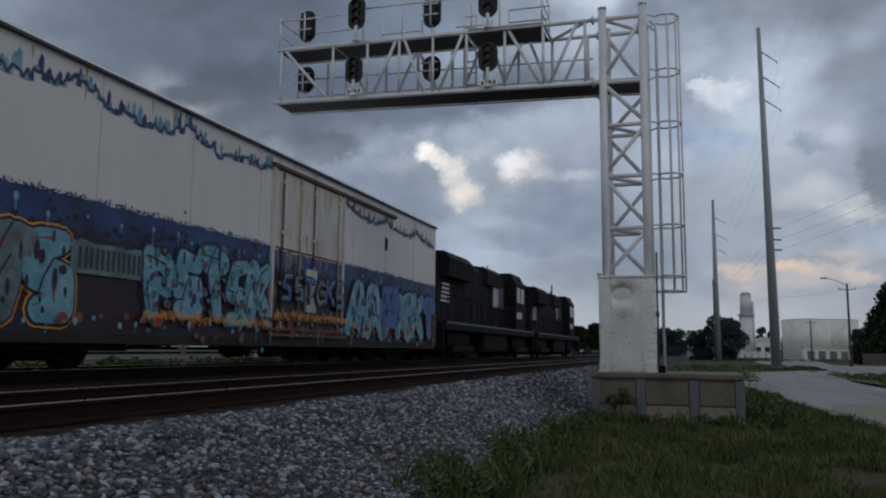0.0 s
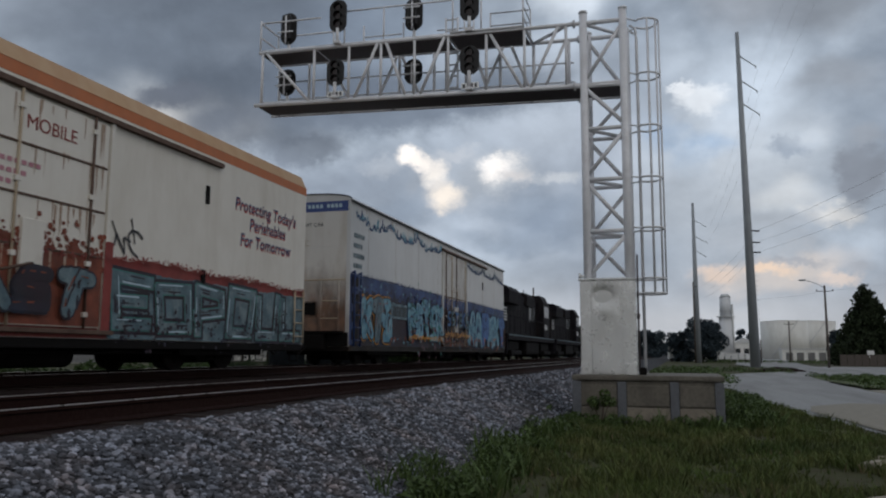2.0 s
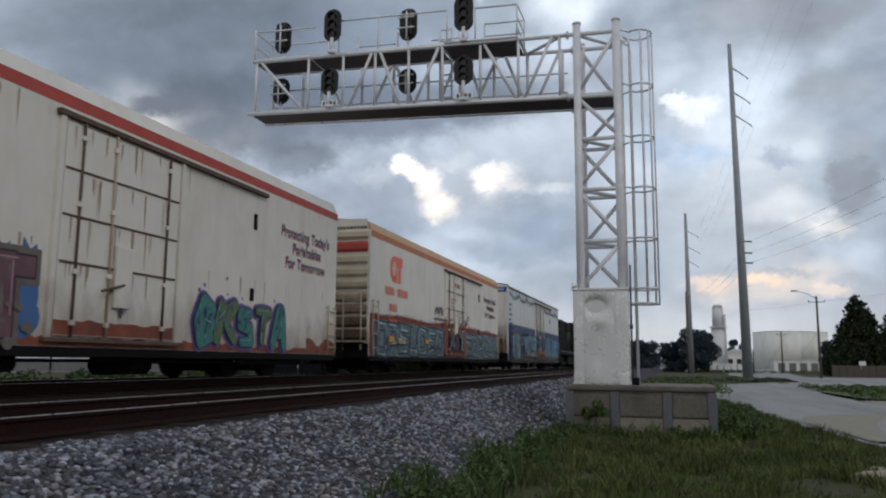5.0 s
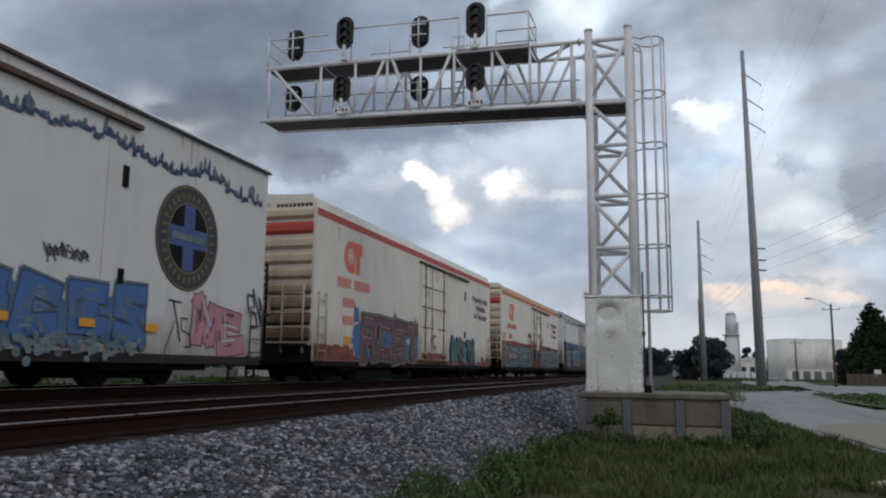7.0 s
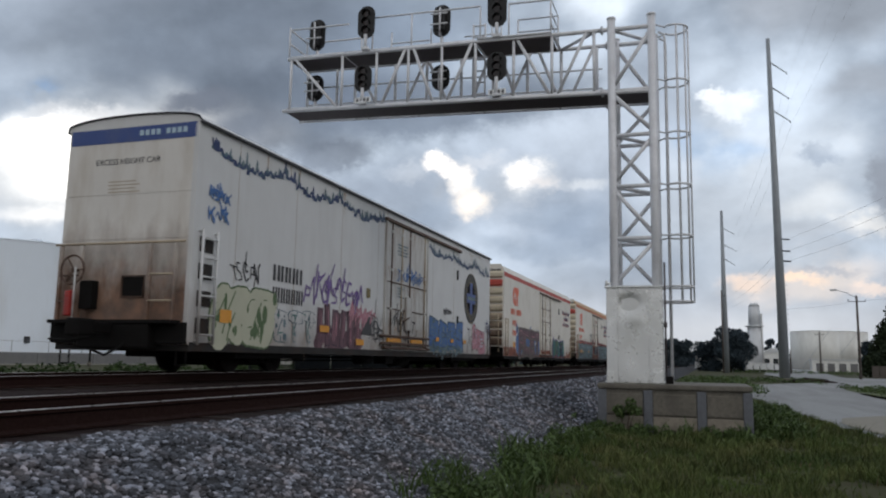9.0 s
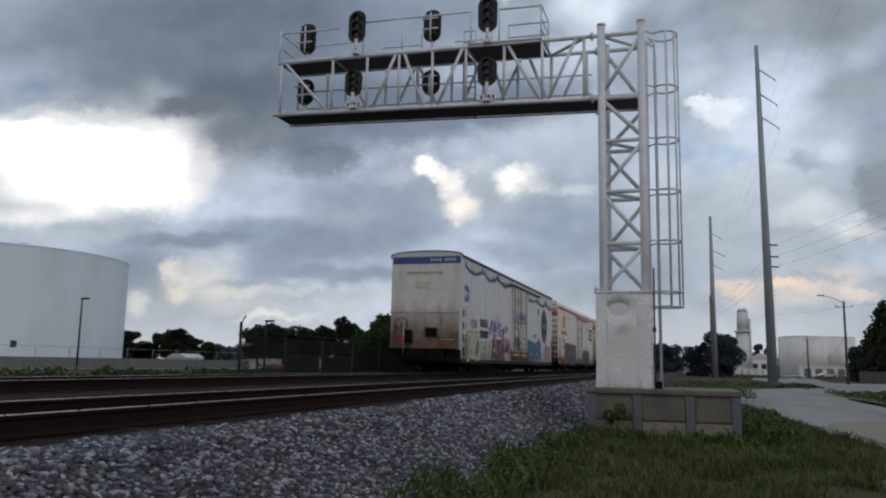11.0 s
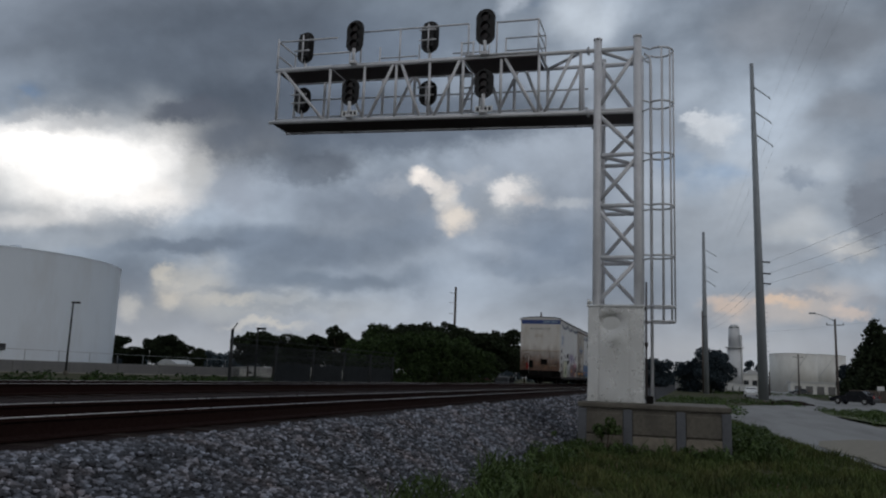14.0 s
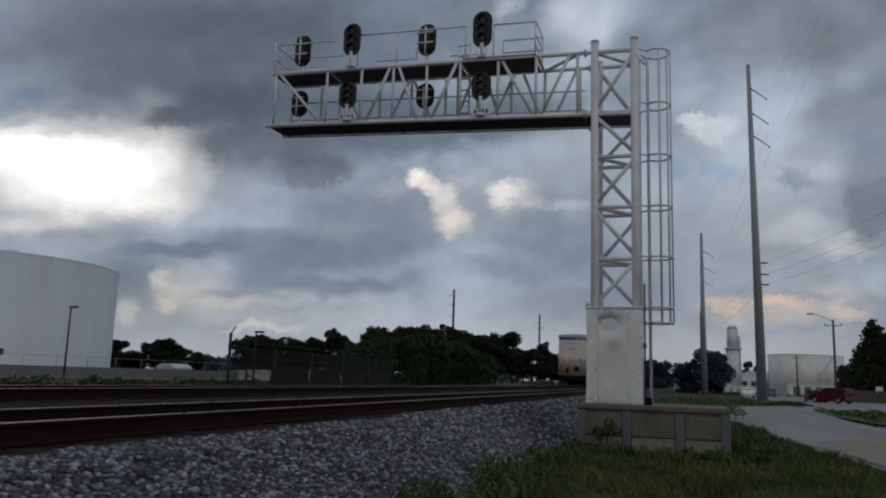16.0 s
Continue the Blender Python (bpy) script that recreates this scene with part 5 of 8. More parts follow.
def band(car, y0, y1, z0, z1f, material, lift, name, label="", rough=0.03, seed=0):
    """A coat of paint from z0 up to an uneven edge."""
    bm = bmesh.new()
    n = int((y1 - y0) / 0.06)
    lo = [bm.verts.new((HALF + lift, y0 + (y1 - y0) * k / n, z0)) for k in range(n + 1)]
    hi = [bm.verts.new((HALF + lift, v.co.y, z1f(v.co.y) + rough * (noise.noise((v.co.y * 3, seed, 0)) + 0.7 * noise.noise((v.co.y * 11, seed, 4))))) for v in lo]
    for k in range(n):
        bm.faces.new((lo[k], lo[k + 1], hi[k + 1], hi[k]))
    return part(name, bm, material, car, label)


def ladder(car, p0, p1, across, z0, z1, rungs, material="rustpaint", r=0.018):
    """Two stiles and rungs: p0, p1 are the (x, y) of the stiles."""
    lad = part("ladder", tube(tube(bmesh.new(), (*p0, z0), (*p0, z1), r, 6), (*p1, z0), (*p1, z1), r, 6), material, car)
    for k in range(rungs):
        z = z0 + (z1 - z0) * (k + 0.5) / rungs
        part("rung", tube(bmesh.new(), (*p0, z), (*p1, z), r * 0.8, 6), material, lad)
    for p in (p0, p1):
        for z in (z0 + 0.05, z1 - 0.05):
            part("bracket", tube(bmesh.new(), (*p, z), (p[0] - across[0], p[1] - across[1], z), r * 0.8, 6), material, lad)


WHEELS = []


def truck(car, y):
    """A two-axle freight bogie; each wheelset rolls."""
    side = [(-1.25, 0.36), (-1.2, 0.6), (-0.75, 0.62), (-0.5, 0.86), (0.5, 0.86), (0.75, 0.62), (1.2, 0.6), (1.25, 0.36), (0.95, 0.36), (0.8, 0.44), (0.45, 0.2), (-0.45, 0.2), (-0.8, 0.44), (-0.95, 0.36)]
    t = part("truck", soft_box(bmesh.new(), -1.15, 1.15, -0.22, 0.22, 0.42, 0.75, 0.03), "black", car, "grimy cast steel truck")
    t.location.y = y
    for x in (-1.0, 1.0):
        part("side_frame", extrude_x(bmesh.new(), side, x - 0.08, x + 0.08), "black", t)
    # oversized black blocks, added to fill the shaded gaps between wheels and sill
    part("brake_beam", soft_box(bmesh.new(), -0.65, 0.65, -0.8, 0.8, 0.14, 0.62, 0.04), "black", t)
    part("body_bolster", soft_box(bmesh.new(), -1.4, 1.4, -1.55, 1.55, 0.30, 0.56, 0.03), "black", t)
    for x in (-1.09, 1.09):
        for yy in (-0.13, 0.13):
            part("spring", tube(bmesh.new(), (x, yy, 0.24), (x, yy, 0.48), 0.07, 10), "black", t)
    for yy in (-0.88, 0.88):
        bm = bmesh.new()
        tube(bm, (-1.05, 0, 0), (1.05, 0, 0), 0.075, 12)
        for x in (-0.755, 0.755):
            s = 1 if x > 0 else -1
            tube(bm, (x - 0.07, 0, 0), (x + 0.07, 0, 0), 0.42, 28)
            tube(bm, (x - s * 0.09, 0, 0), (x - s * 0.06, 0, 0), 0.45, 28)
            for k in range(6):
                a = math.pi * k / 3
                tube(bm, (x + s * 0.068, 0.25 * math.cos(a), 0.25 * math.sin(a)), (x + s * 0.078, 0.25 * math.cos(a), 0.25 * math.sin(a)), 0.06, 8)
        w = part("wheelset", bm, "wheel", t, "dark steel wheels on an axle")
        w.location = (0, yy, 0.42)
        WHEELS.append((w, yy))
    for yy in (-0.88, 0.88):
        for x in (-1.11, 1.11):
            part("bearing_cap", tube(bmesh.new(), (x - 0.06, yy, 0.42), (x + 0.06, yy, 0.42), 0.1, 12), "black", t)


def coupler(car, y, s):
    part("coupler", soft_box(soft_box(bmesh.new(), -0.09, 0.09, min(y, y + s * 0.95), max(y, y + s * 0.95), 0.72, 0.92, 0.02),
                             -0.16, 0.16, min(y + s * 0.8, y + s * 1.2), max(y + s * 0.8, y + s * 1.2), 0.66, 0.98, 0.05), "black", car)
    part("air_hose", chain(bmesh.new(), [(0.35, y, 0.75), (0.38, y + s * 0.35, 0.5), (0.35, y + s * 0.75, 0.33), (0.3, y + s * 1.0, 0.42)], 0.025, 6), "black", car)


def car_common(car, L, body_mat, roof_profile, roof_mat):
    h = L / 2
    part("body", box(bmesh.new(), -HALF, HALF, -h, h, SILL + 0.02, EAVE), body_mat, car)
    bm = bmesh.new()
    extrude_y(bm, roof_profile, -h - 0.03, h + 0.03)
    part("roof", bm, roof_mat, car)
    part("side_sill", soft_box(bmesh.new(), -HALF - 0.012, HALF + 0.012, -h + 0.05, h - 0.05, SILL - 0.1, SILL + 0.07, 0.01), "sill_grime", car, "grimy rust-brown side sill")
    part("center_sill", soft_box(bmesh.new(), -0.35, 0.35, -h + 0.2, h - 0.2, 0.5, 0.78, 0.02), "black", car)
    for k in range(9):
        y = -h + 3.6 + (L - 7.2) * k / 8
        part("crossbearer", box(bmesh.new(), -HALF + 0.1, HALF - 0.1, y - 0.05, y + 0.05, 0.42, 0.54), "black", car)
    part("brake_pipe", chain(bmesh.new(), [(1.2, -h + 3.6, 0.36), (1.2, h - 3.6, 0.36)], 0.03, 6), "black", car)
    part("brake_rod", chain(bmesh.new(), [(0.7, -h + 4, 0.26), (0.7, h - 4, 0.3)], 0.022, 6), "black", car)
    part("brake_cylinder", tube(bmesh.new(), (0.95, -1.9, 0.33), (0.95, -1.1, 0.33), 0.16, 12), "black", car)
    part("air_tank", tube(bmesh.new(), (0.8, 1.0, 0.3), (0.8, 2.3, 0.3), 0.2, 12), "black", car)
    part("control_valve", soft_box(bmesh.new(), 0.9, 1.3, -0.5, 0.1, 0.18, 0.5, 0.03), "black", car)
    for y in (-h + 3.4, h - 3.4):
        truck(car, y)
    for s in (-1, 1):
        coupler(car, s * h, s)
        part("end_sill", soft_box(bmesh.new(), -HALF, HALF, min(s * h, s * (h + 0.12)), max(s * h, s * (h + 0.12)), 0.55, 0.95, 0.02), "black", car)
        for x in (-HALF + 0.08, HALF - 0.3):
            part("sill_step", chain(bmesh.new(), [(x, s * (h - 0.1), 0.5), (x, s * (h - 0.1), 0.16), (x + 0.22, s * (h - 0.1), 0.16), (x + 0.22, s * (h - 0.1), 0.5)], 0.018, 6), "black", car)


def plug_door(car, y0, y1, panel_mat, z0, z1, style):
    d = part("door", soft_box(bmesh.new(), HALF - 0.02, HALF + 0.05, y0, y1, z0, z1, 0.012), panel_mat, car, "insulated sliding plug door with locking rods")
    x = HALF + 0.075
    w = y1 - y0
    rods = (0.08, 0.32, 0.52, 0.92) if style == "b" else (0.12, 0.38, 0.88)
    for k, a in enumerate(rods):
        rod = part("lock_rod", tube(bmesh.new(), (x, y0 + w * a, z0 - 0.02), (x, y0 + w * a, z1 + 0.05), 0.022, 6), "cream" if k % 2 else "rustpaint", d)
        for b in (0.06, 0.3, 0.62, 0.94):
            part("guide", soft_box(bmesh.new(), HALF + 0.05, x + 0.03, y0 + w * a - 0.05, y0 + w * a + 0.05, z0 + (z1 - z0) * b - 0.04, z0 + (z1 - z0) * b + 0.04, 0.008), panel_mat, rod)
    for b in (0.30, 0.52) if style == "b" else (0.34, 0.56, 0.78):
        part("seam_bar", soft_box(bmesh.new(), HALF + 0.05, HALF + 0.068, y0 + 0.02, y1 - 0.02, z0 + (z1 - z0) * b - 0.018, z0 + (z1 - z0) * b + 0.018, 0.004), "rustpaint", d)
    gear = part("door_gear", soft_box(bmesh.new(), HALF + 0.05, HALF + 0.12, y0 + w * 0.42, y0 + w * 0.56, z0 + 0.5, z0 + 1.55, 0.015), panel_mat, d)
    part("handle", chain(bmesh.new(), [(x + 0.06, y0 + w * 0.49, z0 + 0.9), (x + 0.08, y0 + w * 0.3, z0 + 0.75)], 0.022, 6), "rustpaint", gear)
    part("frame_post", soft_box(bmesh.new(), HALF - 0.02, HALF + 0.07, y0 - 0.14, y0 - 0.04, z0 - 0.1, z1 + 0.06, 0.01), panel_mat, car)
    part("frame_post", soft_box(bmesh.new(), HALF - 0.02, HALF + 0.07, y1 + 0.04, y1 + 0.13, z0 - 0.1, z1 + 0.06, 0.01), panel_mat, car)
    part("door_track", soft_box(bmesh.new(), HALF - 0.02, HALF + 0.10, y0 - 0.2, y1 + w + 0.4, z1 + 0.06, z1 + 0.15, 0.01), "rustpaint", car, "rusty upper door track")
    part("door_track", soft_box(bmesh.new(), HALF - 0.02, HALF + 0.11, y0 - 0.2, y1 + 0.3, z0 - 0.1, z0 - 0.03, 0.01), "rustpaint", car, "rusty lower door track")


def smooth_car(name_label, L, y_mid, ladder_paint="white_b"):
    car = thing("refrigerator_car", name_label, "freight car", "railway cars of the train", pose(TRAIN_X, y_mid, TRAIN_Z))
    h = L / 2
    top = [(HALF + 0.05, EAVE - 0.03)] + [(HALF * 1.03 * math.cos(math.pi * k / 12), EAVE + 0.21 * math.sin(math.pi * k / 12) ** 0.8) for k in range(13)] + [(-HALF - 0.05, EAVE - 0.03)]
    car_common(car, L, "white_b", top, "white_b")
    part("eave_strip", box(bmesh.new(), HALF + 0.02, HALF + 0.075, -h - 0.03, h + 0.03, EAVE - 0.055, EAVE - 0.005), "stencil", car, "dark roof edge strip")
    part("eave_strip", box(bmesh.new(), -HALF - 0.075, -HALF - 0.02, -h - 0.03, h + 0.03, EAVE - 0.055, EAVE - 0.005), "stencil", car)
    arch = [(HALF * 1.03 * math.cos(math.pi * k / 12), -h - 0.045, EAVE + 0.005 + 0.21 * math.sin(math.pi * k / 12) ** 0.8) for k in range(13)]
    part("roof_edge", chain(bmesh.new(), arch, 0.02, 6), "stencil", car)
    # panel seams on the side
    for k in range(int(L / 2.44)):
        y = -h + 1.4 + k * 2.44
        part("seam", box(bmesh.new(), HALF, HALF + 0.003, y - 0.006, y + 0.006, SILL + 0.08, EAVE - 0.06), "halo", car)
    # rear end: smooth panels, blue band, grime, platform and ladders
    e = -h - 0.004
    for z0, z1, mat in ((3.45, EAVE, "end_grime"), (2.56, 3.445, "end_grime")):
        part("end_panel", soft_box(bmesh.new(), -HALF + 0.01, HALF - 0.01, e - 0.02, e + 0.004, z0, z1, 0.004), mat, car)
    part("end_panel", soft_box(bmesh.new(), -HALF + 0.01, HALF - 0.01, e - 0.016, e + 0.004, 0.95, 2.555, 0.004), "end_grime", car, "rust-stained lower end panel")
    part("end_band", box(bmesh.new(), -HALF + 0.05, HALF - 0.05, e - 0.026, e - 0.02, EAVE - 0.33, EAVE - 0.02), "bluetop", car, "faded blue band across the end")
    text_mesh("EXCESS HEIGHT CAR", 0.165, "stencil", car, end_pose(-0.85, e - 0.024, 4.06))
    for k in range(8):
        part("mark", box(bmesh.new(), 0.18 + k * 0.13 + (0.1 if k > 3 else 0), 0.27 + k * 0.13 + (0.1 if k > 3 else 0), e - 0.031, e - 0.026, EAVE - 0.22, EAVE - 0.11), "paleblue", car)
    for k in range(4):
        part("mark", box(bmesh.new(), -0.5, 0.15 + 0.1 * (k % 2), e - 0.024, e - 0.02, 3.7 - k * 0.07, 3.72 - k * 0.07), "cream", car)
    part("end_rail", chain(bmesh.new(), [(-HALF + 0.02, e - 0.16, 2.46), (HALF - 0.05, e - 0.16, 2.46)], 0.024, 6), "cream", car)
    for x in (-1.4, -0.9, 0.72, 1.28):
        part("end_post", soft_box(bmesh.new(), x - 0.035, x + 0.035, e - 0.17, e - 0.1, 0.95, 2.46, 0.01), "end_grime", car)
    for z in (1.35, 1.85):
        part("end_rail", chain(bmesh.new(), [(0.72, e - 0.16, z), (1.28, e - 0.16, z)], 0.018, 6), "cream", car)
        part("end_rail", chain(bmesh.new(), [(-1.4, e - 0.16, z), (-0.9, e - 0.16, z)], 0.018, 6), "rustpaint", car)
    wheel = bmesh.new()
    ring = [(-0.95 + 0.28 * math.cos(2 * math.pi * k / 18), e - 0.3, 1.95 + 0.28 * math.sin(2 * math.pi * k / 18)) for k in range(19)]
    chain(wheel, ring, 0.02, 6)
    for k in range(0, 18, 6):
        tube(wheel, (-0.95, e - 0.26, 1.95), ring[k], 0.014, 6)
    tube(wheel, (-0.95, e - 0.3, 1.95), (-0.95, e, 1.95), 0.035, 8)
    part("brake_wheel", wheel, "rustpaint", car, "round hand brake wheel")
    part("brake_gear", soft_box(bmesh.new(), -0.85, -0.55, e - 0.2, e, 1.2, 1.75, 0.03), "black", car)
    part("opening", soft_box(bmesh.new(), 0.02, 0.5, e - 0.024, e - 0.012, 1.45, 1.82, 0.005), "black", car, "dark recessed opening")
    part("opening_frame", chain(bmesh.new(), [(0.0, e - 0.03, 1.43), (0.52, e - 0.03, 1.43), (0.52, e - 0.03, 1.84), (0.0, e - 0.03, 1.84), (0.0, e - 0.03, 1.43)], 0.016, 6), "rustpaint", car)
    part("crossover_platform", soft_box(bmesh.new(), -HALF + 0.1, HALF - 0.15, e - 0.32, e - 0.03, 0.92, 0.99, 0.01), "black", car)
    part("uncoupling_lever", chain(bmesh.new(), [(-1.45, e - 0.25, 0.62), (-0.9, e - 0.3, 0.6), (-0.4, e - 0.35, 0.66), (0, e - 0.6, 0.7)], 0.018, 6), "black", car)
    part("draft_box", soft_box(bmesh.new(), -0.75, 0.9, e - 0.3, e, 0.45, 0.92, 0.05), "black", car)
    ladder(car, (HALF + 0.09, -h + 0.18), (HALF + 0.09, -h + 0.66), (0.09, 0), 0.55, 2.75, 6, ladder_paint, 0.028)
    for k in range(4):
        part("ladder_back", soft_box(bmesh.new(), HALF, HALF + 0.02, -h + 0.2, -h + 0.62, 0.75 + 0.52 * k, 1.05 + 0.52 * k, 0.005), "sill_grime", car)
    ladder(car, (HALF - 0.08, h + 0.28), (HALF - 0.6, h + 0.28), (0, 0.26), 0.5, 2.75, 7, "black", 0.035)
    ladder(car, (HALF + 0.09, h - 0.62), (HALF + 0.09, h - 0.15), (0.09, 0), 0.55, 1.7, 4, "rustpaint")
    part("corner_post", soft_box(bmesh.new(), HALF - 0.1, HALF + 0.012, -h - 0.03, -h + 0.02, 0.6, EAVE - 0.05, 0.01), "white_b", car)
    plug_door(car, -h + 9.35, -h + 12.85, "door_b", 0.74, 4.42, "b")
    streaks(car, int(L * 100), -h + 9.4, -h + 12.8, (4.38, 3.1, 2.66, 1.85, 1.3), 0.0525, 90)
    streaks(car, int(L * 100) + 1, -h + 0.3, h - 0.3, (4.74, 4.74, 0.95), 0.0034, 22)
    for z in (0.80, 1.02):
        part("lower_rail", soft_box(bmesh.new(), HALF + 0.05, HALF + 0.13, -h + 8.9, -h + 13.0, z - 0.03, z + 0.03, 0.008), "rustpaint", car, "rusty rail under the door")
    part("vent", soft_box(bmesh.new(), HALF - 0.01, HALF + 0.03, h - 4.85, h - 4.71, 3.4, 3.78, 0.008), "black", car, "small black vent slot")
    part("vent", soft_box(bmesh.new(), HALF - 0.01, HALF + 0.04, h - 4.8, h - 4.68, 1.75, 2.0, 0.008), "black", car)
    return car, h


def ribbed_car(label, L, y_mid, lower_band, upper, lower_slope):
    car = thing("refrigerator_car", label, "freight car", "railway cars of the train", pose(TRAIN_X, y_mid, TRAIN_Z))
    h = L / 2
    z1 = EAVE - 0.27
    top = [(HALF + 0.01, z1), (HALF - 0.13, EAVE + 0.02), (HALF - 0.5, EAVE + 0.1), (0, EAVE + 0.17), (-HALF + 0.5, EAVE + 0.1), (-HALF + 0.13, EAVE + 0.02), (-HALF - 0.01, z1)]
    # plain body up to the shoulder, sloped shoulder above
    part("body", box(bmesh.new(), -HALF, HALF, -h, h, SILL + 0.02, z1 + 0.004), "white_c", car)
    bm = bmesh.new()
    extrude_y(bm, top, -h + 0.05, h - 0.05)
    part("roof", bm, upper, car)
    part("stripe", box(bmesh.new(), HALF, HALF + 0.004, -h, h, z1 - 0.2, z1), lower_band, car, "painted stripe below the roof")
    part("end_cap", soft_box(bmesh.new(), -HALF + 0.14, HALF - 0.14, -h + 0.02, -h + 0.06, z1 - 0.02, EAVE + 0.1, 0.01), "white_c", car)
    part("side_sill", soft_box(bmesh.new(), -HALF - 0.012, HALF + 0.012, -h + 0.05, h - 0.05, SILL - 0.1, SILL + 0.05, 0.01), "black", car, "black grimy side sill")
    part("center_sill", soft_box(bmesh.new(), -0.35, 0.35, -h + 0.2, h - 0.2, 0.5, 0.78, 0.02), "black", car)
    for k in range(8):
        y = -h + 3.6 + (L - 7.2) * k / 7
        part("crossbearer", box(bmesh.new(), -HALF + 0.1, HALF - 0.1, y - 0.05, y + 0.05, 0.42, 0.54), "black", car)
    part("brake_pipe", chain(bmesh.new(), [(1.2, -h + 3.6, 0.36), (1.2, h - 3.6, 0.36)], 0.03, 6), "black", car)
    part("brake_cylinder", tube(bmesh.new(), (0.95, -1.9, 0.33), (0.95, -1.1, 0.33), 0.16, 12), "black", car)
    part("air_tank", tube(bmesh.new(), (0.8, 1.0, 0.3), (0.8, 2.3, 0.3), 0.2, 12), "black", car)
    for y in (-h + 3.3, h - 3.3):
        truck(car, y)
    for s in (-1, 1):
        coupler(car, s * h, s)
        part("end_sill", soft_box(bmesh.new(), -HALF, HALF, min(s * h, s * (h + 0.12)), max(s * h, s * (h + 0.12)), 0.5, 0.95, 0.02), "black", car)
        x = HALF - 0.3
        part("sill_step", chain(bmesh.new(), [(x, s * (h - 0.1), 0.5), (x, s * (h - 0.1), 0.16), (x + 0.22, s * (h - 0.1), 0.16), (x + 0.22, s * (h - 0.1), 0.5)], 0.018, 6), "black", car)
    # corrugated rear end: stacked horizontal ribs
    e = -h
    z = 1.05
    k = 0
    while z < z1 - 0.3:
        rib = [(e - 0.005, z), (e - 0.11, z + 0.09), (e - 0.11, z + 0.24), (e - 0.005, z + 0.34)]
        extr = extrude_x(bmesh.new(), rib, -HALF + 0.02, HALF - 0.06)
        part("end_rib", extr, "red" if 3.75 < z < 4.1 else "rib_grime", car, "" if k else "horizontal pressed end rib")
        z += 0.40
        k += 1
    part("end_panel", soft_box(bmesh.new(), -HALF + 0.01, HALF - 0.01, e - 0.03, e + 0.004, z1 - 0.24, z1 - 0.01, 0.01), "white_c", car)
    part("corner_post", soft_box(bmesh.new(), HALF - 0.1, HALF + 0.012, -h - 0.04, -h + 0.02, 0.6, z1, 0.01), "white_c", car)
    for j in range(9):
        part("mark", box(bmesh.new(), 0.35 + j * 0.12, 0.44 + j * 0.12, e + 0.013, e + 0.019, z1 + 0.02, z1 + 0.13), "stencil", car)
    for j in range(2):
        part("mark", box(bmesh.new(), -0.95, 0.15, e + 0.013, e + 0.019, z1 + 0.07 + j * 0.06, z1 + 0.1 + j * 0.06), "cream", car)
    # end ladder on the outer corner, platform, brake housing
    ladder(car, (0.75, e - 0.2), (1.35, e - 0.2), (0, -0.15), 0.75, 2.5, 4, "cream", 0.03)
    ladder(car, (-0.95, e - 0.22), (-0.55, e - 0.22), (0, -0.15), 0.75, 3.7, 9, "cream", 0.028)
    part("brake_housing", soft_box(bmesh.new(), -0.2, 0.35, e - 0.26, e - 0.05, 1.75, 2.25, 0.04), "cream", car)
    part("crossover_platform", soft_box(bmesh.new(), -HALF + 0.1, HALF - 0.15, e - 0.32, e - 0.03, 0.92, 0.99, 0.01), "black", car)
    part("draft_box", soft_box(bmesh.new(), -0.75, 0.75, e - 0.3, e, 0.45, 0.92, 0.05), "black", car)
    ladder(car, (HALF + 0.07, -h + 0.15), (HALF + 0.07, -h + 0.62), (0.07, 0), 0.6, 2.35, 4, "cream", 0.022)
    ladder(car, (HALF + 0.07, h - 0.6), (HALF + 0.07, h - 0.13), (0.07, 0), 0.6, 1.9, 4, "cream", 0.022)
    plug_door(car, -h + 8.6, -h + 11.6, "white_c", 0.74, 4.12, "c")
    part("vent", soft_box(bmesh.new(), HALF - 0.01, HALF + 0.03, -h + 14.5, -h + 14.62, 3.35, 3.72, 0.008), "black", car, "small black vent slot")
    part("vent", soft_box(bmesh.new(), HALF - 0.01, HALF + 0.04, -h + 14.45, -h + 14.57, 1.72, 2.0, 0.008), "black", car)
    # emblem: an orange rounded block with a white flake and a notch
    y0, zc = -h + 1.8, 3.08
    p = Paint(0.005)
    hh = 0.92
    pts = [(y0 + 1.28, zc + hh), (y0 + 1.28, zc + hh * 0.62), (y0 + 1.12, zc + hh * 0.62), (y0 + 1.12, zc), (y0 + 0.45, zc)]
    pts += [(y0 + 0.43 - 0.43 * math.sin(math.pi * k / 8), zc + hh / 2 - hh / 2 * math.cos(math.pi * k / 8)) for k in range(1, 9)]
    p.poly(pts)
    emblem = p.done("emblem", "logo", car, "orange rounded emblem with a white flake")
    p = Paint(0.009)
    for k in range(4):
        a = math.pi * k / 4
        dy, dz = 0.24 * math.cos(a), 0.24 * math.sin(a)
        p.stroke([(y0 + 0.42 - dy, zc + hh * 0.52 - dz), (y0 + 0.42 + dy, zc + hh * 0.52 + dz)], 0.035)
        for s in (-1, 1):
            for b in (0.5, -0.5):
                p.stroke([(y0 + 0.42 + s * dy * 0.65, zc + hh * 0.52 + s * dz * 0.65), (y0 + 0.42 + s * 0.24 * math.cos(a + b * 0.7), zc + hh * 0.52 + s * 0.24 * math.sin(a + b * 0.7))], 0.024)
    p.stroke([(y0 + 0.78, zc + 0.0), (y0 + 0.78, zc + hh * 0.55)], 0.05)
    p.done("flake", "white_c", emblem)
    letter_bars(car, y0 - 0.42, zc - 0.46, 10, 0.19, 0.28, 0.045, "logo", 0.005, (4,))
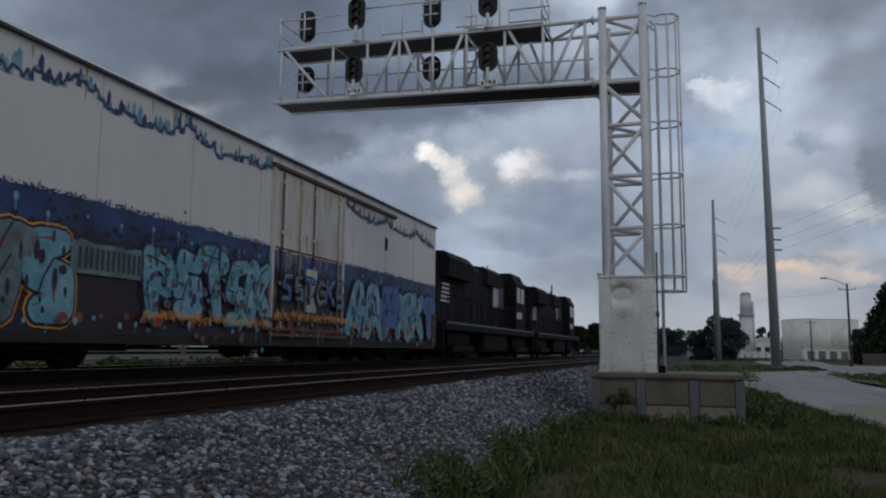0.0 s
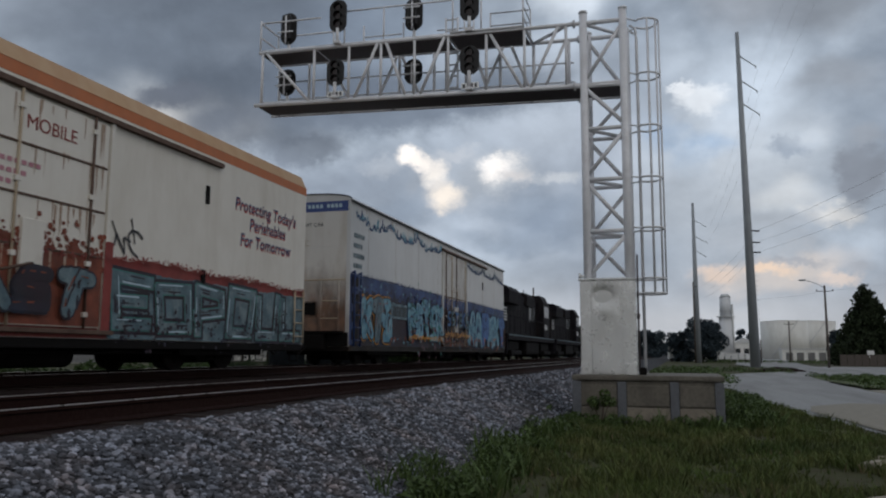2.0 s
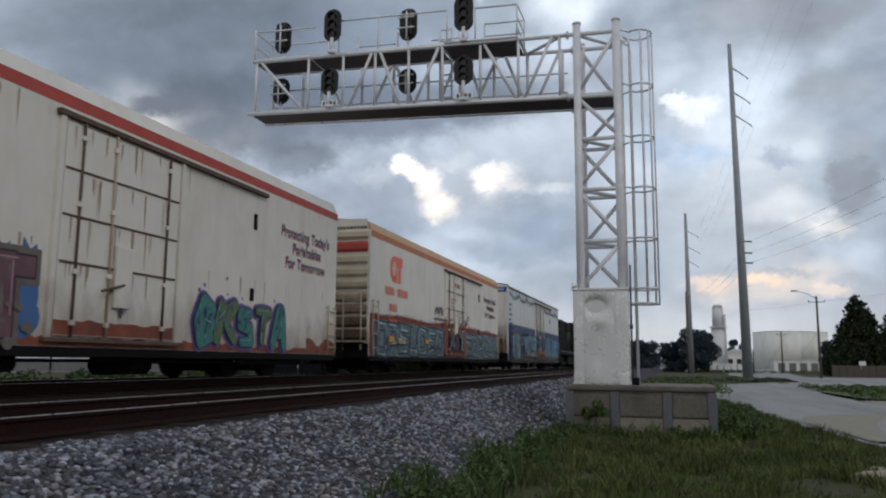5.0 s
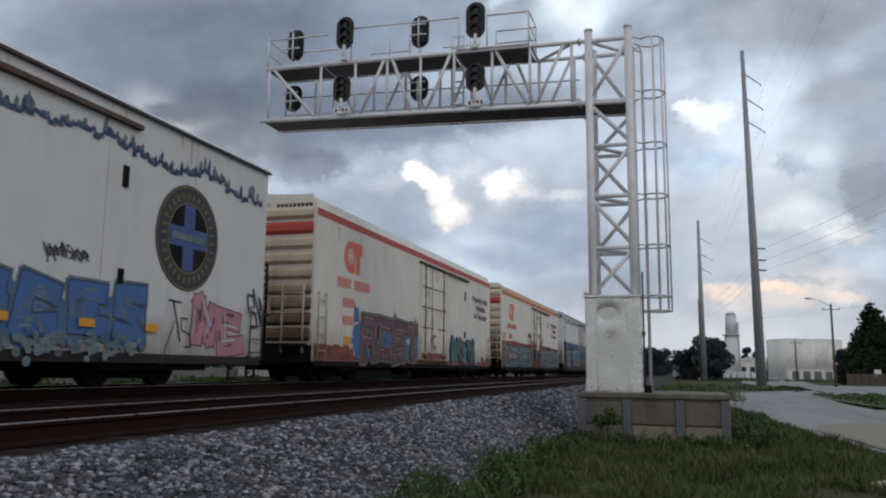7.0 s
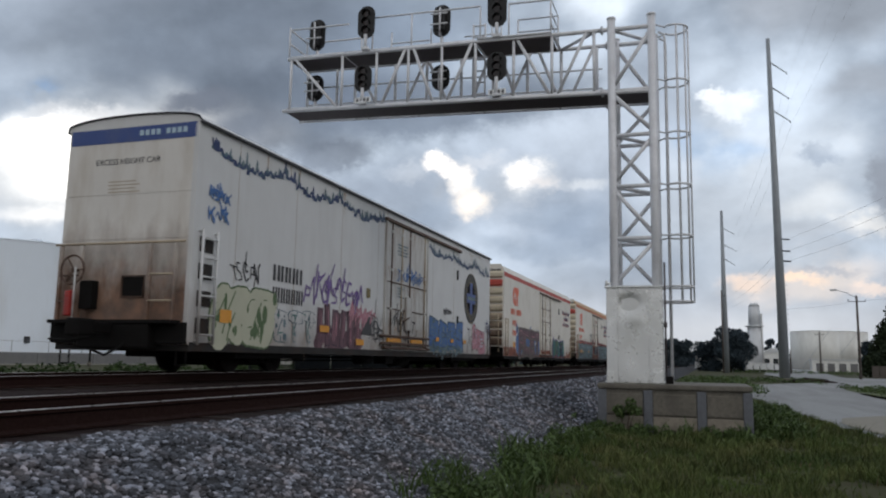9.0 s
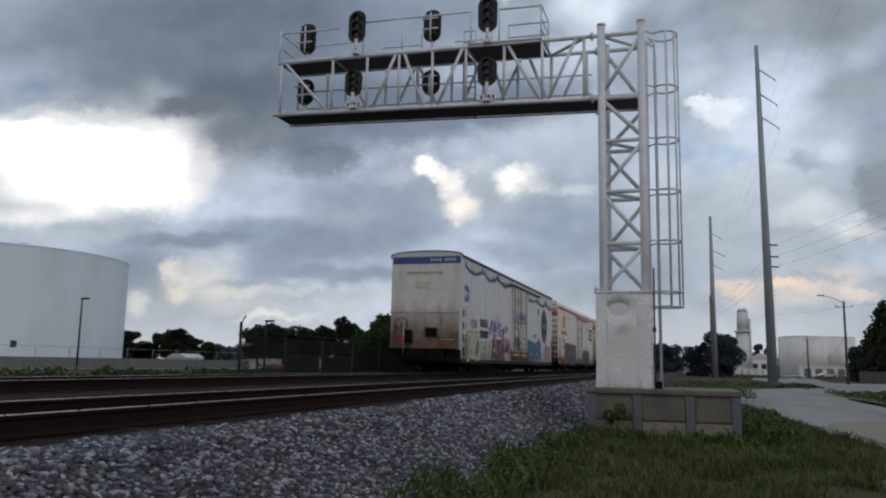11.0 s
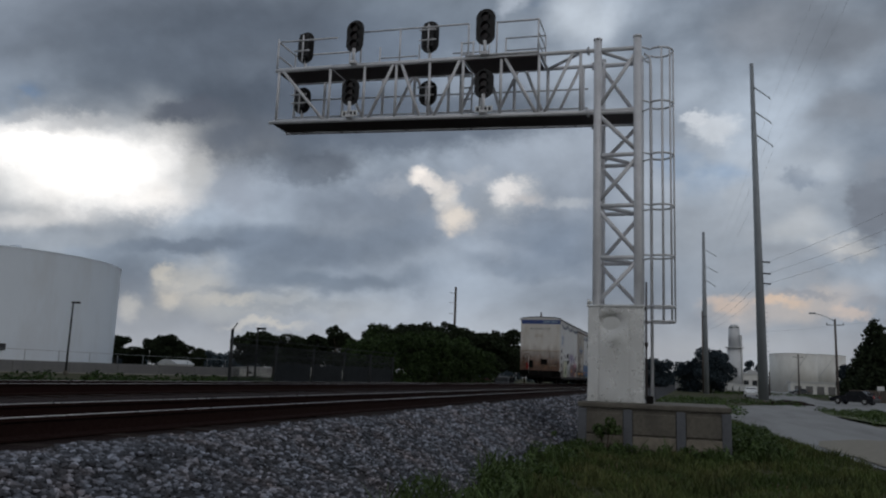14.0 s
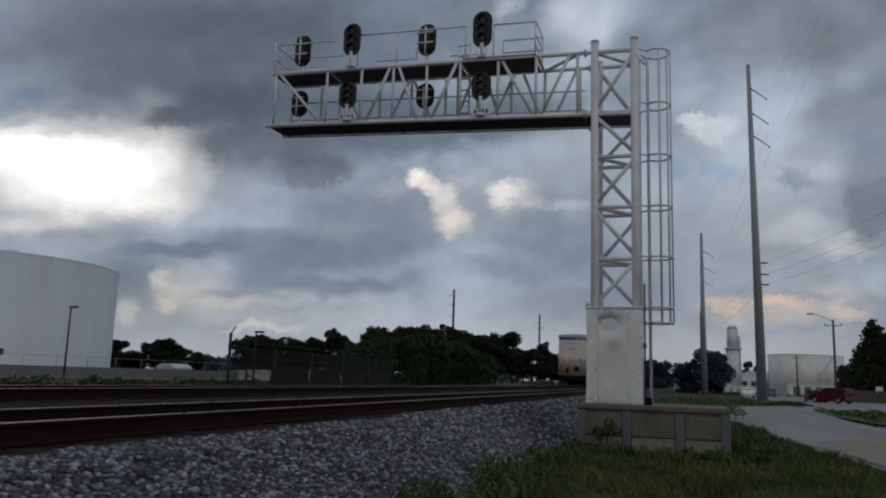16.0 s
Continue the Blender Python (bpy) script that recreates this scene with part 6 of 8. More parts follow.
    letter_bars(car, y0 + 0.0, zc - 1.0, 4, 0.15, 0.26, 0.06, "logo", 0.005)
    letter_bars(car, y0 + 0.0, zc - 1.5, 4, 0.15, 0.26, 0.06, "logo", 0.005)
    # slogan in slanted two-tone letters
    ys = h - 3.35
    for row, (words, dy) in enumerate((("Protecting Today's", 0.0), ("Perishables", 0.62), ("For Tomorrow", 0.25))):
        text_mesh(words, 0.37, "red", car, side_pose(ys + dy, 3.42 - row * 0.38, 0.005), shear=0.12)
        text_mesh(words, 0.37, "navy", car, side_pose(ys + dy - 0.012, 3.462 - row * 0.38, 0.010), shear=0.12)
    return car, h


def build_locomotive(y_mid, L, label):
    car = thing("locomotive", label, "locomotive", "railway locomotives", pose(TRAIN_X, y_mid, TRAIN_Z))
    h = L / 2
    part("frame", soft_box(bmesh.new(), -1.5, 1.5, -h + 0.3, h - 0.3, 1.15, 1.5, 0.03), "loco", car)
    part("sill_stripe", soft_box(bmesh.new(), 1.5, 1.506, -h + 0.5, h - 0.5, 1.41, 1.46, 0.002), "greyblue", car, "thin pale stripe along the sill")
    hood = [(-0.95, 1.5), (0.95, 1.5), (0.95, 3.95), (0.75, 4.2), (-0.75, 4.2), (-0.95, 3.95)]
    part("long_hood", extrude_y(bmesh.new(), hood, -h + 0.9, h - 5.2), "loco", car)
    cab = [(-1.5, 1.5), (1.5, 1.5), (1.5, 3.9), (1.2, 4.45), (-1.2, 4.45), (-1.5, 3.9)]
    c = part("cab", extrude_y(bmesh.new(), cab, h - 5.2, h - 2.9), "loco", car)
    for a in (-4.95, -4.0):
        part("window", soft_box(bmesh.new(), 1.49, 1.515, h + a, h + a + 0.75, 2.9, 3.7, 0.01), "glass", c, "cab side window")
    part("short_hood", extrude_y(bmesh.new(), [(-0.95, 1.5), (0.95, 1.5), (0.95, 3.8), (0.7, 4.1), (-0.7, 4.1), (-0.95, 3.8)], h - 2.9, h - 0.9), "loco", car)
    rad = [(-1.35, 3.3), (1.35, 3.3), (1.4, 4.0), (1.1, 4.3), (-1.1, 4.3), (-1.4, 4.0)]
    r = part("radiator", extrude_y(bmesh.new(), rad, -h + 1.1, -h + 4.6), "loco", car)
    for k in range(3):
        part("fan", tube(bmesh.new(), (0, -h + 1.7 + k * 1.15, 4.28), (0, -h + 1.7 + k * 1.15, 4.42), 0.5, 18), "loco", r)
    part("exhaust_stack", soft_box(bmesh.new(), -0.35, 0.35, 0.0, 0.8, 4.15, 4.5, 0.03), "black", car)
    part("dynamic_brake", extrude_y(bmesh.new(), [(-1.15, 3.5), (1.15, 3.5), (1.15, 4.1), (0.9, 4.35), (-0.9, 4.35), (-1.15, 4.1)], -0.9, 1.9), "loco", car)
    part("air_filter", soft_box(bmesh.new(), 0.94, 1.02, h - 8.1, h - 5.9, 2.5, 3.6, 0.02), "glass", car, "pale filter panel")
    for k in range(9):
        y = -h + 1.3 + k * 1.05
        part("hood_door", soft_box(bmesh.new(), 0.945, 0.965, y, y + 0.95, 1.7, 3.1, 0.006), "loco", car)
    for k in range(5):
        part("mark", soft_box(bmesh.new(), 0.955, 0.972, -h + 1.25 + 0.05 * k, -h + 2.35, 2.3 + k * 0.17, 2.38 + k * 0.17, 0.002), "white_b", car)
    for k in range(4):
        part("mark", soft_box(bmesh.new(), 1.5, 1.507, h - 4.9 + k * 0.3, h - 4.68 + k * 0.3, 2.05, 2.4, 0.002), "white_b", c)
    part("handrail", chain(bmesh.new(), [(1.47, -h + 0.6, 2.5), (1.47, h - 5.4, 2.5)], 0.022, 6), "loco", car)
    for k in range(8):
        y = -h + 0.6 + (L - 6) * k / 7
        part("stanchion", tube(bmesh.new(), (1.47, y, 1.5), (1.47, y, 2.5), 0.018, 6), "loco", car)
    part("fuel_tank", soft_box(bmesh.new(), -1.35, 1.35, -2.3, 2.3, 0.3, 1.15, 0.12), "black", car)
    for y in (-h + 3.1, h - 3.1):
        truck(car, y)
        part("bogie_cover", soft_box(bmesh.new(), 0.95, 1.2, y - 1.6, y + 1.6, 0.6, 1.1, 0.04), "black", car)
    for s in (-1, 1):
        coupler(car, s * (h - 0.3), s)
        part("pilot", soft_box(bmesh.new(), -1.45, 1.45, min(s * (h - 0.3), s * (h - 0.15)), max(s * (h - 0.3), s * (h - 0.15)), 0.35, 1.4, 0.02), "loco", car)
        part("headlight", tube(bmesh.new(), (0, s * (h - 0.92), 3.6), (0, s * (h - 0.86), 3.6), 0.14, 12), "lamp_clear", car)
    part("bell", tube(bmesh.new(), (0.3, h - 6.5, 4.2), (0.3, h - 6.5, 4.75), 0.03, 6), "loco", car)
    return car


def build_train():
    train = []
    for y0, label in ((28.15, "black diesel locomotive with grimy hood coupled to the cars"), (46.2, "black leading diesel locomotive with dark cab")):
        train.append(build_locomotive(y0 + 8.75, 17.5, label))

    # first car: blue-painted lower half
    car, h = smooth_car("white refrigerator car with a blue mural along its lower half", 20.83, 16.555, "deepblue")
    band(car, -h + 0.02, h - 0.02, SILL + 0.08, lambda y: 2.66, "deepblue", 0.004, "painted_field", "deep blue painted field", 0.05, 1)
    band(car, -h + 0.3, h - 0.05, SILL + 0.06, lambda y: 2.12 + 0.22 * noise.noise((y * 0.5, 4, 0)), "murk", 0.0055, "painted_ground", "black and plum ground of the mural", 0.2, 21)
    speckle(car, 61, -h + 0.2, h - 0.1, lambda y: 2.2, 0.16, 260, 0.055, "murk", 0.0062)
    speckle(car, 60, -h + 0.1, h - 0.1, lambda y: 2.68, 0.02, 700, 0.022, "deepblue", 0.0048)
    bubble_mural(car, 11, -h + 0.9, -h + 3.4, 0.75, 2.15, 3, "tape", "murk", ("skyblue", "greyblue"), "maroon", 0.02, 0.55)
    band(car, -h + 3.35, -h + 4.95, 1.5, lambda y: 2.0, "greyblue", 0.045, "number_panel", "pale sprayed panel behind dark numerals", 0.07, 22)
    letter_bars(car, -h + 3.5, 1.58, 6, 0.19, 0.34, 0.055, "stencil", 0.047)
    lift = bubble_mural(car, 12, -h + 5.0, -h + 9.15, 0.75, 2.25, 5, "murk", "navy", ("skyblue",), "murk", 0.02, 0.5, 0.07, 0.16, "swollen pale blue spray-painted forms")
    speckle(car, 67, -h + 5.0, -h + 9.1, lambda y: 1.5, 0.5, 60, 0.07, "teal", lift + 0.001)
    speckle(car, 68, -h + 5.0, -h + 9.1, lambda y: 1.3, 0.5, 36, 0.08, "plum", lift + 0.004)
    band(car, -h + 9.35, -h + 12.85, 0.76, lambda y: 2.6, "deepblue", 0.053, "painted_field", "", 0.05, 12)
    band(car, -h + 9.35, -h + 12.85, 0.76, lambda y: 2.2, "murk", 0.055, "painted_ground", "", 0.3, 23)
    bubble_mural(car, 13, -h + 9.5, -h + 12.8, 1.35, 2.2, 6, "", "murk", ("midblue", "greyblue"), "skyblue", 0.135, 0.26, 0.06)
    lift = bubble_mural(car, 14, -h + 13.25, h - 0.25, 0.72, 2.2, 6, "murk", "navy", ("skyblue", "skyblue", "midblue"), "murk", 0.02, 0.5, 0.08, 0.16, "swollen pale blue spray-painted forms")
    speckle(car, 69, -h + 13.2, h - 0.3, lambda y: 0.95, 0.18, 40, 0.06, "orange", lift + 0.001)
    drips(car, 63, -h + 0.6, h - 0.3, 2.36, "skyblue", 0.12)
    drips(car, 64, -h + 0.6, h - 0.3, 0.8, "skyblue", 0.121)
    scrawl(car, 65, -h + 9.2, -h + 13.0, 1.05, 1.2, "tape", 0.014, 0.17, 2)
    scrawl(car, 66, -h + 4.9, -h + 9.0, 0.85, 1.0, "tape", 0.014, 0.123, 2)
    speckle(car, 59, -h + 3.0, h - 3.0, lambda y: 0.82, 0.06, 40, 0.09, "brick", 0.118)
    for r in range(4):
        bars(car, -h + 0.25, 3.75 - r * 0.3, 5 - r % 2, 0.12, 0.14, 0.05, "greyblue", 0.006)
    frieze(car, 3, -h + 0.4, -h + 9.2, lambda y: 4.42, "skyblue")
    frieze(car, 4, -h + 13.1, h - 0.2, lambda y: 4.25)
    train.append(car)

    # second car: orange stripe, grey-blue lettering forms over a red wash
    car, h = ribbed_car("white refrigerator car with orange roof stripe and grey-blue mural", 18.95, -6.205, "orange", "tan", True)
    top = lambda y: 1.92 - 0.1 * noise.noise((y * 0.4, 0, 0))
    band(car, -h + 0.02, h - 0.02, SILL + 0.06, top, "redwash", 0.003, "painted_field", "soft-edged deep red sprayed field", 0.07, 2)
    speckle(car, 71, -h + 0.1, h - 0.1, top, 0.035, 1700, 0.02, "redwash", 0.0036, "red overspray along the edge")
    for ya, yb, key in ((0.3, 8.3, 3), (11.85, 18.9, 33)):
        band(car, -h + ya, -h + yb, SILL + 0.06, lambda y: 1.74 - 0.07 * noise.noise((y * 0.9, 1, 0)), "greyblue", 0.02, "painted_field", "grey-blue painted field", 0.04, key)
    block_mural(car, 21, "OPSUOEO", -h + 0.5, -h + 8.3, 0.62, 1.74, 0.2, "murk", "teal", "greyblue", "paleblue", 0.024, 0.05, 0.16, 0.04, "square grey-blue spray-painted forms")
    block_mural(car, 22, "EOPOUL", -h + 11.9, h - 0.15, 0.62, 1.74, 0.2, "murk", "teal", "greyblue", "paleblue", 0.024, 0.05, 0.16, 0.04, "square grey-blue spray-painted forms")
    speckle(car, 74, -h + 0.5, -h + 8.2, lambda y: 0.85, 0.2, 260, 0.035, "murk", 0.055)
    speckle(car, 75, -h + 12.0, h - 0.3, lambda y: 0.85, 0.2, 240, 0.035, "murk", 0.055)
    bars(car, -h + 1.7, 1.05, 1, 0.5, 0.2, 0.1, "tape", 0.06)
    bars(car, -h + 5.7, 1.1, 1, 0.4, 0.14, 0.1, "tape", 0.06)
    bars(car, -h + 2.6, 1.02, 2, 0.36, 0.2, 0.06, "cream", 0.06)
    scrawl(car, 23, -h + 7.0, -h + 8.2, 2.3, 2.62, "stencil", 0.04)
    scrawl(car, 26, -h + 6.9, -h + 8.4, 2.08, 2.16, "stencil", 0.02)
    scrawl(car, 24, -h + 11.9, -h + 12.5, 2.0, 2.6, "stencil", 0.04)
    band(car, -h + 8.6, -h + 11.6, 0.76, lambda y: 1.95 - 0.3 * noise.noise((y * 1.1, 7, 0)), "brick", 0.054, "painted_field", "", 0.25, 5)
    speckle(car, 76, -h + 8.6, -h + 11.6, lambda y: 1.95, 0.18, 260, 0.04, "brick", 0.0548)
    for ya in (8.38, 11.62):
        band(car, -h + ya, -h + ya + 0.2, 0.66, lambda y: 2.2, "redwash", 0.075, "painted_field", "", 0.2, 9)
    streaks(car, 72, -h + 8.7, -h + 11.5, (4.1, 3.4, 2.6, 1.9), 0.0545, 60)
    bubble_mural(car, 25, -h + 8.9, -h + 11.3, 0.9, 1.6, 3, "", "murk", ("greyblue", "murk"), "brick", 0.13, 0.34, 0.07)
    text_mesh("MOBILE", 0.3, "redwash", car, side_pose(-h + 9.85, 3.62, 0.056))
    for r in range(3):
        bars(car, -h + 9.3, 3.05 - r * 0.16, 7 - 2 * r, 0.09, 0.07, 0.04, "pink", 0.056)
    train.append(car)

    # third car: red stripe, plum and teal murals
    car, h = ribbed_car("white refrigerator car with red stripe and plum block mural", 19.15, -27.855, "red", "white_c", False)
    blotch(car, 68, -h + 2.6, -h + 8.3, 0.7, 1.7, 60, 0.34, "midblue", 0.004, "soft blue painted cloud")
    p = Paint(0.008)
    rnd = random.Random(77)
    for y in (2.75, 4.7, 5.0, 6.0, 6.3, 7.6, 8.1):
        z = rnd.uniform(1.75, 2.15)
        p.poly([(-h + y - 0.22, z - 0.4), (-h + y + 0.22, z - 0.35), (-h + y + 0.12, z + 0.12), (-h + y, z + 0.02), (-h + y - 0.14, z + 0.2)])
    tagged(p.done("painted_spike", "midblue", car, "blue painted spikes"), kind="stuff")
    block_mural(car, 31, "ACET", -h + 3.1, -h + 8.3, 0.58, 1.98, 0.3, "taupe", "murk", "plum", "pink", 0.012, 0.06, 0.26, 0.07, "tall plum spray-painted forms with taupe rims")
    speckle(car, 79, -h + 3.2, -h + 8.2, lambda y: 0.95, 0.3, 90, 0.08, "taupe", 0.04)
    bubble_mural(car, 32, -h + 12.3, -h + 16.2, 0.66, 1.7, 5, "purple", "navy", ("teal", "moss"), "skyblue", 0.012, 0.34, 0.07, 0.17, "green swollen spray-painted forms with purple rims")
    speckle(car, 78, -h + 12.2, -h + 16.4, lambda y: 1.2, 0.4, 70, 0.04, "purple", 0.006)
    band(car, -h + 0.02, -h + 2.6, SILL + 0.06, lambda y: 1.0, "brick", 0.004, "painted_field", "rusty orange painted patch", 0.12, 6)
    band(car, h - 1.8, h - 0.02, SILL + 0.06, lambda y: 0.9 + 0.1 * math.sin(y * 5), "brick", 0.004, "painted_field", "", 0.05, 7)
    bars(car, -h + 1.9, 1.02, 1, 0.5, 0.24, 0.1, "tape", 0.008)
    band(car, -h + 8.6, -h + 11.6, 0.76, lambda y: 0.98, "brick", 0.054, "painted_field", "", 0.04, 8)
    band(car, -h + 2.6, h - 1.8, SILL + 0.06, lambda y: 0.72 + 0.08 * noise.noise((y * 0.8, 3, 0)), "brick", 0.0045, "painted_field", "rusty orange lower edge", 0.09, 14)
    streaks(car, 34, -h + 0.4, h - 0.4, (4.3, 2.2, 1.3), 0.0038, 40)
    streaks(car, 35, -h + 8.7, -h + 11.5, (4.1, 3.3, 2.6, 1.9), 0.0545, 50)
    scrawl(car, 33, -h + 9.7, -h + 10.1, 1.0, 1.6, "stencil", 0.06, 0.085)
    train.append(car)

    # last car: scattered tags and a round crossed emblem
    car, h = smooth_car("white refrigerator car with scattered tags and rust-stained end", 21.25, -50.625)
    frieze(car, 5, -h + 0.4, -h + 9.2, lambda y: 4.42)
    frieze(car, 6, -h + 13.1, h - 0.2, lambda y: 4.18)
    bubble_mural(car, 41, -h + 0.8, -h + 2.95, 0.66, 1.55, 2, "", "moss", ("putty",), "moss", 0.006, 0.6, 0.08, 0.1, "pale yellow-green swollen painted forms")
    scrawl(car, 42, -h + 1.2, -h + 2.3, 1.9, 2.35, "stencil", 0.035)
    scrawl(car, 43, -h + 0.35, -h + 1.05, 2.95, 3.25, "midblue", 0.045, 0.02, 2)
    scrawl(car, 55, -h + 0.4, -h + 1.0, 3.35, 3.6, "midblue", 0.045, 0.02, 2)
    bubble_mural(car, 44, -h + 3.0, -h + 5.0, 0.72, 1.4, 3, "", "greyblue", ("white_b",), "teal", 0.006, 0.42, 0.04, 0.1, "pale outlined painted forms")
    scrawl(car, 45, -h + 4.3, -h + 7.4, 1.7, 2.35, "purple", 0.06, 0.018, 2)
    scrawl(car, 46, -h + 6.9, -h + 8.3, 1.35, 1.8, "pink", 0.07, 0.018, 2)
    blotch(car, 57, -h + 5.1, -h + 7.6, 0.62, 1.1, 24, 0.24, "plum", 0.004)
    block_mural(car, 47, "IINIUI", -h + 5.0, -h + 7.6, 0.6, 1.6, 0.2, "plum", "murk", "plum", "pink", 0.008, 0.07, 0.12, 0.05, "dull plum upright painted forms")
    bars(car, -h + 5.15, 0.98, 1, 0.5, 0.16, 0.1, "tape", 0.04)
    bars(car, -h + 7.3, 0.7, 1, 0.5, 0.16, 0.1, "tape", 0.04)
    bars(car, -h + 7.95, 2.05, 1, 0.24, 0.26, 0.1, "gold", 0.02)
    scrawl(car, 48, -h + 8.0, -h + 9.1, 0.8, 1.6, "stencil", 0.035, 0.02, 3)
    scrawl(car, 49, -h + 10.0, -h + 12.3, 2.75, 3.15, "midblue", 0.05, 0.06, 2)
    scrawl(car, 50, -h + 9.8, -h + 11.9, 1.1, 1.7, "stencil", 0.05, 0.06, 2)
    blotch(car, 58, -h + 13.4, -h + 17.0, 0.8, 1.4, 44, 0.3, "midblue", 0.004, "soft blue painted cloud")
    block_mural(car, 51, "SCES", -h + 13.3, -h + 17.3, 0.72, 1.8, 0.32, "greyblue", "navy", "midblue", "greyblue", 0.008, 0.07, 0.14, 0.06, "broad blue spray-painted forms")
    speckle(car, 70, -h + 13.2, -h + 17.2, lambda y: 0.72, 0.1, 160, 0.06, "greyblue", 0.05, "grey-blue haze over the mural's foot")
    for y0 in (13.9, 15.6, 17.2):
        bars(car, -h + y0, 0.98, 1, 0.34, 0.13, 0.1, "tape", 0.056)
    for y0 in (9.4, 11.35):
        part("block", soft_box(bmesh.new(), HALF + 0.052, HALF + 0.10, -h + y0, -h + y0 + 1.05, 0.845, 0.965, 0.008), "tape", car, "orange reflector board")
    block_mural(car, 52, "NC", h - 2.7, h - 0.75, 0.62, 1.7, 0.34, "plum", "pink", "pink", "paleblue", 0.007, 0.1, 0.1, 0.04, "pink spray-painted forms")
    scrawl(car, 56, -h + 14.8, -h + 15.7, 2.0, 2.25, "stencil", 0.035)
    scrawl(car, 53, h - 3.4, h - 2.7, 0.7, 1.5, "stencil", 0.03)
    scrawl(car, 54, h - 0.7, h - 0.1, 1.2, 2.0, "navy", 0.05)
    letter_bars(car, -h + 2.9, 2.03, 4, 0.28, 0.36, 0.06, "stencil")
    letter_bars(car, -h + 2.9, 1.55, 6, 0.19, 0.34, 0.045, "stencil")
    bars(car, -h + 0.95, 1.0, 1, 0.4, 0.26, 0.1, "tape", 0.02)
    part("placard", soft_box(bmesh.new(), HALF, HALF + 0.02, -h + 7.7, -h + 8.35, 1.0, 1.5, 0.005), "stencil", car, "dark placard with pale frame")
    for r in range(4):
        bars(car, -h + 10.1 + 0.05 * (r % 2), 3.85 - r * 0.1, 7 - r % 2, 0.1, 0.045, 0.03, "greyblue", 0.056)
        bars(car, -h + 10.15, 2.5 - r * 0.09, 5 - r % 3, 0.09, 0.04, 0.03, "greyblue", 0.056)
    ey, ez = h - 2.9, 2.82
    p = Paint(0.005)
    p.disc(ey, ez, 1.0, 1.03, 40)
    ring = p.done("emblem", "stencil", car, "round dark emblem with a blue cross")
    p = Paint(0.009)
    p.disc(ey, ez, 0.62, 0.66, 36)
    p.done("emblem_field", "loco", ring)
    p = Paint(0.0105)
    p.stroke([(ey + 0.64 * math.cos(math.pi * k / 24), ez + 0.68 * math.sin(math.pi * k / 24)) for k in range(49)], 0.03)
    p.done("emblem_rim", "gold", ring)
    p = Paint(0.0125)
    p.stroke([(ey + 0.96 * math.cos(math.pi * k / 24), ez + 0.99 * math.sin(math.pi * k / 24)) for k in range(49)], 0.025)
    p.done("emblem_rim", "gold", ring)
    p = Paint(0.012)
    p.poly([(ey - 0.17, ez - 0.64), (ey + 0.17, ez - 0.64), (ey + 0.17, ez + 0.64), (ey - 0.17, ez + 0.64)])
    p.poly([(ey - 0.6, ez - 0.19), (ey + 0.6, ez - 0.19), (ey + 0.6, ez + 0.19), (ey - 0.6, ez + 0.19)])
    p.done("emblem_cross", "bluetop", ring)
    for k in range(30):
        a = 2 * math.pi * k / 30
        p = Paint(0.016)
        p.stroke([(ey + 0.71 * math.cos(a), ez + 0.75 * math.sin(a)), (ey + 0.84 * math.cos(a), ez + 0.88 * math.sin(a))], 0.045)
        p.done("mark", "gold", ring)
    p = Paint(0.02)
    p.poly([(ey - 0.52, ez - 0.07), (ey + 0.52, ez - 0.07), (ey + 0.52, ez + 0.07), (ey - 0.52, ez + 0.07)])
    p.done("emblem_bar", "greyblue", ring)
    marker = part("end_marker", soft_box(bmesh.new(), -1.02, -0.86, -h - 0.4, -h - 0.28, 1.05, 1.55, 0.04), "lamp_red", car, "red rear end marker")
    part("marker_pole", tube(bmesh.new(), (-0.84, -h - 0.34, 0.7), (-0.84, -h - 0.34, 2.0), 0.015, 6), "white_b", marker)
    train.append(car)
    return train


TRAIN = build_train()


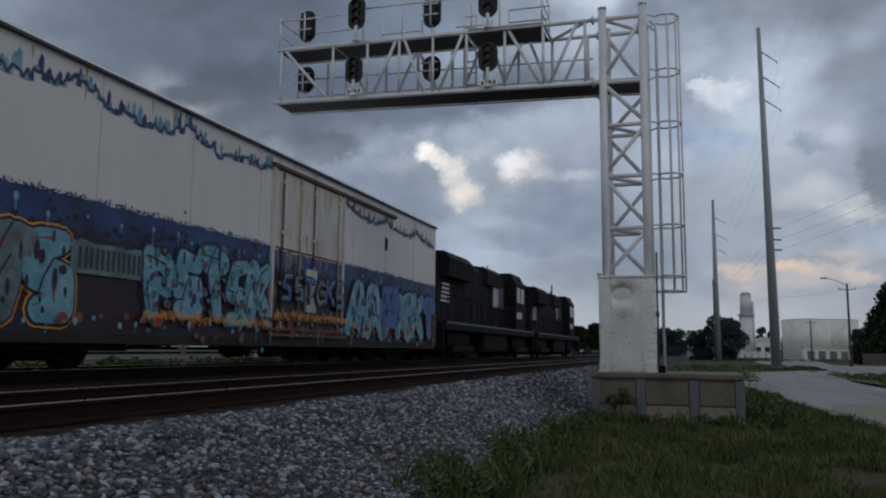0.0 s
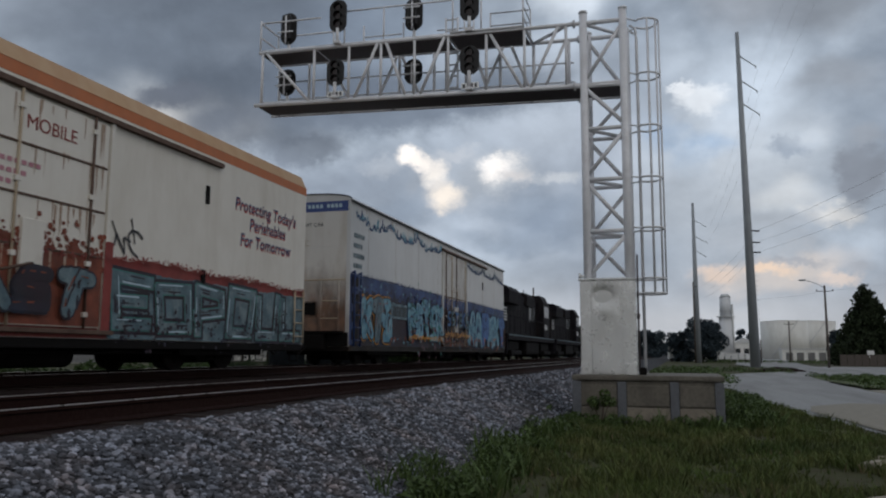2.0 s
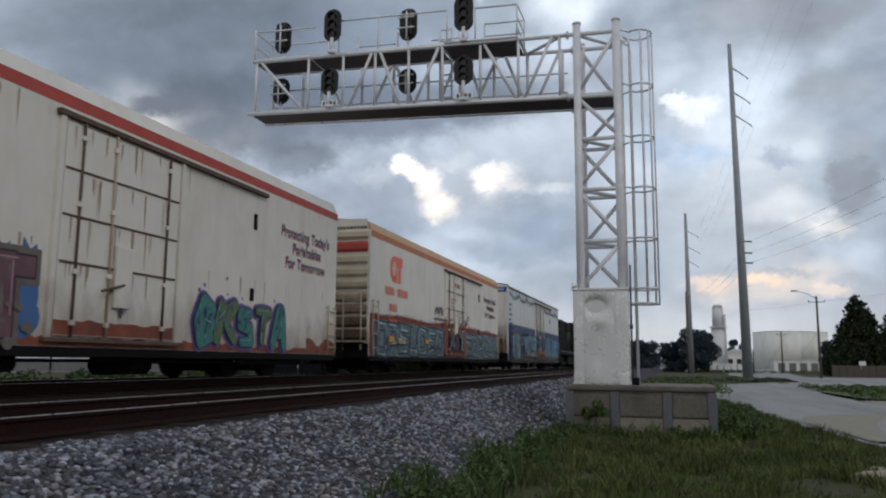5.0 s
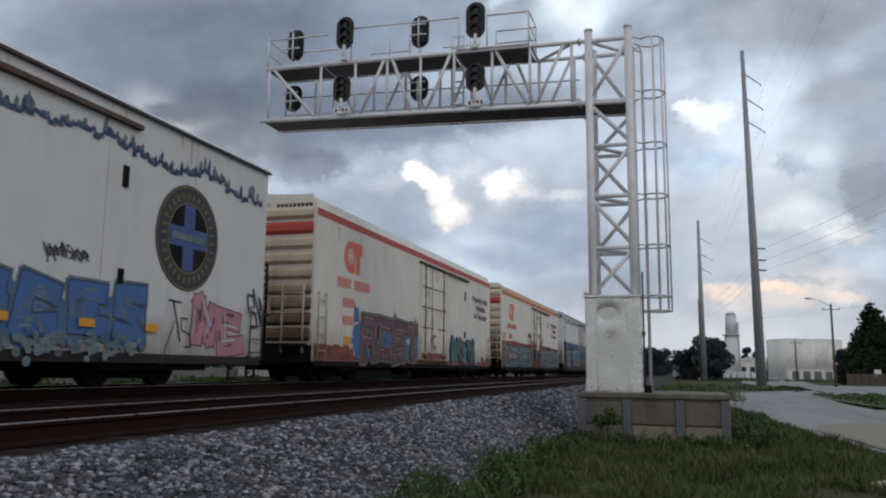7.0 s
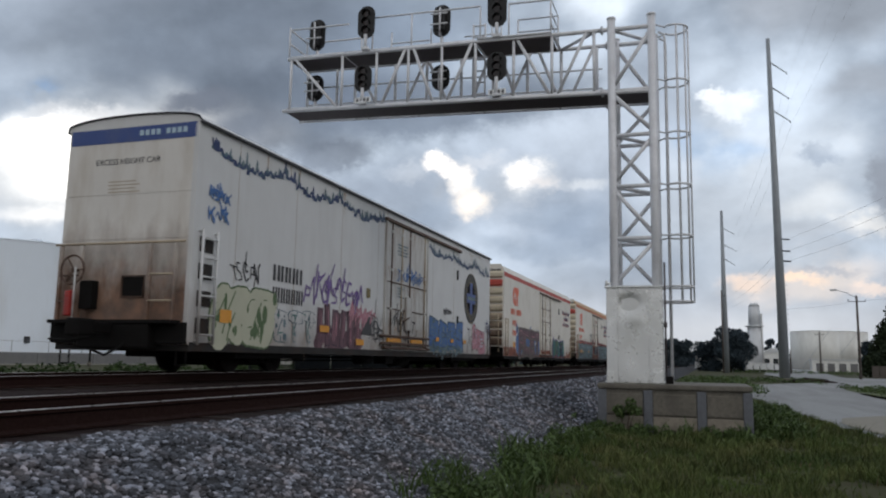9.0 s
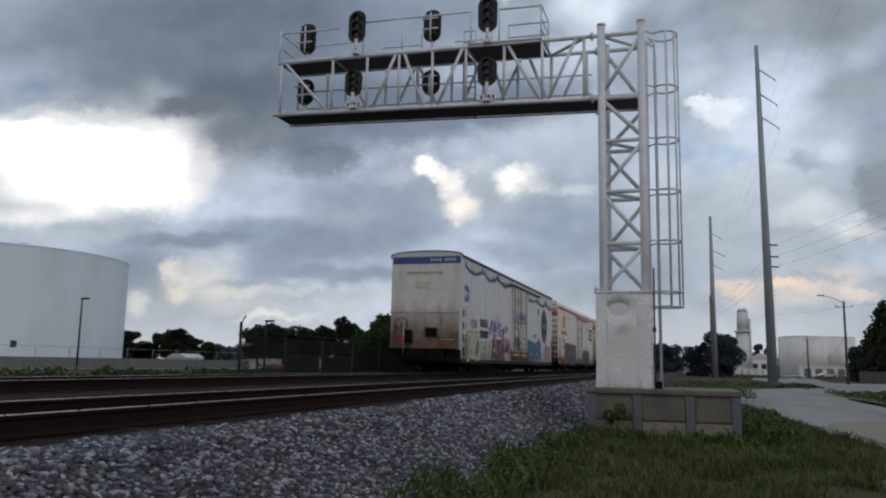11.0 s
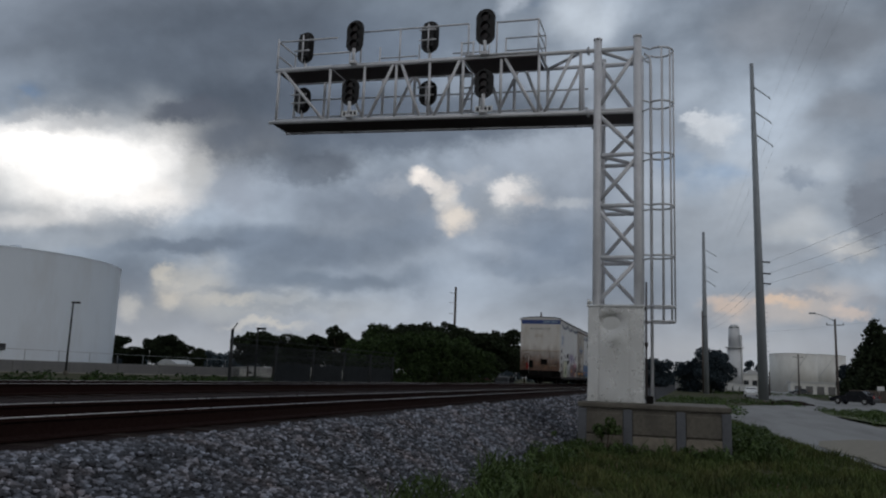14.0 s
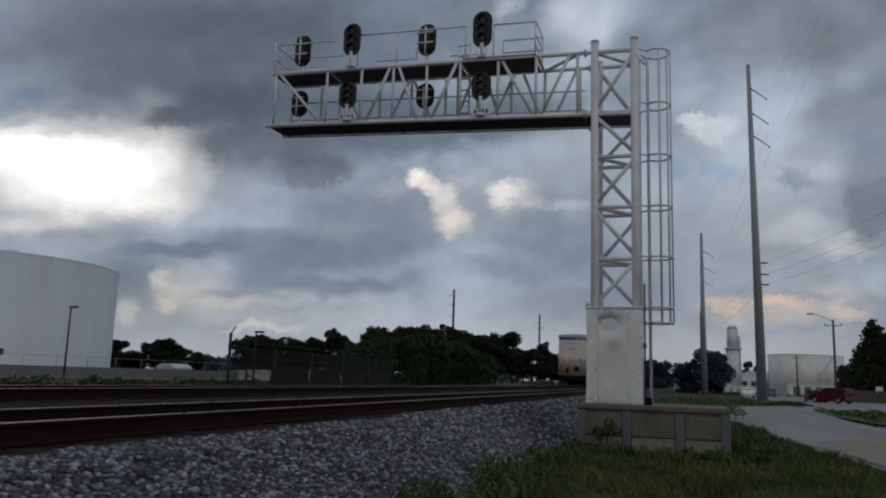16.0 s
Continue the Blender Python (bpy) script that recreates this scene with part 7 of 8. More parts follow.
# ---------------------------------------------------------------- background: left of the line
def build_tank():
    cx, cy, r, z0, z1 = -107.0, 95.4, 21.0, -1.2, 15.8
    t = thing("storage_tank", "large white cylindrical steel storage tank behind a wall", "storage tank", at=pose(cx, cy, 0))
    bm = bmesh.new()
    n = 72
    rows = [[bm.verts.new((r * math.cos(2 * math.pi * k / n), r * math.sin(2 * math.pi * k / n), z)) for k in range(n)] for z in (z0, z1)]
    for k in range(n):
        bm.faces.new((rows[0][k], rows[0][(k + 1) % n], rows[1][(k + 1) % n], rows[1][k])).smooth = True
    part("shell", bm, "tank", t)
    bm = bmesh.new()
    rings = [[bm.verts.new((rr * math.cos(2 * math.pi * k / n), rr * math.sin(2 * math.pi * k / n), z)) for k in range(n)] for rr, z in ((r + 0.08, z1 - 0.12), (r + 0.08, z1 + 0.05), (r * 0.5, z1 + 0.7), (0.3, z1 + 1.0))]
    for a, b in zip(rings, rings[1:]):
        for k in range(n):
            bm.faces.new((a[k], a[(k + 1) % n], b[(k + 1) % n], b[k])).smooth = True
    part("roof", bm, "tank", t)
    for z in (3.0, 6.0, 9.0, 12.0, 15.0):
        ring = [((r + 0.01) * math.cos(2 * math.pi * k / 60), (r + 0.01) * math.sin(2 * math.pi * k / 60), z) for k in range(61)]
        part("weld_seam", chain(bmesh.new(), ring, 0.02, 4), "tank", t)
    a = math.radians(-24)
    part("hatch", soft_box(bmesh.new(), r * 0.7 * math.cos(a) - 0.6, r * 0.7 * math.cos(a) + 0.6, r * 0.7 * math.sin(a) - 0.5, r * 0.7 * math.sin(a) + 0.5, z1, z1 + 1.1, 0.05), "tank", t)
    part("placard", soft_box(bmesh.new(), 17.9, 18.3, -11.0, -10.2, 1.6, 2.5, 0.05), "stencil", t, "small dark placard")

    w = tagged(part("containment_wall", soft_box(bmesh.new(), -84.4, -84.0, 20, 200, -1.25, 0.35, 0.04), "wall"), "long low grey concrete containment wall", "wall", kind="structure")
    for k in range(18):
        part("pilaster", soft_box(bmesh.new(), -83.99, -83.9, 22 + k * 10, 22.5 + k * 10, -1.25, 0.3, 0.03), "wall", w)
    f = thing("wall_fence", "low chain-link fence standing on the containment wall", "fence", at=pose(-84.2, 0, 0.34))
    for k in range(24):
        part("post", tube(bmesh.new(), (0, 24 + k * 6, 0), (0, 24 + k * 6, 1.5), 0.04, 6), "pole", f)
    part("top_rail", tube(bmesh.new(), (0, 24, 1.45), (0, 168, 1.45), 0.025, 6), "pole", f)
    for x, y, h, reach, category in ((-72.15, 78.5, 8.7, 1, "near"), (-46.5, 79, 6.0, 1, "far")):
        p = thing("street_lamp", "dark slim lamp pole with a square flood head", "street lamp", "lamp poles behind the tracks", pose(x, y, -1.2))
        part("pole", tube(bmesh.new(), (0, 0, 0), (0, 0, h), 0.13, 10, 0.09), "fence", p)
        part("head", soft_box(bmesh.new(), -0.1, 0.95 * reach, -0.2, 0.2, h - 0.02, h + 0.2, 0.04), "fence", p)
        part("base", tube(bmesh.new(), (0, 0, 0), (0, 0, 0.5), 0.25, 10), "concrete", p)
    # low white sheds and parked things far off
    for x, y, w_, d, h, lab in ((-88, 122, 4, 5, 2.6, "dark van parked behind the wall"), (-80, 140, 16, 6, 1.9, "low white roofed shed far behind the tracks"), (-75, 152, 9, 8, 3.6, "small white gabled shed far behind the tracks")):
        b = thing("shed", lab, "building", at=pose(x, y, -1.2))
        part("wall", soft_box(bmesh.new(), -w_ / 2, w_ / 2, -d / 2, d / 2, 0, h * 0.7, 0.03), "building", b)
        part("roof", extrude_y(bmesh.new(), [(-w_ / 2 - 0.2, h * 0.7), (w_ / 2 + 0.2, h * 0.7), (w_ * 0.2, h), (-w_ * 0.2, h)], -d / 2 - 0.2, d / 2 + 0.2), "roofmetal", b)
        for k in range(3):
            part("window", soft_box(bmesh.new(), -w_ / 2 + 0.6 + k * w_ / 3, -w_ / 2 + 1.4 + k * w_ / 3, -d / 2 - 0.03, -d / 2 + 0.02, 0.5, h * 0.5, 0.01), "dark_window", b)


def build_fence():
    f = thing("chain_link_fence", "tall dark chain-link fence with barbed wire and windscreen cloth", "fence", at=pose(-14.3, 0, -1.2))
    y0, y1 = 22.7, 37.7
    posts = [y0 + 3.0 * k for k in range(6)]
    for i, y in enumerate(posts):
        h = 2.9 if i == 0 else 2.5
        p = part("post", tube(bmesh.new(), (0, y, 0), (0, y, h), 0.05 if i == 0 else 0.045, 8), "fence", f)
        part("barb_arm", tube(bmesh.new(), (0, y, h - 0.05), (0.16, y, h + 0.2), 0.02, 6), "fence", p)
    for z in (2.62, 2.42, 2.1):
        part("wire_strand", tube(bmesh.new(), (0.02, y0, z), (0.02, y1, z), 0.018, 4), "fence", f)
    part("cross_wire_gate", chain(bmesh.new(), [(0, y0, 2.75), (-2.6, y0 + 4, 2.6)], 0.02, 4), "fence", f)
    verts, faces = [], []
    d = 0.09
    n = int((y1 - y0) / d)
    for k in range(-28, n):
        for s in (1, -1):
            a0, b0 = (k * d, 0.1) if s > 0 else (k * d + 2.0, 0.1)
            a1, b1 = (k * d + 2.0, 2.45) if s > 0 else (k * d, 2.45)
            lo, hi = max(0.0, (0 - min(a0, a1)) / 2.0), min(1.0, (y1 - y0 - min(a0, a1)) / 2.0)
            if hi <= lo:
                continue
            if s < 0:
                lo, hi = 1 - hi, 1 - lo
            pa = (a0 + (a1 - a0) * lo, b0 + (b1 - b0) * lo)
            pb = (a0 + (a1 - a0) * hi, b0 + (b1 - b0) * hi)
            i = len(verts)
            w = 0.011
            verts += [(0.003 * s, y0 + pa[0] - w, pa[1]), (0.003 * s, y0 + pa[0] + w, pa[1]), (0.003 * s, y0 + pb[0] + w, pb[1]), (0.003 * s, y0 + pb[0] - w, pb[1])]
            faces.append((i, i + 1, i + 2, i + 3))
    tagged(arrays("wire_mesh", verts, faces, "fence", f), kind="stuff")
    # torn windscreen cloth on the far stretch
    rnd = random.Random(8)
    for k in range(1, 5):
        if k in (5,):
            continue
        bm = bmesh.new()
        m = 14
        lo, hi = [], []
        for j in range(m + 1):
            y = posts[k] + 0.1 + 2.8 * j / m
            lo.append(bm.verts.new((-0.03 + 0.02 * noise.noise((y * 2, 0, 1)), y, 0.15)))
            hi.append(bm.verts.new((-0.03 + 0.03 * noise.noise((y * 2, 1, 1)), y, 1.9 + 0.1 * noise.noise((y * 1.4, 4, 0)) - rnd.random() * 0.06)))
        for j in range(m):
            bm.faces.new((lo[j], lo[j + 1], hi[j + 1], hi[j]))
        bmesh.ops.solidify(bm, geom=bm.faces[:], thickness=0.004)
        part("windscreen", bm, "windscreen", f, "dark teal windscreen cloth")


def leaf_cloud(name, seed, blobs, count, size, material, parent=None, flat=0.5):
    """Small leaf sprays scattered through the given clumps (x, y, z, radius)."""
    rnd = np.random.default_rng(seed)
    weights = np.array([b[3] ** 2 for b in blobs])
    pick = rnd.choice(len(blobs), count, p=weights / weights.sum())
    b = np.array(blobs)[pick]
    d = rnd.normal(size=(count, 3))
    d /= np.linalg.norm(d, axis=1)[:, None]
    rad = b[:, 3] * (0.55 + 0.5 * rnd.random(count) ** 0.6)
    c = b[:, :3] + d * rad[:, None] * np.array((1, 1, 0.8))
    s = size * rnd.uniform(0.5, 1.3, count)
    u = rnd.normal(size=(count, 3))
    u /= np.linalg.norm(u, axis=1)[:, None]
    v = np.cross(u, rnd.normal(size=(count, 3)))
    v /= np.linalg.norm(v, axis=1)[:, None]
    s3 = s[:, None]
    verts = np.stack([c - u * s3 * 0.5, c + v * s3 * flat * 0.5, c + u * s3 * 0.5, c - v * s3 * flat * 0.5], 1).reshape(-1, 3)
    faces = np.arange(count * 4).reshape(-1, 4).tolist()
    return arrays(name, verts.tolist(), faces, material, parent)


def tree(label, seed, at, height, spread, material="leaf", count=2600, size=0.5, conifer=False, group="trees", low=0.35):
    rnd = random.Random(seed)
    t = thing("tree", label, "tree", group, at)
    bm = bmesh.new()
    pts = [(0, 0, 0)]
    for k in range(1, 6):
        pts.append((pts[-1][0] + rnd.uniform(-0.12, 0.12), pts[-1][1] + rnd.uniform(-0.12, 0.12), height * 0.78 * k / 5))
    for k in range(5):
        r0, r1 = height * 0.024 * (1 - k / 6), height * 0.024 * (1 - (k + 1) / 6)
        tube(bm, pts[k], pts[k + 1], r0, 8, r1)
    trunk = part("trunk", bm, "bark", t)
    blobs = []
    if conifer:
        for k in range(26):
            z = height * (0.08 + 0.9 * k / 26)
            r = spread * (1 - k / 27) ** 0.8
            for j in range(3):
                a = rnd.uniform(0, 6.3)
                blobs.append((r * 0.6 * math.cos(a), r * 0.6 * math.sin(a), z, max(r * 0.5, 0.2)))
    else:
        for k in range(12):
            a, z = rnd.uniform(0, 6.3), height * rnd.uniform(low, 0.9)
            rr = spread * rnd.uniform(0.35, 0.8) * (1.15 - abs(z / height - 0.55))
            tip = (rr * math.cos(a), rr * math.sin(a), z)
            part("limb", tube(bmesh.new(), pts[2 + k % 3], tip, height * 0.009, 6, height * 0.003), "bark", trunk)
            blobs.append((*tip, spread * rnd.uniform(0.25, 0.45)))
            for _ in range(3):
                blobs.append((tip[0] + rnd.uniform(-1, 1) * spread * 0.35, tip[1] + rnd.uniform(-1, 1) * spread * 0.35, tip[2] + rnd.uniform(-0.4, 0.6) * spread * 0.35, spread * rnd.uniform(0.12, 0.24)))
        for _ in range(4):
            blobs.append((rnd.uniform(-0.3, 0.3) * spread, rnd.uniform(-0.3, 0.3) * spread, height * rnd.uniform(low, 0.85), spread * 0.45))
    leaf_cloud("crown", seed, blobs, count, size, material, t)
    return t


def build_woods():
    rnd = random.Random(21)
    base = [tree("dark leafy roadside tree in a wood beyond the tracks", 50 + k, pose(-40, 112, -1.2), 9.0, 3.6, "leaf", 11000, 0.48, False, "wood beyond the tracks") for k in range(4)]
    spots = []
    for bearing_u, dist, height in ((-0.395, 105, 8.3), (-0.36, 112, 9.0), (-0.325, 108, 8.9), (-0.29, 112, 9.4), (-0.262, 116, 9.0), (-0.235, 120, 8.8), (-0.2, 128, 6.8), (-0.175, 150, 8.4),
                                    (-0.56, 118, 8.2), (-0.52, 122, 7.4), (-0.49, 124, 7.6), (-0.46, 118, 8.4), (-0.43, 128, 7.2), (-0.60, 124, 8.0),
                                    (-0.83, 122, 7.0), (-0.86, 128, 6.4), (-0.79, 126, 5.2), (-0.752, 124, 7.0), (-0.725, 130, 6.2), (-0.69, 128, 5.2), (-0.15, 170, 8.0), (-0.125, 200, 8.5)):
        spots.append((bearing_u * dist, dist, height))
    for k, (x, y, height) in enumerate(spots):
        m = pose(x, y, -1.2, 0, 0, rnd.uniform(0, 360)) @ Matrix.Diagonal((height / 9 * rnd.uniform(0.95, 1.25), height / 9 * rnd.uniform(0.95, 1.25), height / 9, 1))
        if k < 4:
            base[k].matrix_basis = m
        else:
            copy_thing(base[k % 4], m)
    # far belt of wood that closes the horizon
    blobs = []
    for k in range(420):
        u = rnd.uniform(-1.5, 0.75)
        d = rnd.uniform(330, 420)
        if -0.13 < u < -0.02 or 0.02 < u < 0.2:
            d *= 1.6
        blobs.append((u * d, d, rnd.uniform(0, 5.0), rnd.uniform(3, 5.5)))
    tagged(leaf_cloud("distant_woods", 77, blobs, 26000, 3.0, "leaf_hazed"), "dim distant belt of woods along the horizon", "woods", kind="stuff")

    # overgrown hedge by the fence
    blobs = []
    for k in range(150):
        y = rnd.uniform(36.5, 62)
        top = (3.1 + 0.5 * noise.noise((y * 0.3, 0, 0))) * (1.0 if y > 39 else 0.65) * (1.0 if y < 56 else 0.8)
        blobs.append((-15.6 + rnd.uniform(-0.9, 0.9), y, -1.1 + rnd.random() ** 0.7 * (top + 0.8), rnd.uniform(0.4, 0.75)))
    h = thing("hedge", "overgrown dark green hedge along the fence", "hedge", at=pose(0, 0, 0))
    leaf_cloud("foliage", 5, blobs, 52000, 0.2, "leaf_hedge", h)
    bm = bmesh.new()
    for k in range(60):
        y = rnd.uniform(36.5, 62)
        tube(bm, (-15.6, y, -1.2), (-15.6 + rnd.uniform(-0.6, 0.6), y + rnd.uniform(-0.5, 0.5), 0.8), 0.03, 5, 0.01)
    tagged(part("undergrowth", bm, "bark", h), kind="stuff")
    # low weeds on the verge beyond the far road
    blobs = []
    for k in range(260):
        y = rnd.uniform(14, 110)
        blobs.append((-27 - rnd.random() * 14, y, -1.1 + rnd.random() * 0.35, rnd.uniform(0.35, 0.95)))
    tagged(leaf_cloud("verge_weeds", 6, blobs, 22000, 0.3, "leaf_hedge"), "rank green weeds on the verge beyond the far road", "weeds", kind="stuff")


def utility_pole(at, h, arms, label, group, steel=False, r=0.16):
    p = thing("utility_pole", label, "utility pole", group, at)
    part("shaft", tube(bmesh.new(), (0, 0, 0), (0, 0, h), r, 14 if steel else 10, r * (0.38 if steel else 0.7)), "pole" if steel else "wood", p)
    for z, reach in arms:
        a = part("arm", tube(bmesh.new(), (0, 0, z + (0.9 if steel else 0)), (reach * (0.86 if steel else 1), 0, z - (0.4 if steel else 0)), 0.07 if steel else 0.05, 6, 0.04), "pole" if steel else "wood", p)
        part("insulator", tube(bmesh.new(), (reach * (0.86 if steel else 1), 0, z - (0.55 if steel else -0.25)), (reach * (0.86 if steel else 1), 0, z - (0.35 if steel else 0)), 0.05, 8), "stencil", a)
    return p


def build_poles():
    big = [(28.6, 1.75), (26.1, 1.8), (23.8, 1.85)]
    p = utility_pole(pose(6.65, 78.6, -1.08, 0, -0.5, 0), 32.9, [(z + 1.08, x) for z, x in big], "tall tapered grey steel transmission pole beside the road", "transmission poles", True, 0.47)
    for z in (12.1, 11.0, 10.05):
        part("insulator", tube(bmesh.new(), (0.2, -0.1, z + 1.08), (1.0, -0.1, z + 1.0), 0.07, 8), "stencil", p, "dark post insulator")
    for k in range(14):
        part("step_bolt", tube(bmesh.new(), (0.3, 0, 3 + k * 0.45), (0.62, 0, 3 + k * 0.45), 0.02, 5), "pole", p)
    part("base_flange", tube(bmesh.new(), (0, 0, 0), (0, 0, 0.35), 0.75, 16), "concrete", p)
    utility_pole(pose(3.05, 148, -1.08), 29.0, [(25.0, 2.4), (22.0, 2.6), (19.5, 2.2)], "distant tapered steel transmission pole along the line", "transmission poles", True, 0.6)
    utility_pole(pose(2.6, 147, -1.08), 14.5, [(13.5, 0.6)], "weathered wooden utility pole beside the steel one", "wooden poles")
    street = utility_pole(pose(17.0, 104, -1.08), 9.9, [(9.2, 0.9), (9.2, -0.9)], "wooden street pole with cross arm at the road junction", "wooden poles", False, 0.17)
    utility_pole(pose(20.3, 165, -1.08), 8.0, [(7.4, 0.8), (7.4, -0.8)], "distant wooden utility pole before the white tanks", "wooden poles", False, 0.17)
    utility_pole(pose(13.7, 150, -1.08), 4.2, [], "short wooden post before the white tanks", "wooden poles", False, 0.14)
    utility_pole(pose(-44.2, 150, -1.2), 19.2, [(18.0, -1.1), (16.0, -1.1), (13.8, -1.1)], "tall wooden pole with side arms behind the wood", "wooden poles", False, 0.3)
    utility_pole(pose(-35.8, 200, -1.2), 18.5, [(16.5, -1.2), (15, 1.2)], "distant tall wooden pole behind the wood", "wooden poles", False, 0.3)
    lamp = thing("street_lamp", "cobra-head street lamp hung out over the junction", "street lamp", at=pose(16.9, 104, 8.6))
    part("arm", chain(bmesh.new(), [(0, 0, 0), (-0.9, 0, 0.55), (-2.1, 0, 0.9)], 0.035, 6), "pole", lamp)
    part("head", soft_box(bmesh.new(), -2.75, -2.0, -0.16, 0.16, 0.82, 1.0, 0.06), "pole", lamp)

    def cable(name, p, q, sag, r):
        pts = []
        for k in range(15):
            a = k / 14
            v = Vector(p).lerp(Vector(q), a)
            pts.append((v.x, v.y, v.z - sag * 4 * a * (1 - a)))
        return tagged(part("overhead_cable", chain(bmesh.new(), pts, r, 4), "wire"), "thin grey overhead power cable between the poles", "cable", "overhead cables")
    for z, x in big:
        cable("line", (6.65 + x * 0.86, 78.6, z - 0.5), (10.5, -30, z + 1.5), 2.0, 0.0045)
        cable("line", (6.65 + x * 0.86, 78.6, z - 0.5), (5.4, 148, z - 3.5), 1.0, 0.007)
    for z in (12.1, 11.0, 10.05):
        cable("line", (7.35, 78.6, z), (17.0, 34, z + 0.5), 0.5, 0.01)
        cable("line", (7.35, 78.6, z), (3.2, 147, z), 0.8, 0.01)
    cable("line", (6.9, 78.6, 5.6), (17.0, 104, 8.2), 0.2, 0.012)
    cable("line", (17.9, 104, 8.2), (40, 60, 9.5), 0.4, 0.012)


def build_right_side():
    # pale process tower and plant
    t = thing("silo_tower", "pale weathered process tower with stained sides", "silo", at=pose(10.7, 200, -1.08))
    part("shaft", tube(bmesh.new(), (0, 0, 0), (0, 0, 10.5), 1.9, 20, 1.6), "silo", t)
    part("upper_shaft", tube(bmesh.new(), (0, 0, 10.5), (0, 0, 15.2), 1.35, 20, 1.25), "silo", t)
    part("cap", tube(bmesh.new(), (0, 0, 15.2), (0, 0, 16.0), 1.3, 20, 0.8), "silo", t)
    part("platform", tube(bmesh.new(), (0, 0, 10.4), (0, 0, 10.65), 2.1, 20), "roofmetal", t)
    part("pipe", tube(bmesh.new(), (1.6, -1.0, 0), (1.5, -0.9, 13.5), 0.25, 8), "roofmetal", t)
    for x, y, w, d, h, lab in ((6.2, 196, 5.5, 6, 5.0, "small white plant shed with metal roof"), (14.4, 202, 4.5, 6, 5.4, "white plant building beside the tower"), (8.5, 190, 12, 3, 2.2, "low blue-grey loading shed")):
        b = thing("plant_building", lab, "building", "plant buildings", pose(x, y, -1.08))
        part("wall", soft_box(bmesh.new(), -w / 2, w / 2, -d / 2, d / 2, 0, h * 0.8, 0.04), "building", b)
        part("roof", extrude_y(bmesh.new(), [(-w / 2 - 0.2, h * 0.8), (w / 2 + 0.2, h * 0.8), (0.2, h), (-0.2, h)], -d / 2 - 0.2, d / 2 + 0.2), "roofmetal", b)
        for k in range(max(2, int(w / 2))):
            part("window", soft_box(bmesh.new(), -w / 2 + 0.4 + k * 1.9, -w / 2 + 1.5 + k * 1.9, -d / 2 - 0.03, -d / 2 + 0.03, 0.4, h * 0.55, 0.02), "dark_window", b)
    for k in range(8):
        v = thing("parked_trailer", "white box trailer parked in a row by the plant", "trailer", "parked trailers", pose(4.4 + k * 1.35, 182, -1.08))
        part("box", soft_box(bmesh.new(), -0.5, 0.5, -2, 2, 0.5, 1.6 + 0.3 * (k % 3 == 0), 0.05), "car_white", v)
        for y in (-1.3, 1.3):
            part("wheel", tube(bmesh.new(), (-0.5, y, 0.3), (0.5, y, 0.3), 0.3, 10), "tyre", v)
    w = thing("box_truck", "white box truck parked beside the line", "truck", at=pose(0.1, 170, -1.08))
    part("box", soft_box(bmesh.new(), -2.6, 2.6, -1.2, 1.2, 0.6, 3.2, 0.1), "car_white", w)
    part("cab", soft_box(bmesh.new(), 2.6, 3.9, -1.1, 1.1, 0.5, 2.3, 0.25), "car_white", w)
    for x in (-1.8, 3.1):
        part("wheel", tube(bmesh.new(), (x, -1.2, 0.45), (x, 1.2, 0.45), 0.45, 12), "tyre", w)
    # two broad white tanks
    for x, y, r, h, lab in ((38.1, 324, 8.4, 14.1, "broad white storage tank far beyond the junction"), (51.7, 354, 9.5, 15.1, "second broad white tank with stained shell")):
        k = thing("storage_tank", lab, "storage tank", "white tanks beyond the junction", pose(x, y, -1.08))
        part("shell", tube(bmesh.new(), (0, 0, 0), (0, 0, h), r, 48), "building", k)
        part("roof", tube(bmesh.new(), (0, 0, h), (0, 0, h + 0.5), r + 0.1, 48, r * 0.3), "building", k)
        part("stair", chain(bmesh.new(), [(-r * math.cos(a), -r * math.sin(a) - 0.2, 0.5 + h * j / 10) for j, a in enumerate([0.9 + 0.12 * q for q in range(11)])], 0.12, 5), "roofmetal", k)
    low = thing("warehouse", "low grey warehouse in front of the tanks", "building", at=pose(36, 240, -1.08))
    part("wall", soft_box(bmesh.new(), -9, 9, -3, 3, 0, 3.0, 0.05), "building", low)
    part("roof", soft_box(bmesh.new(), -9.2, 9.2, -3.2, 3.2, 3.0, 3.35, 0.05), "roofmetal", low)
    for k in range(6):
        part("door", soft_box(bmesh.new(), -8 + k * 2.8, -6.2 + k * 2.8, -3.05, -2.98, 0, 2.2, 0.02), "wall", low)
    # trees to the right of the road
    tree("hazy dark broadleaf tree beyond the line", 80, pose(4.2, 165, -1.08), 8.6, 4.6, "leaf_hazed", 10800, 0.56, False, "trees by the junction", 0.12)
    tree("hazy dark broadleaf tree beyond the line", 81, pose(0.4, 168, -1.08), 6.4, 3.6, "leaf_hazed", 7800, 0.56, False, "trees by the junction", 0.12)
    tree("hazy dark broadleaf tree beyond the line", 82, pose(9.4, 230, -1.08), 9.0, 4.0, "leaf_hazed", 7800, 0.64, False, "trees by the junction", 0.12)
    tree("hazy dark broadleaf tree beyond the line", 83, pose(18.0, 240, -1.08), 9.2, 3.0, "leaf_hazed", 6000, 0.64, False, "trees by the junction", 0.12)
    tree("dark round tree close to the far track", 84, pose(-5.5, 150, -1.08), 6.0, 3.2, "leaf_hazed", 10200, 0.44, False, "trees by the junction", 0.12)
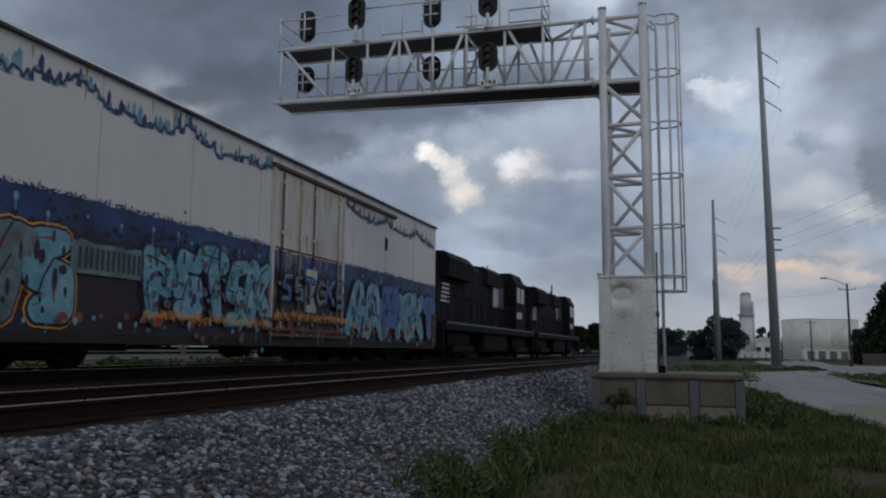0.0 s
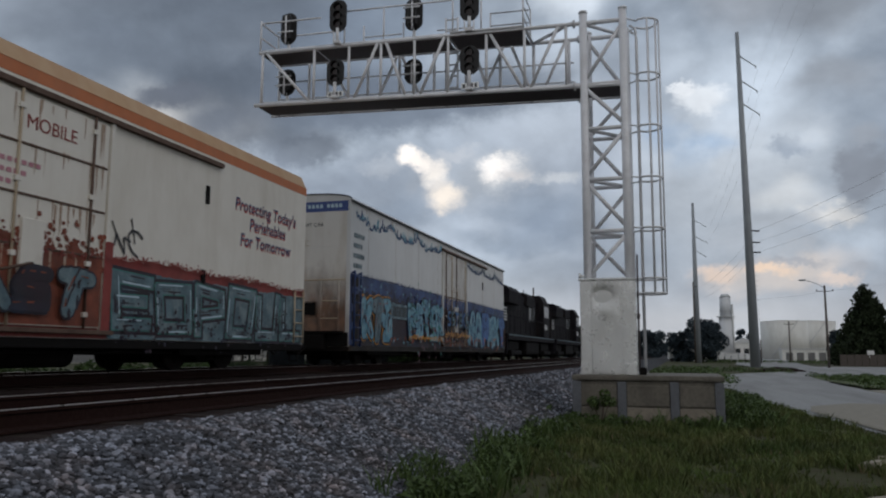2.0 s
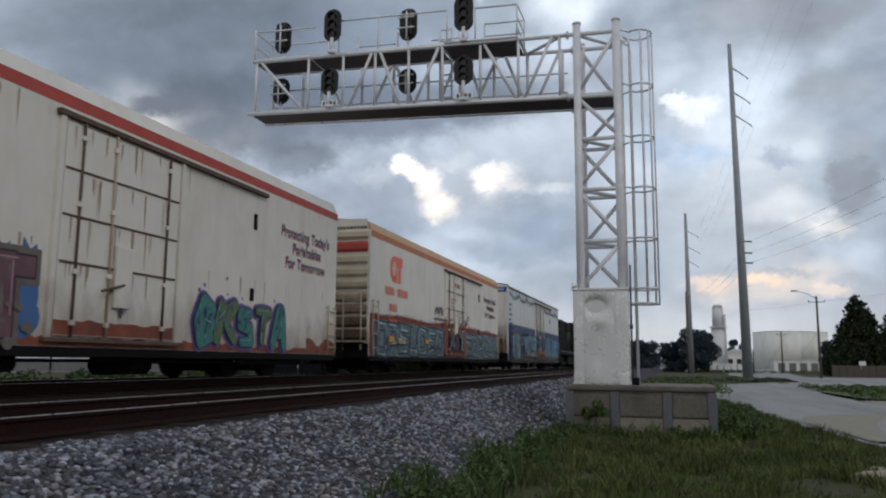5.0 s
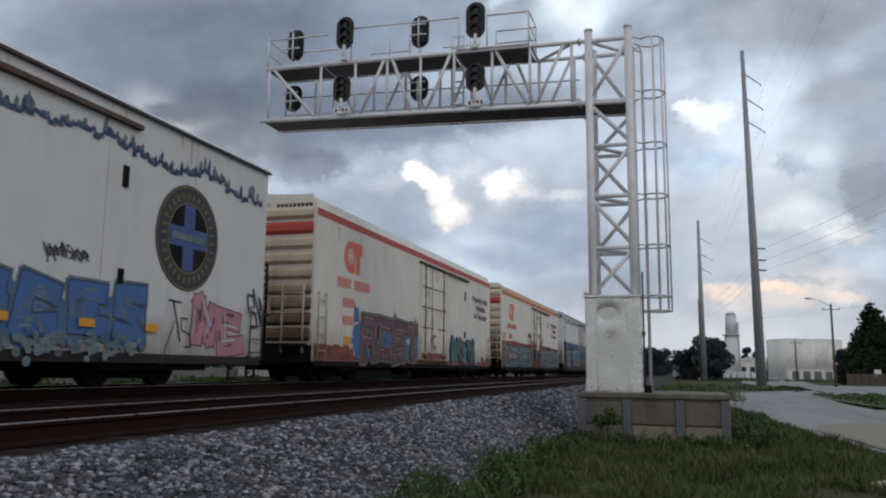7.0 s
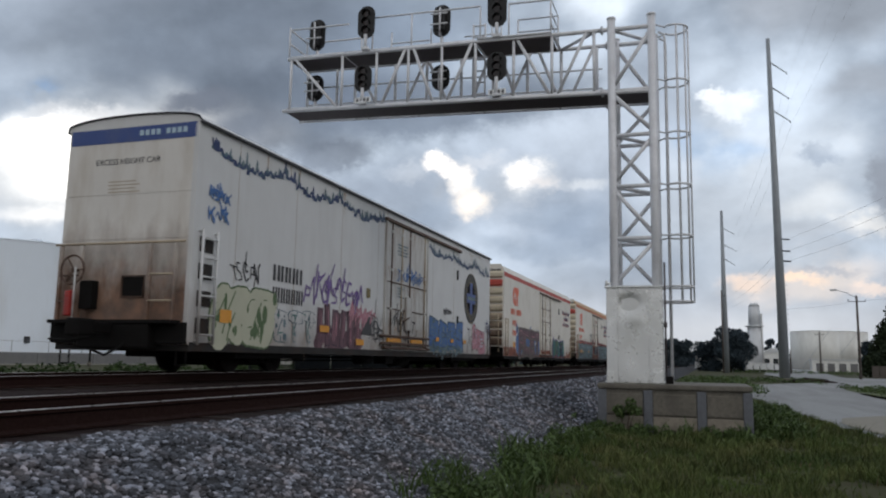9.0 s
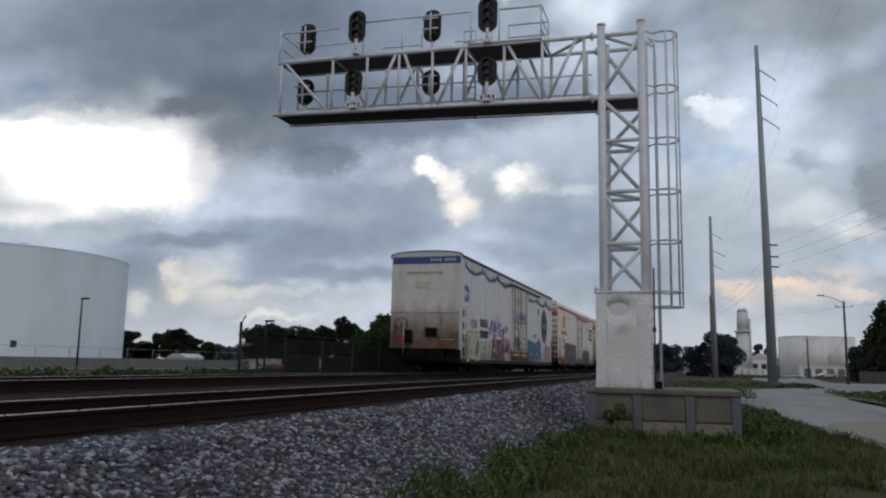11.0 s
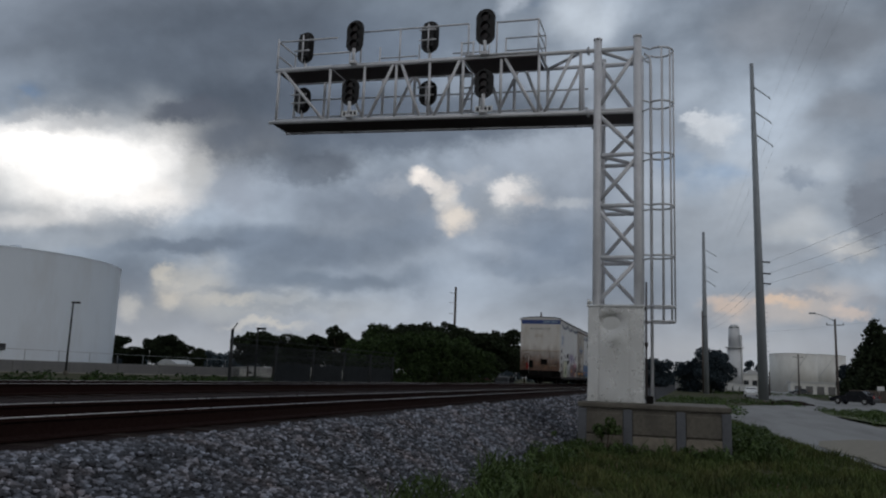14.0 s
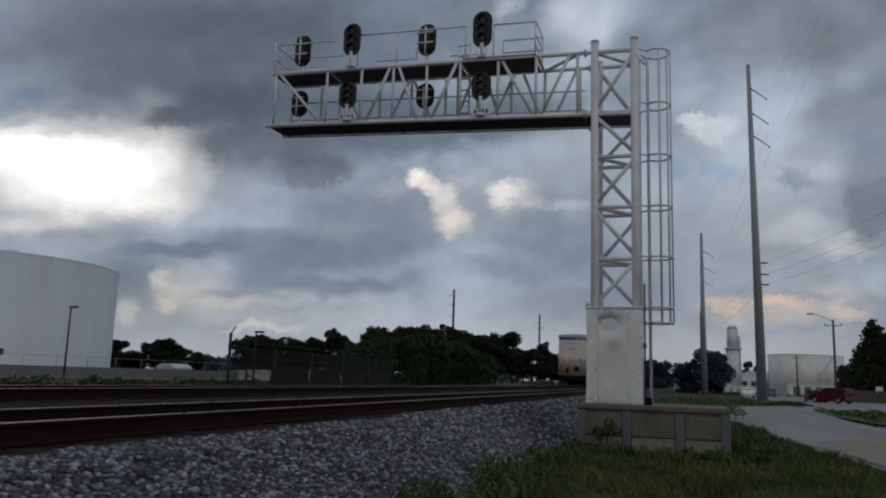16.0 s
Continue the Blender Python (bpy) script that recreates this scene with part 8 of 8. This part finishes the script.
    tree("dark dense cedar tree beside the road", 85, pose(26.7, 130, -1.08), 12.6, 4.9, "leaf", 20000, 0.6, True, "trees by the junction")
    tree("dark dense cedar tree beside the road", 86, pose(33.5, 132, -1.08), 14.5, 5.0, "leaf", 20000, 0.6, True, "trees by the junction")
    tree("dark broadleaf tree behind the cedars", 87, pose(34.8, 200, -1.08), 7.5, 2.6, "leaf_hazed", 7800, 0.56, False, "trees by the junction", 0.12)
    s = thing("road_sign", "small pale square sign on a post by the cedars", "road sign", at=pose(25.8, 124.5, -1.08))
    part("post", tube(bmesh.new(), (0, 0, 0), (0, 0, 2.2), 0.05, 6), "pole", s)
    part("plate", soft_box(bmesh.new(), -0.45, 0.45, -0.08, -0.04, 1.1, 2.2, 0.02), "car_white", s)
    g = thing("guard_fence", "low grey board fence by the junction", "fence", at=pose(0, 0, -1.08))
    for k in range(12):
        part("board", soft_box(bmesh.new(), 20.5 + k * 0.9, 21.35 + k * 0.9, 116.9, 117.0, 0.05, 1.6, 0.02), "wood", g)
    # debris lying by the pole, and stones in the foreground grass
    d = thing("debris_pile", "dark heap of dirt and boards at the pole foot", "debris", at=pose(8.6, 76.4, -1.06))
    bm = bmesh.new()
    bmesh.ops.create_icosphere(bm, subdivisions=3, radius=1)
    for v in bm.verts:
        v.co = Vector((v.co.x * 1.9, v.co.y * 0.8, max(v.co.z, -0.1) * 0.42)) * (1 + 0.25 * noise.noise(v.co * 2.2))
    part("heap", bm, "trackbed", d)
    for x, y, s_, seed in ((2.55, 11.6, 0.26, 1), (1.9, 8.35, 0.34, 2), (2.25, 8.6, 0.2, 3), (2.75, 12.6, 0.13, 4)):
        bm = bmesh.new()
        bmesh.ops.create_icosphere(bm, subdivisions=3, radius=1)
        for v in bm.verts:
            v.co *= 1 + 0.3 * noise.noise(v.co * 1.4 + Vector((seed * 7, 0, 0))) + 0.06 * noise.noise(v.co * 5)
            v.co = Vector((v.co.x * s_ * 1.3, v.co.y * s_, v.co.z * s_ * 0.42))
        ob = part("rock", bm, "rock")
        ob.location = (x, y, bed_height(x) + 0.03)
        tagged(ob, "pale brown broken rock lying in the grass", "rock", "rocks in the grass")


def build_grass():
    rnd = np.random.default_rng(9)

    def blades(name, n, xr, yr, hr, material, keep, lean=0.5, wide=0.012):
        x, y = rnd.uniform(*xr, n), yr[0] + (yr[1] - yr[0]) * rnd.random(n) ** 1.3
        ok = np.array([keep(a, b) for a, b in zip(x, y)])
        x, y = x[ok], y[ok]
        n = len(x)
        clump = np.array([0.5 + noise.noise((a * 1.3, b * 1.3, 5)) + 0.5 * noise.noise((a * 4, b * 4, 1)) for a, b in zip(x, y)])
        h = rnd.uniform(*hr, n) * np.clip(0.45 + clump, 0.25, 1.6)
        z = np.array([bed_height(a) for a in x]) - 0.05 + np.array([bumps(a, b, 1.7, 0.05) for a, b in zip(x, y)])
        ang, ll = rnd.uniform(0, 6.28, n), rnd.uniform(0.1, lean, n) * h
        wa = rnd.uniform(0, 6.28, n)
        w = wide * rnd.uniform(0.6, 1.5, n) * (1 + y / 30)
        wx, wy = np.cos(wa) * w, np.sin(wa) * w
        lx, ly = np.cos(ang) * ll, np.sin(ang) * ll
        v = np.stack([np.stack([x - wx, y - wy, z], 1), np.stack([x + wx, y + wy, z], 1),
                      np.stack([x + wx * 0.7 + lx * 0.4, y + wy * 0.7 + ly * 0.4, z + h * 0.6], 1), np.stack([x - wx * 0.7 + lx * 0.4, y - wy * 0.7 + ly * 0.4, z + h * 0.6], 1),
                      np.stack([x + lx, y + ly, z + h], 1)], 1).reshape(-1, 3)
        i = np.arange(n)[:, None] * 5
        faces = np.concatenate([i + np.array([[0, 1, 2, 3]])]).tolist() + (i + np.array([[3, 2, 4]])).tolist()
        return arrays(name, v.tolist(), faces, material)

    def turf(x, y):
        edge = -2.45 + 0.35 * noise.noise((y / 1.3, 2.2, 0)) + (0.35 if y < 9 else 0)
        road = 3.6 + (17.3 - y) * 0.11 - 0.15 + 0.3 * noise.noise((y / 1.1, 7, 0))
        if y > 22:
            road = 3.0 - (y - 22) * 0.085
        if not edge < x < road or (-2.3 < x < 0.9 and 16.95 < y < 19.7):
            return False
        bare = noise.noise((x * 0.9, y * 0.6, 9))
        return bare > -0.28 or noise.noise((x * 9, y * 9, 0)) > 0.35
    tagged(blades("lawn", 150000, (-3, 4.8), (5.5, 36), (0.04, 0.19), "grass", turf, 0.8, 0.007), "rough green grass with bare brown patches", "grass", kind="stuff")

    def parched(x, y):
        return turf(x, y) and noise.noise((x * 1.1, y * 0.8, 21)) > 0.12
    tagged(blades("dry_grass", 26000, (-3, 4.8), (5.5, 24), (0.03, 0.14), "straw", parched, 0.9, 0.006), "dry straw-coloured grass among the green", "grass", kind="stuff")
    def weedy(x, y):
        near_edge = abs(x + 2.3) < 0.5 and y < 14
        by_block = 16.2 < y < 17.0 and -2.5 < x < 1.0
        right = 0.85 < x < 1.9 and 16.8 < y < 30
        return (near_edge and noise.noise((x * 2, y * 1.6, 3)) > 0.05) or (by_block and noise.noise((x * 3, y, 8)) > 0.0) or right
    tagged(blades("tall_weeds", 34000, (-3, 2.2), (7, 30), (0.10, 0.34), "weed", weedy, 0.8, 0.009), "tall green weeds along the ballast edge and foundation", "weeds", kind="stuff")
    # low growth on the mound behind the foundation and around the big pole
    blobs = []
    r2 = random.Random(31)
    for k in range(160):
        blobs.append((r2.uniform(-1.8, 2.6), r2.uniform(38, 74), -1.05 + r2.random() * 0.15, r2.uniform(0.25, 0.6)))
    for k in range(120):
        blobs.append((r2.uniform(-1, 9), r2.uniform(70, 84), -1.05 + r2.random() * 0.1, r2.uniform(0.25, 0.5)))
    for k in range(160):
        blobs.append((r2.uniform(4, 34), r2.uniform(150, 182), -1.05 + r2.random() * 0.1, r2.uniform(0.3, 0.7)))
    tagged(leaf_cloud("mound_weeds", 41, blobs, 16000, 0.22, "weed"), "low green weeds on the mound by the line", "weeds", kind="stuff")
    blobs = [(r2.uniform(8.3, 15.0), r2.uniform(39, 60), -1.0, r2.uniform(0.15, 0.35)) for k in range(260)]
    tagged(leaf_cloud("island_grass", 42, blobs, 12000, 0.16, "weed"), "bright green grass on the verge between the roads", "grass", kind="stuff")
    # broad-leaved weeds along the stones and round the foundation
    blobs = []
    for k in range(110):
        y = r2.uniform(7, 17)
        x = -2.25 + r2.gauss(0, 0.22) + 0.25 * noise.noise((y / 1.3, 2.2, 0))
        blobs.append((x, y, bed_height(x) + r2.uniform(0.02, 0.2), r2.uniform(0.05, 0.14)))
    for k in range(50):
        blobs.append((r2.uniform(-2.3, 1.3), r2.uniform(16.5, 16.95), -1.0 + r2.uniform(0.0, 0.16), r2.uniform(0.05, 0.13)))
    for k in range(60):
        blobs.append((r2.uniform(0.9, 1.9), r2.uniform(16.8, 24), -1.02 + r2.uniform(0.05, 0.4), r2.uniform(0.1, 0.2)))
    tagged(leaf_cloud("leafy_weeds", 44, blobs, 15000, 0.07, "weed"), "leafy green weeds along the stones and concrete", "weeds", kind="stuff")
    # small shrub against the foundation
    s = thing("shrub", "small leafy green shrub against the concrete foundation", "shrub", at=pose(-1.62, 16.75, -1.03))
    bm = bmesh.new()
    blobs = []
    for k in range(7):
        tip = (r2.uniform(-0.2, 0.2), r2.uniform(-0.15, 0.1), r2.uniform(0.25, 0.72))
        tube(bm, (0, 0, 0), tip, 0.01, 5, 0.005)
        blobs.append((*tip, r2.uniform(0.07, 0.14)))
    tagged(part("twigs", bm, "bark", s), kind="stuff")
    leaf_cloud("leaves", 43, blobs, 700, 0.075, "weed", s)


# ---------------------------------------------------------------- road vehicles
CAR_WHEELS = []


def road_car(label, paint, suv):
    c = thing("car", label, "car", "moving cars")
    L, W = (4.8, 0.95) if suv else (4.6, 0.9)
    belt, roof = (1.05, 1.75) if suv else (0.92, 1.43)
    lower = [(-L / 2, 0.35), (-L / 2 + 0.05, 0.85), (-L / 2 + 0.3, belt), (L / 2 - 1.25, belt), (L / 2 - 0.2, belt - 0.2), (L / 2, 0.6), (L / 2 - 0.05, 0.3), (-L / 2 + 0.1, 0.25)]
    bm = extrude_x(bmesh.new(), lower, -W, W)
    bmesh.ops.bevel(bm, geom=bm.edges[:], offset=0.06, segments=2, affect="EDGES")
    body = part("body", bm, paint, c)
    back = -L / 2 + (0.15 if suv else 0.55)
    cab = [(back, belt - 0.02), (back + (0.2 if suv else 0.6), roof), (L / 2 - 2.2, roof), (L / 2 - 1.35, belt - 0.02)]
    bm = extrude_x(bmesh.new(), cab, -W + 0.1, W - 0.1)
    bmesh.ops.bevel(bm, geom=bm.edges[:], offset=0.05, segments=2, affect="EDGES")
    cabin = part("cabin", bm, paint, c)
    for s in (-1, 1):
        x = s * (W - 0.095)
        for a, b in ((back + 0.45, 0.0), (0.1, L / 2 - 1.95)):
            part("window", soft_box(bmesh.new(), min(x, x + s * 0.012), max(x, x + s * 0.012), a, b, belt + 0.06, roof - 0.12, 0.004), "dark_window", cabin)
    part("rear_window", soft_box(bmesh.new(), -W + 0.2, W - 0.2, back + 0.02, back + 0.1, belt + 0.1, roof - 0.15, 0.01), "dark_window", cabin)
    part("windshield", soft_box(bmesh.new(), -W + 0.2, W - 0.2, L / 2 - 1.95, L / 2 - 1.72, belt + 0.04, roof - 0.18, 0.02), "dark_window", cabin)
    for x in (-W + 0.2, W - 0.2):
        part("tail_light", soft_box(bmesh.new(), x - 0.12, x + 0.12, -L / 2 - 0.01, -L / 2 + 0.1, 0.72, 0.95, 0.02), "lamp_red", c)
        part("headlight", soft_box(bmesh.new(), x - 0.14, x + 0.14, L / 2 - 0.16, L / 2 + 0.0, 0.58, 0.76, 0.02), "lamp_clear", c)
    part("bumper", soft_box(bmesh.new(), -W + 0.02, W - 0.02, -L / 2 - 0.05, -L / 2 + 0.1, 0.35, 0.6, 0.04), "stencil", c)
    for y in (-L / 2 + 0.9, L / 2 - 0.95):
        for s in (-1, 1):
            bm = tube(bmesh.new(), (-0.11, 0, 0), (0.11, 0, 0), 0.34, 20)
            tyre = part("wheel", bm, "tyre", c)
            tyre.location = (s * (W - 0.1), y, 0.34)
            bm = bmesh.new()
            for k in range(5):
                a = 2 * math.pi * k / 5
                tube(bm, (s * 0.115, 0, 0), (s * 0.115, 0.2 * math.cos(a), 0.2 * math.sin(a)), 0.04, 6)
            part("rim", bm, "roofmetal", tyre)
            CAR_WHEELS.append((tyre, tuple(tyre.location), c))
    return c


build_tank()
build_fence()
build_woods()
build_poles()
build_right_side()
build_grass()
CARS = dict(
    white=road_car("white sedan waiting at the junction", "car_white", False),
    silver=road_car("pale grey sedan driving toward the junction", "car_grey", False),
    dark=road_car("dark sedan driving away on the side road", "car_dark", False),
    red=road_car("dark red sport utility vehicle on the side road", "car_red", True),
    suv=road_car("grey sport utility vehicle on the far road", "car_grey", True),
    tail=road_car("dark red car following on the far road", "car_red", False),
)


# ---------------------------------------------------------------- what moves
def glide(points, t):
    for (t0, *a), (t1, *b) in zip(points, points[1:]):
        if t <= t1:
            k = max(0.0, (t - t0) / (t1 - t0))
            return [p + (q - p) * k for p, q in zip(a, b)]
    return list(points[-1][1:])


def motions():
    for ob in TRAIN:
        x, y, z = ob.location
        walk(ob, [(t, pose(x, y + travel(t), z)) for t in [0.5 * k for k in range(33)]])
    # each wheelset turns with the way it rolls
    stops = [i / FPS for i in range(0, 12 * FPS, 2)] + [i / FPS for i in range(12 * FPS, 16 * FPS + 1)]
    for w, yy in WHEELS:
        walk(w, [(t, pose(0, yy, 0.42, -math.degrees(travel(t) / 0.42))) for t in stops])
    paths = dict(
        white=[(0, 260, 225, 95), (11.3, 22.5, 203, 110), (12.5, 14.0, 152, 165), (13.5, 9.6, 130, 172), (14.3, 8.6, 125, 178), (16, 8.5, 124, 178)],
        silver=[(0, 330, 232, 92), (14, 27, 220, 105), (15.2, 17.5, 165, 160), (16, 13.5, 146, 168)],
        dark=[(0, 170, 112, 90), (12.8, 27, 104, 90), (13.5, 20.1, 96, 80), (14.3, 14.9, 92, 40), (15.2, 13.0, 93, 5), (16, 14.4, 104, -5)],
        red=[(0, 200, 104, 90), (14.6, 26, 102, 90), (15.2, 19.6, 101, 80), (16, 15.8, 100, 45)],
        suv=[(0, -18.9, -104, 0), (9.0, -18.9, 15.2, 0), (9.2, -18.9, 17.9, 0), (16, -18.9, 112, 0)],
        tail=[(0, -19.0, -112, 0), (9.0, -19.0, 7.2, 0), (9.2, -19.0, 9.9, 0), (16, -19.0, 104, 0)],
    )
    for name, points in paths.items():
        ob = CARS[name]
        z = -1.03 if name not in ("suv", "tail") else -1.15
        times = sorted({p[0] for p in points} | {0.5 * k for k in range(33)})
        walk(ob, [(t, pose(glide(points, t)[0], glide(points, t)[1], z, 0, 0, glide(points, t)[2])) for t in times])


motions()
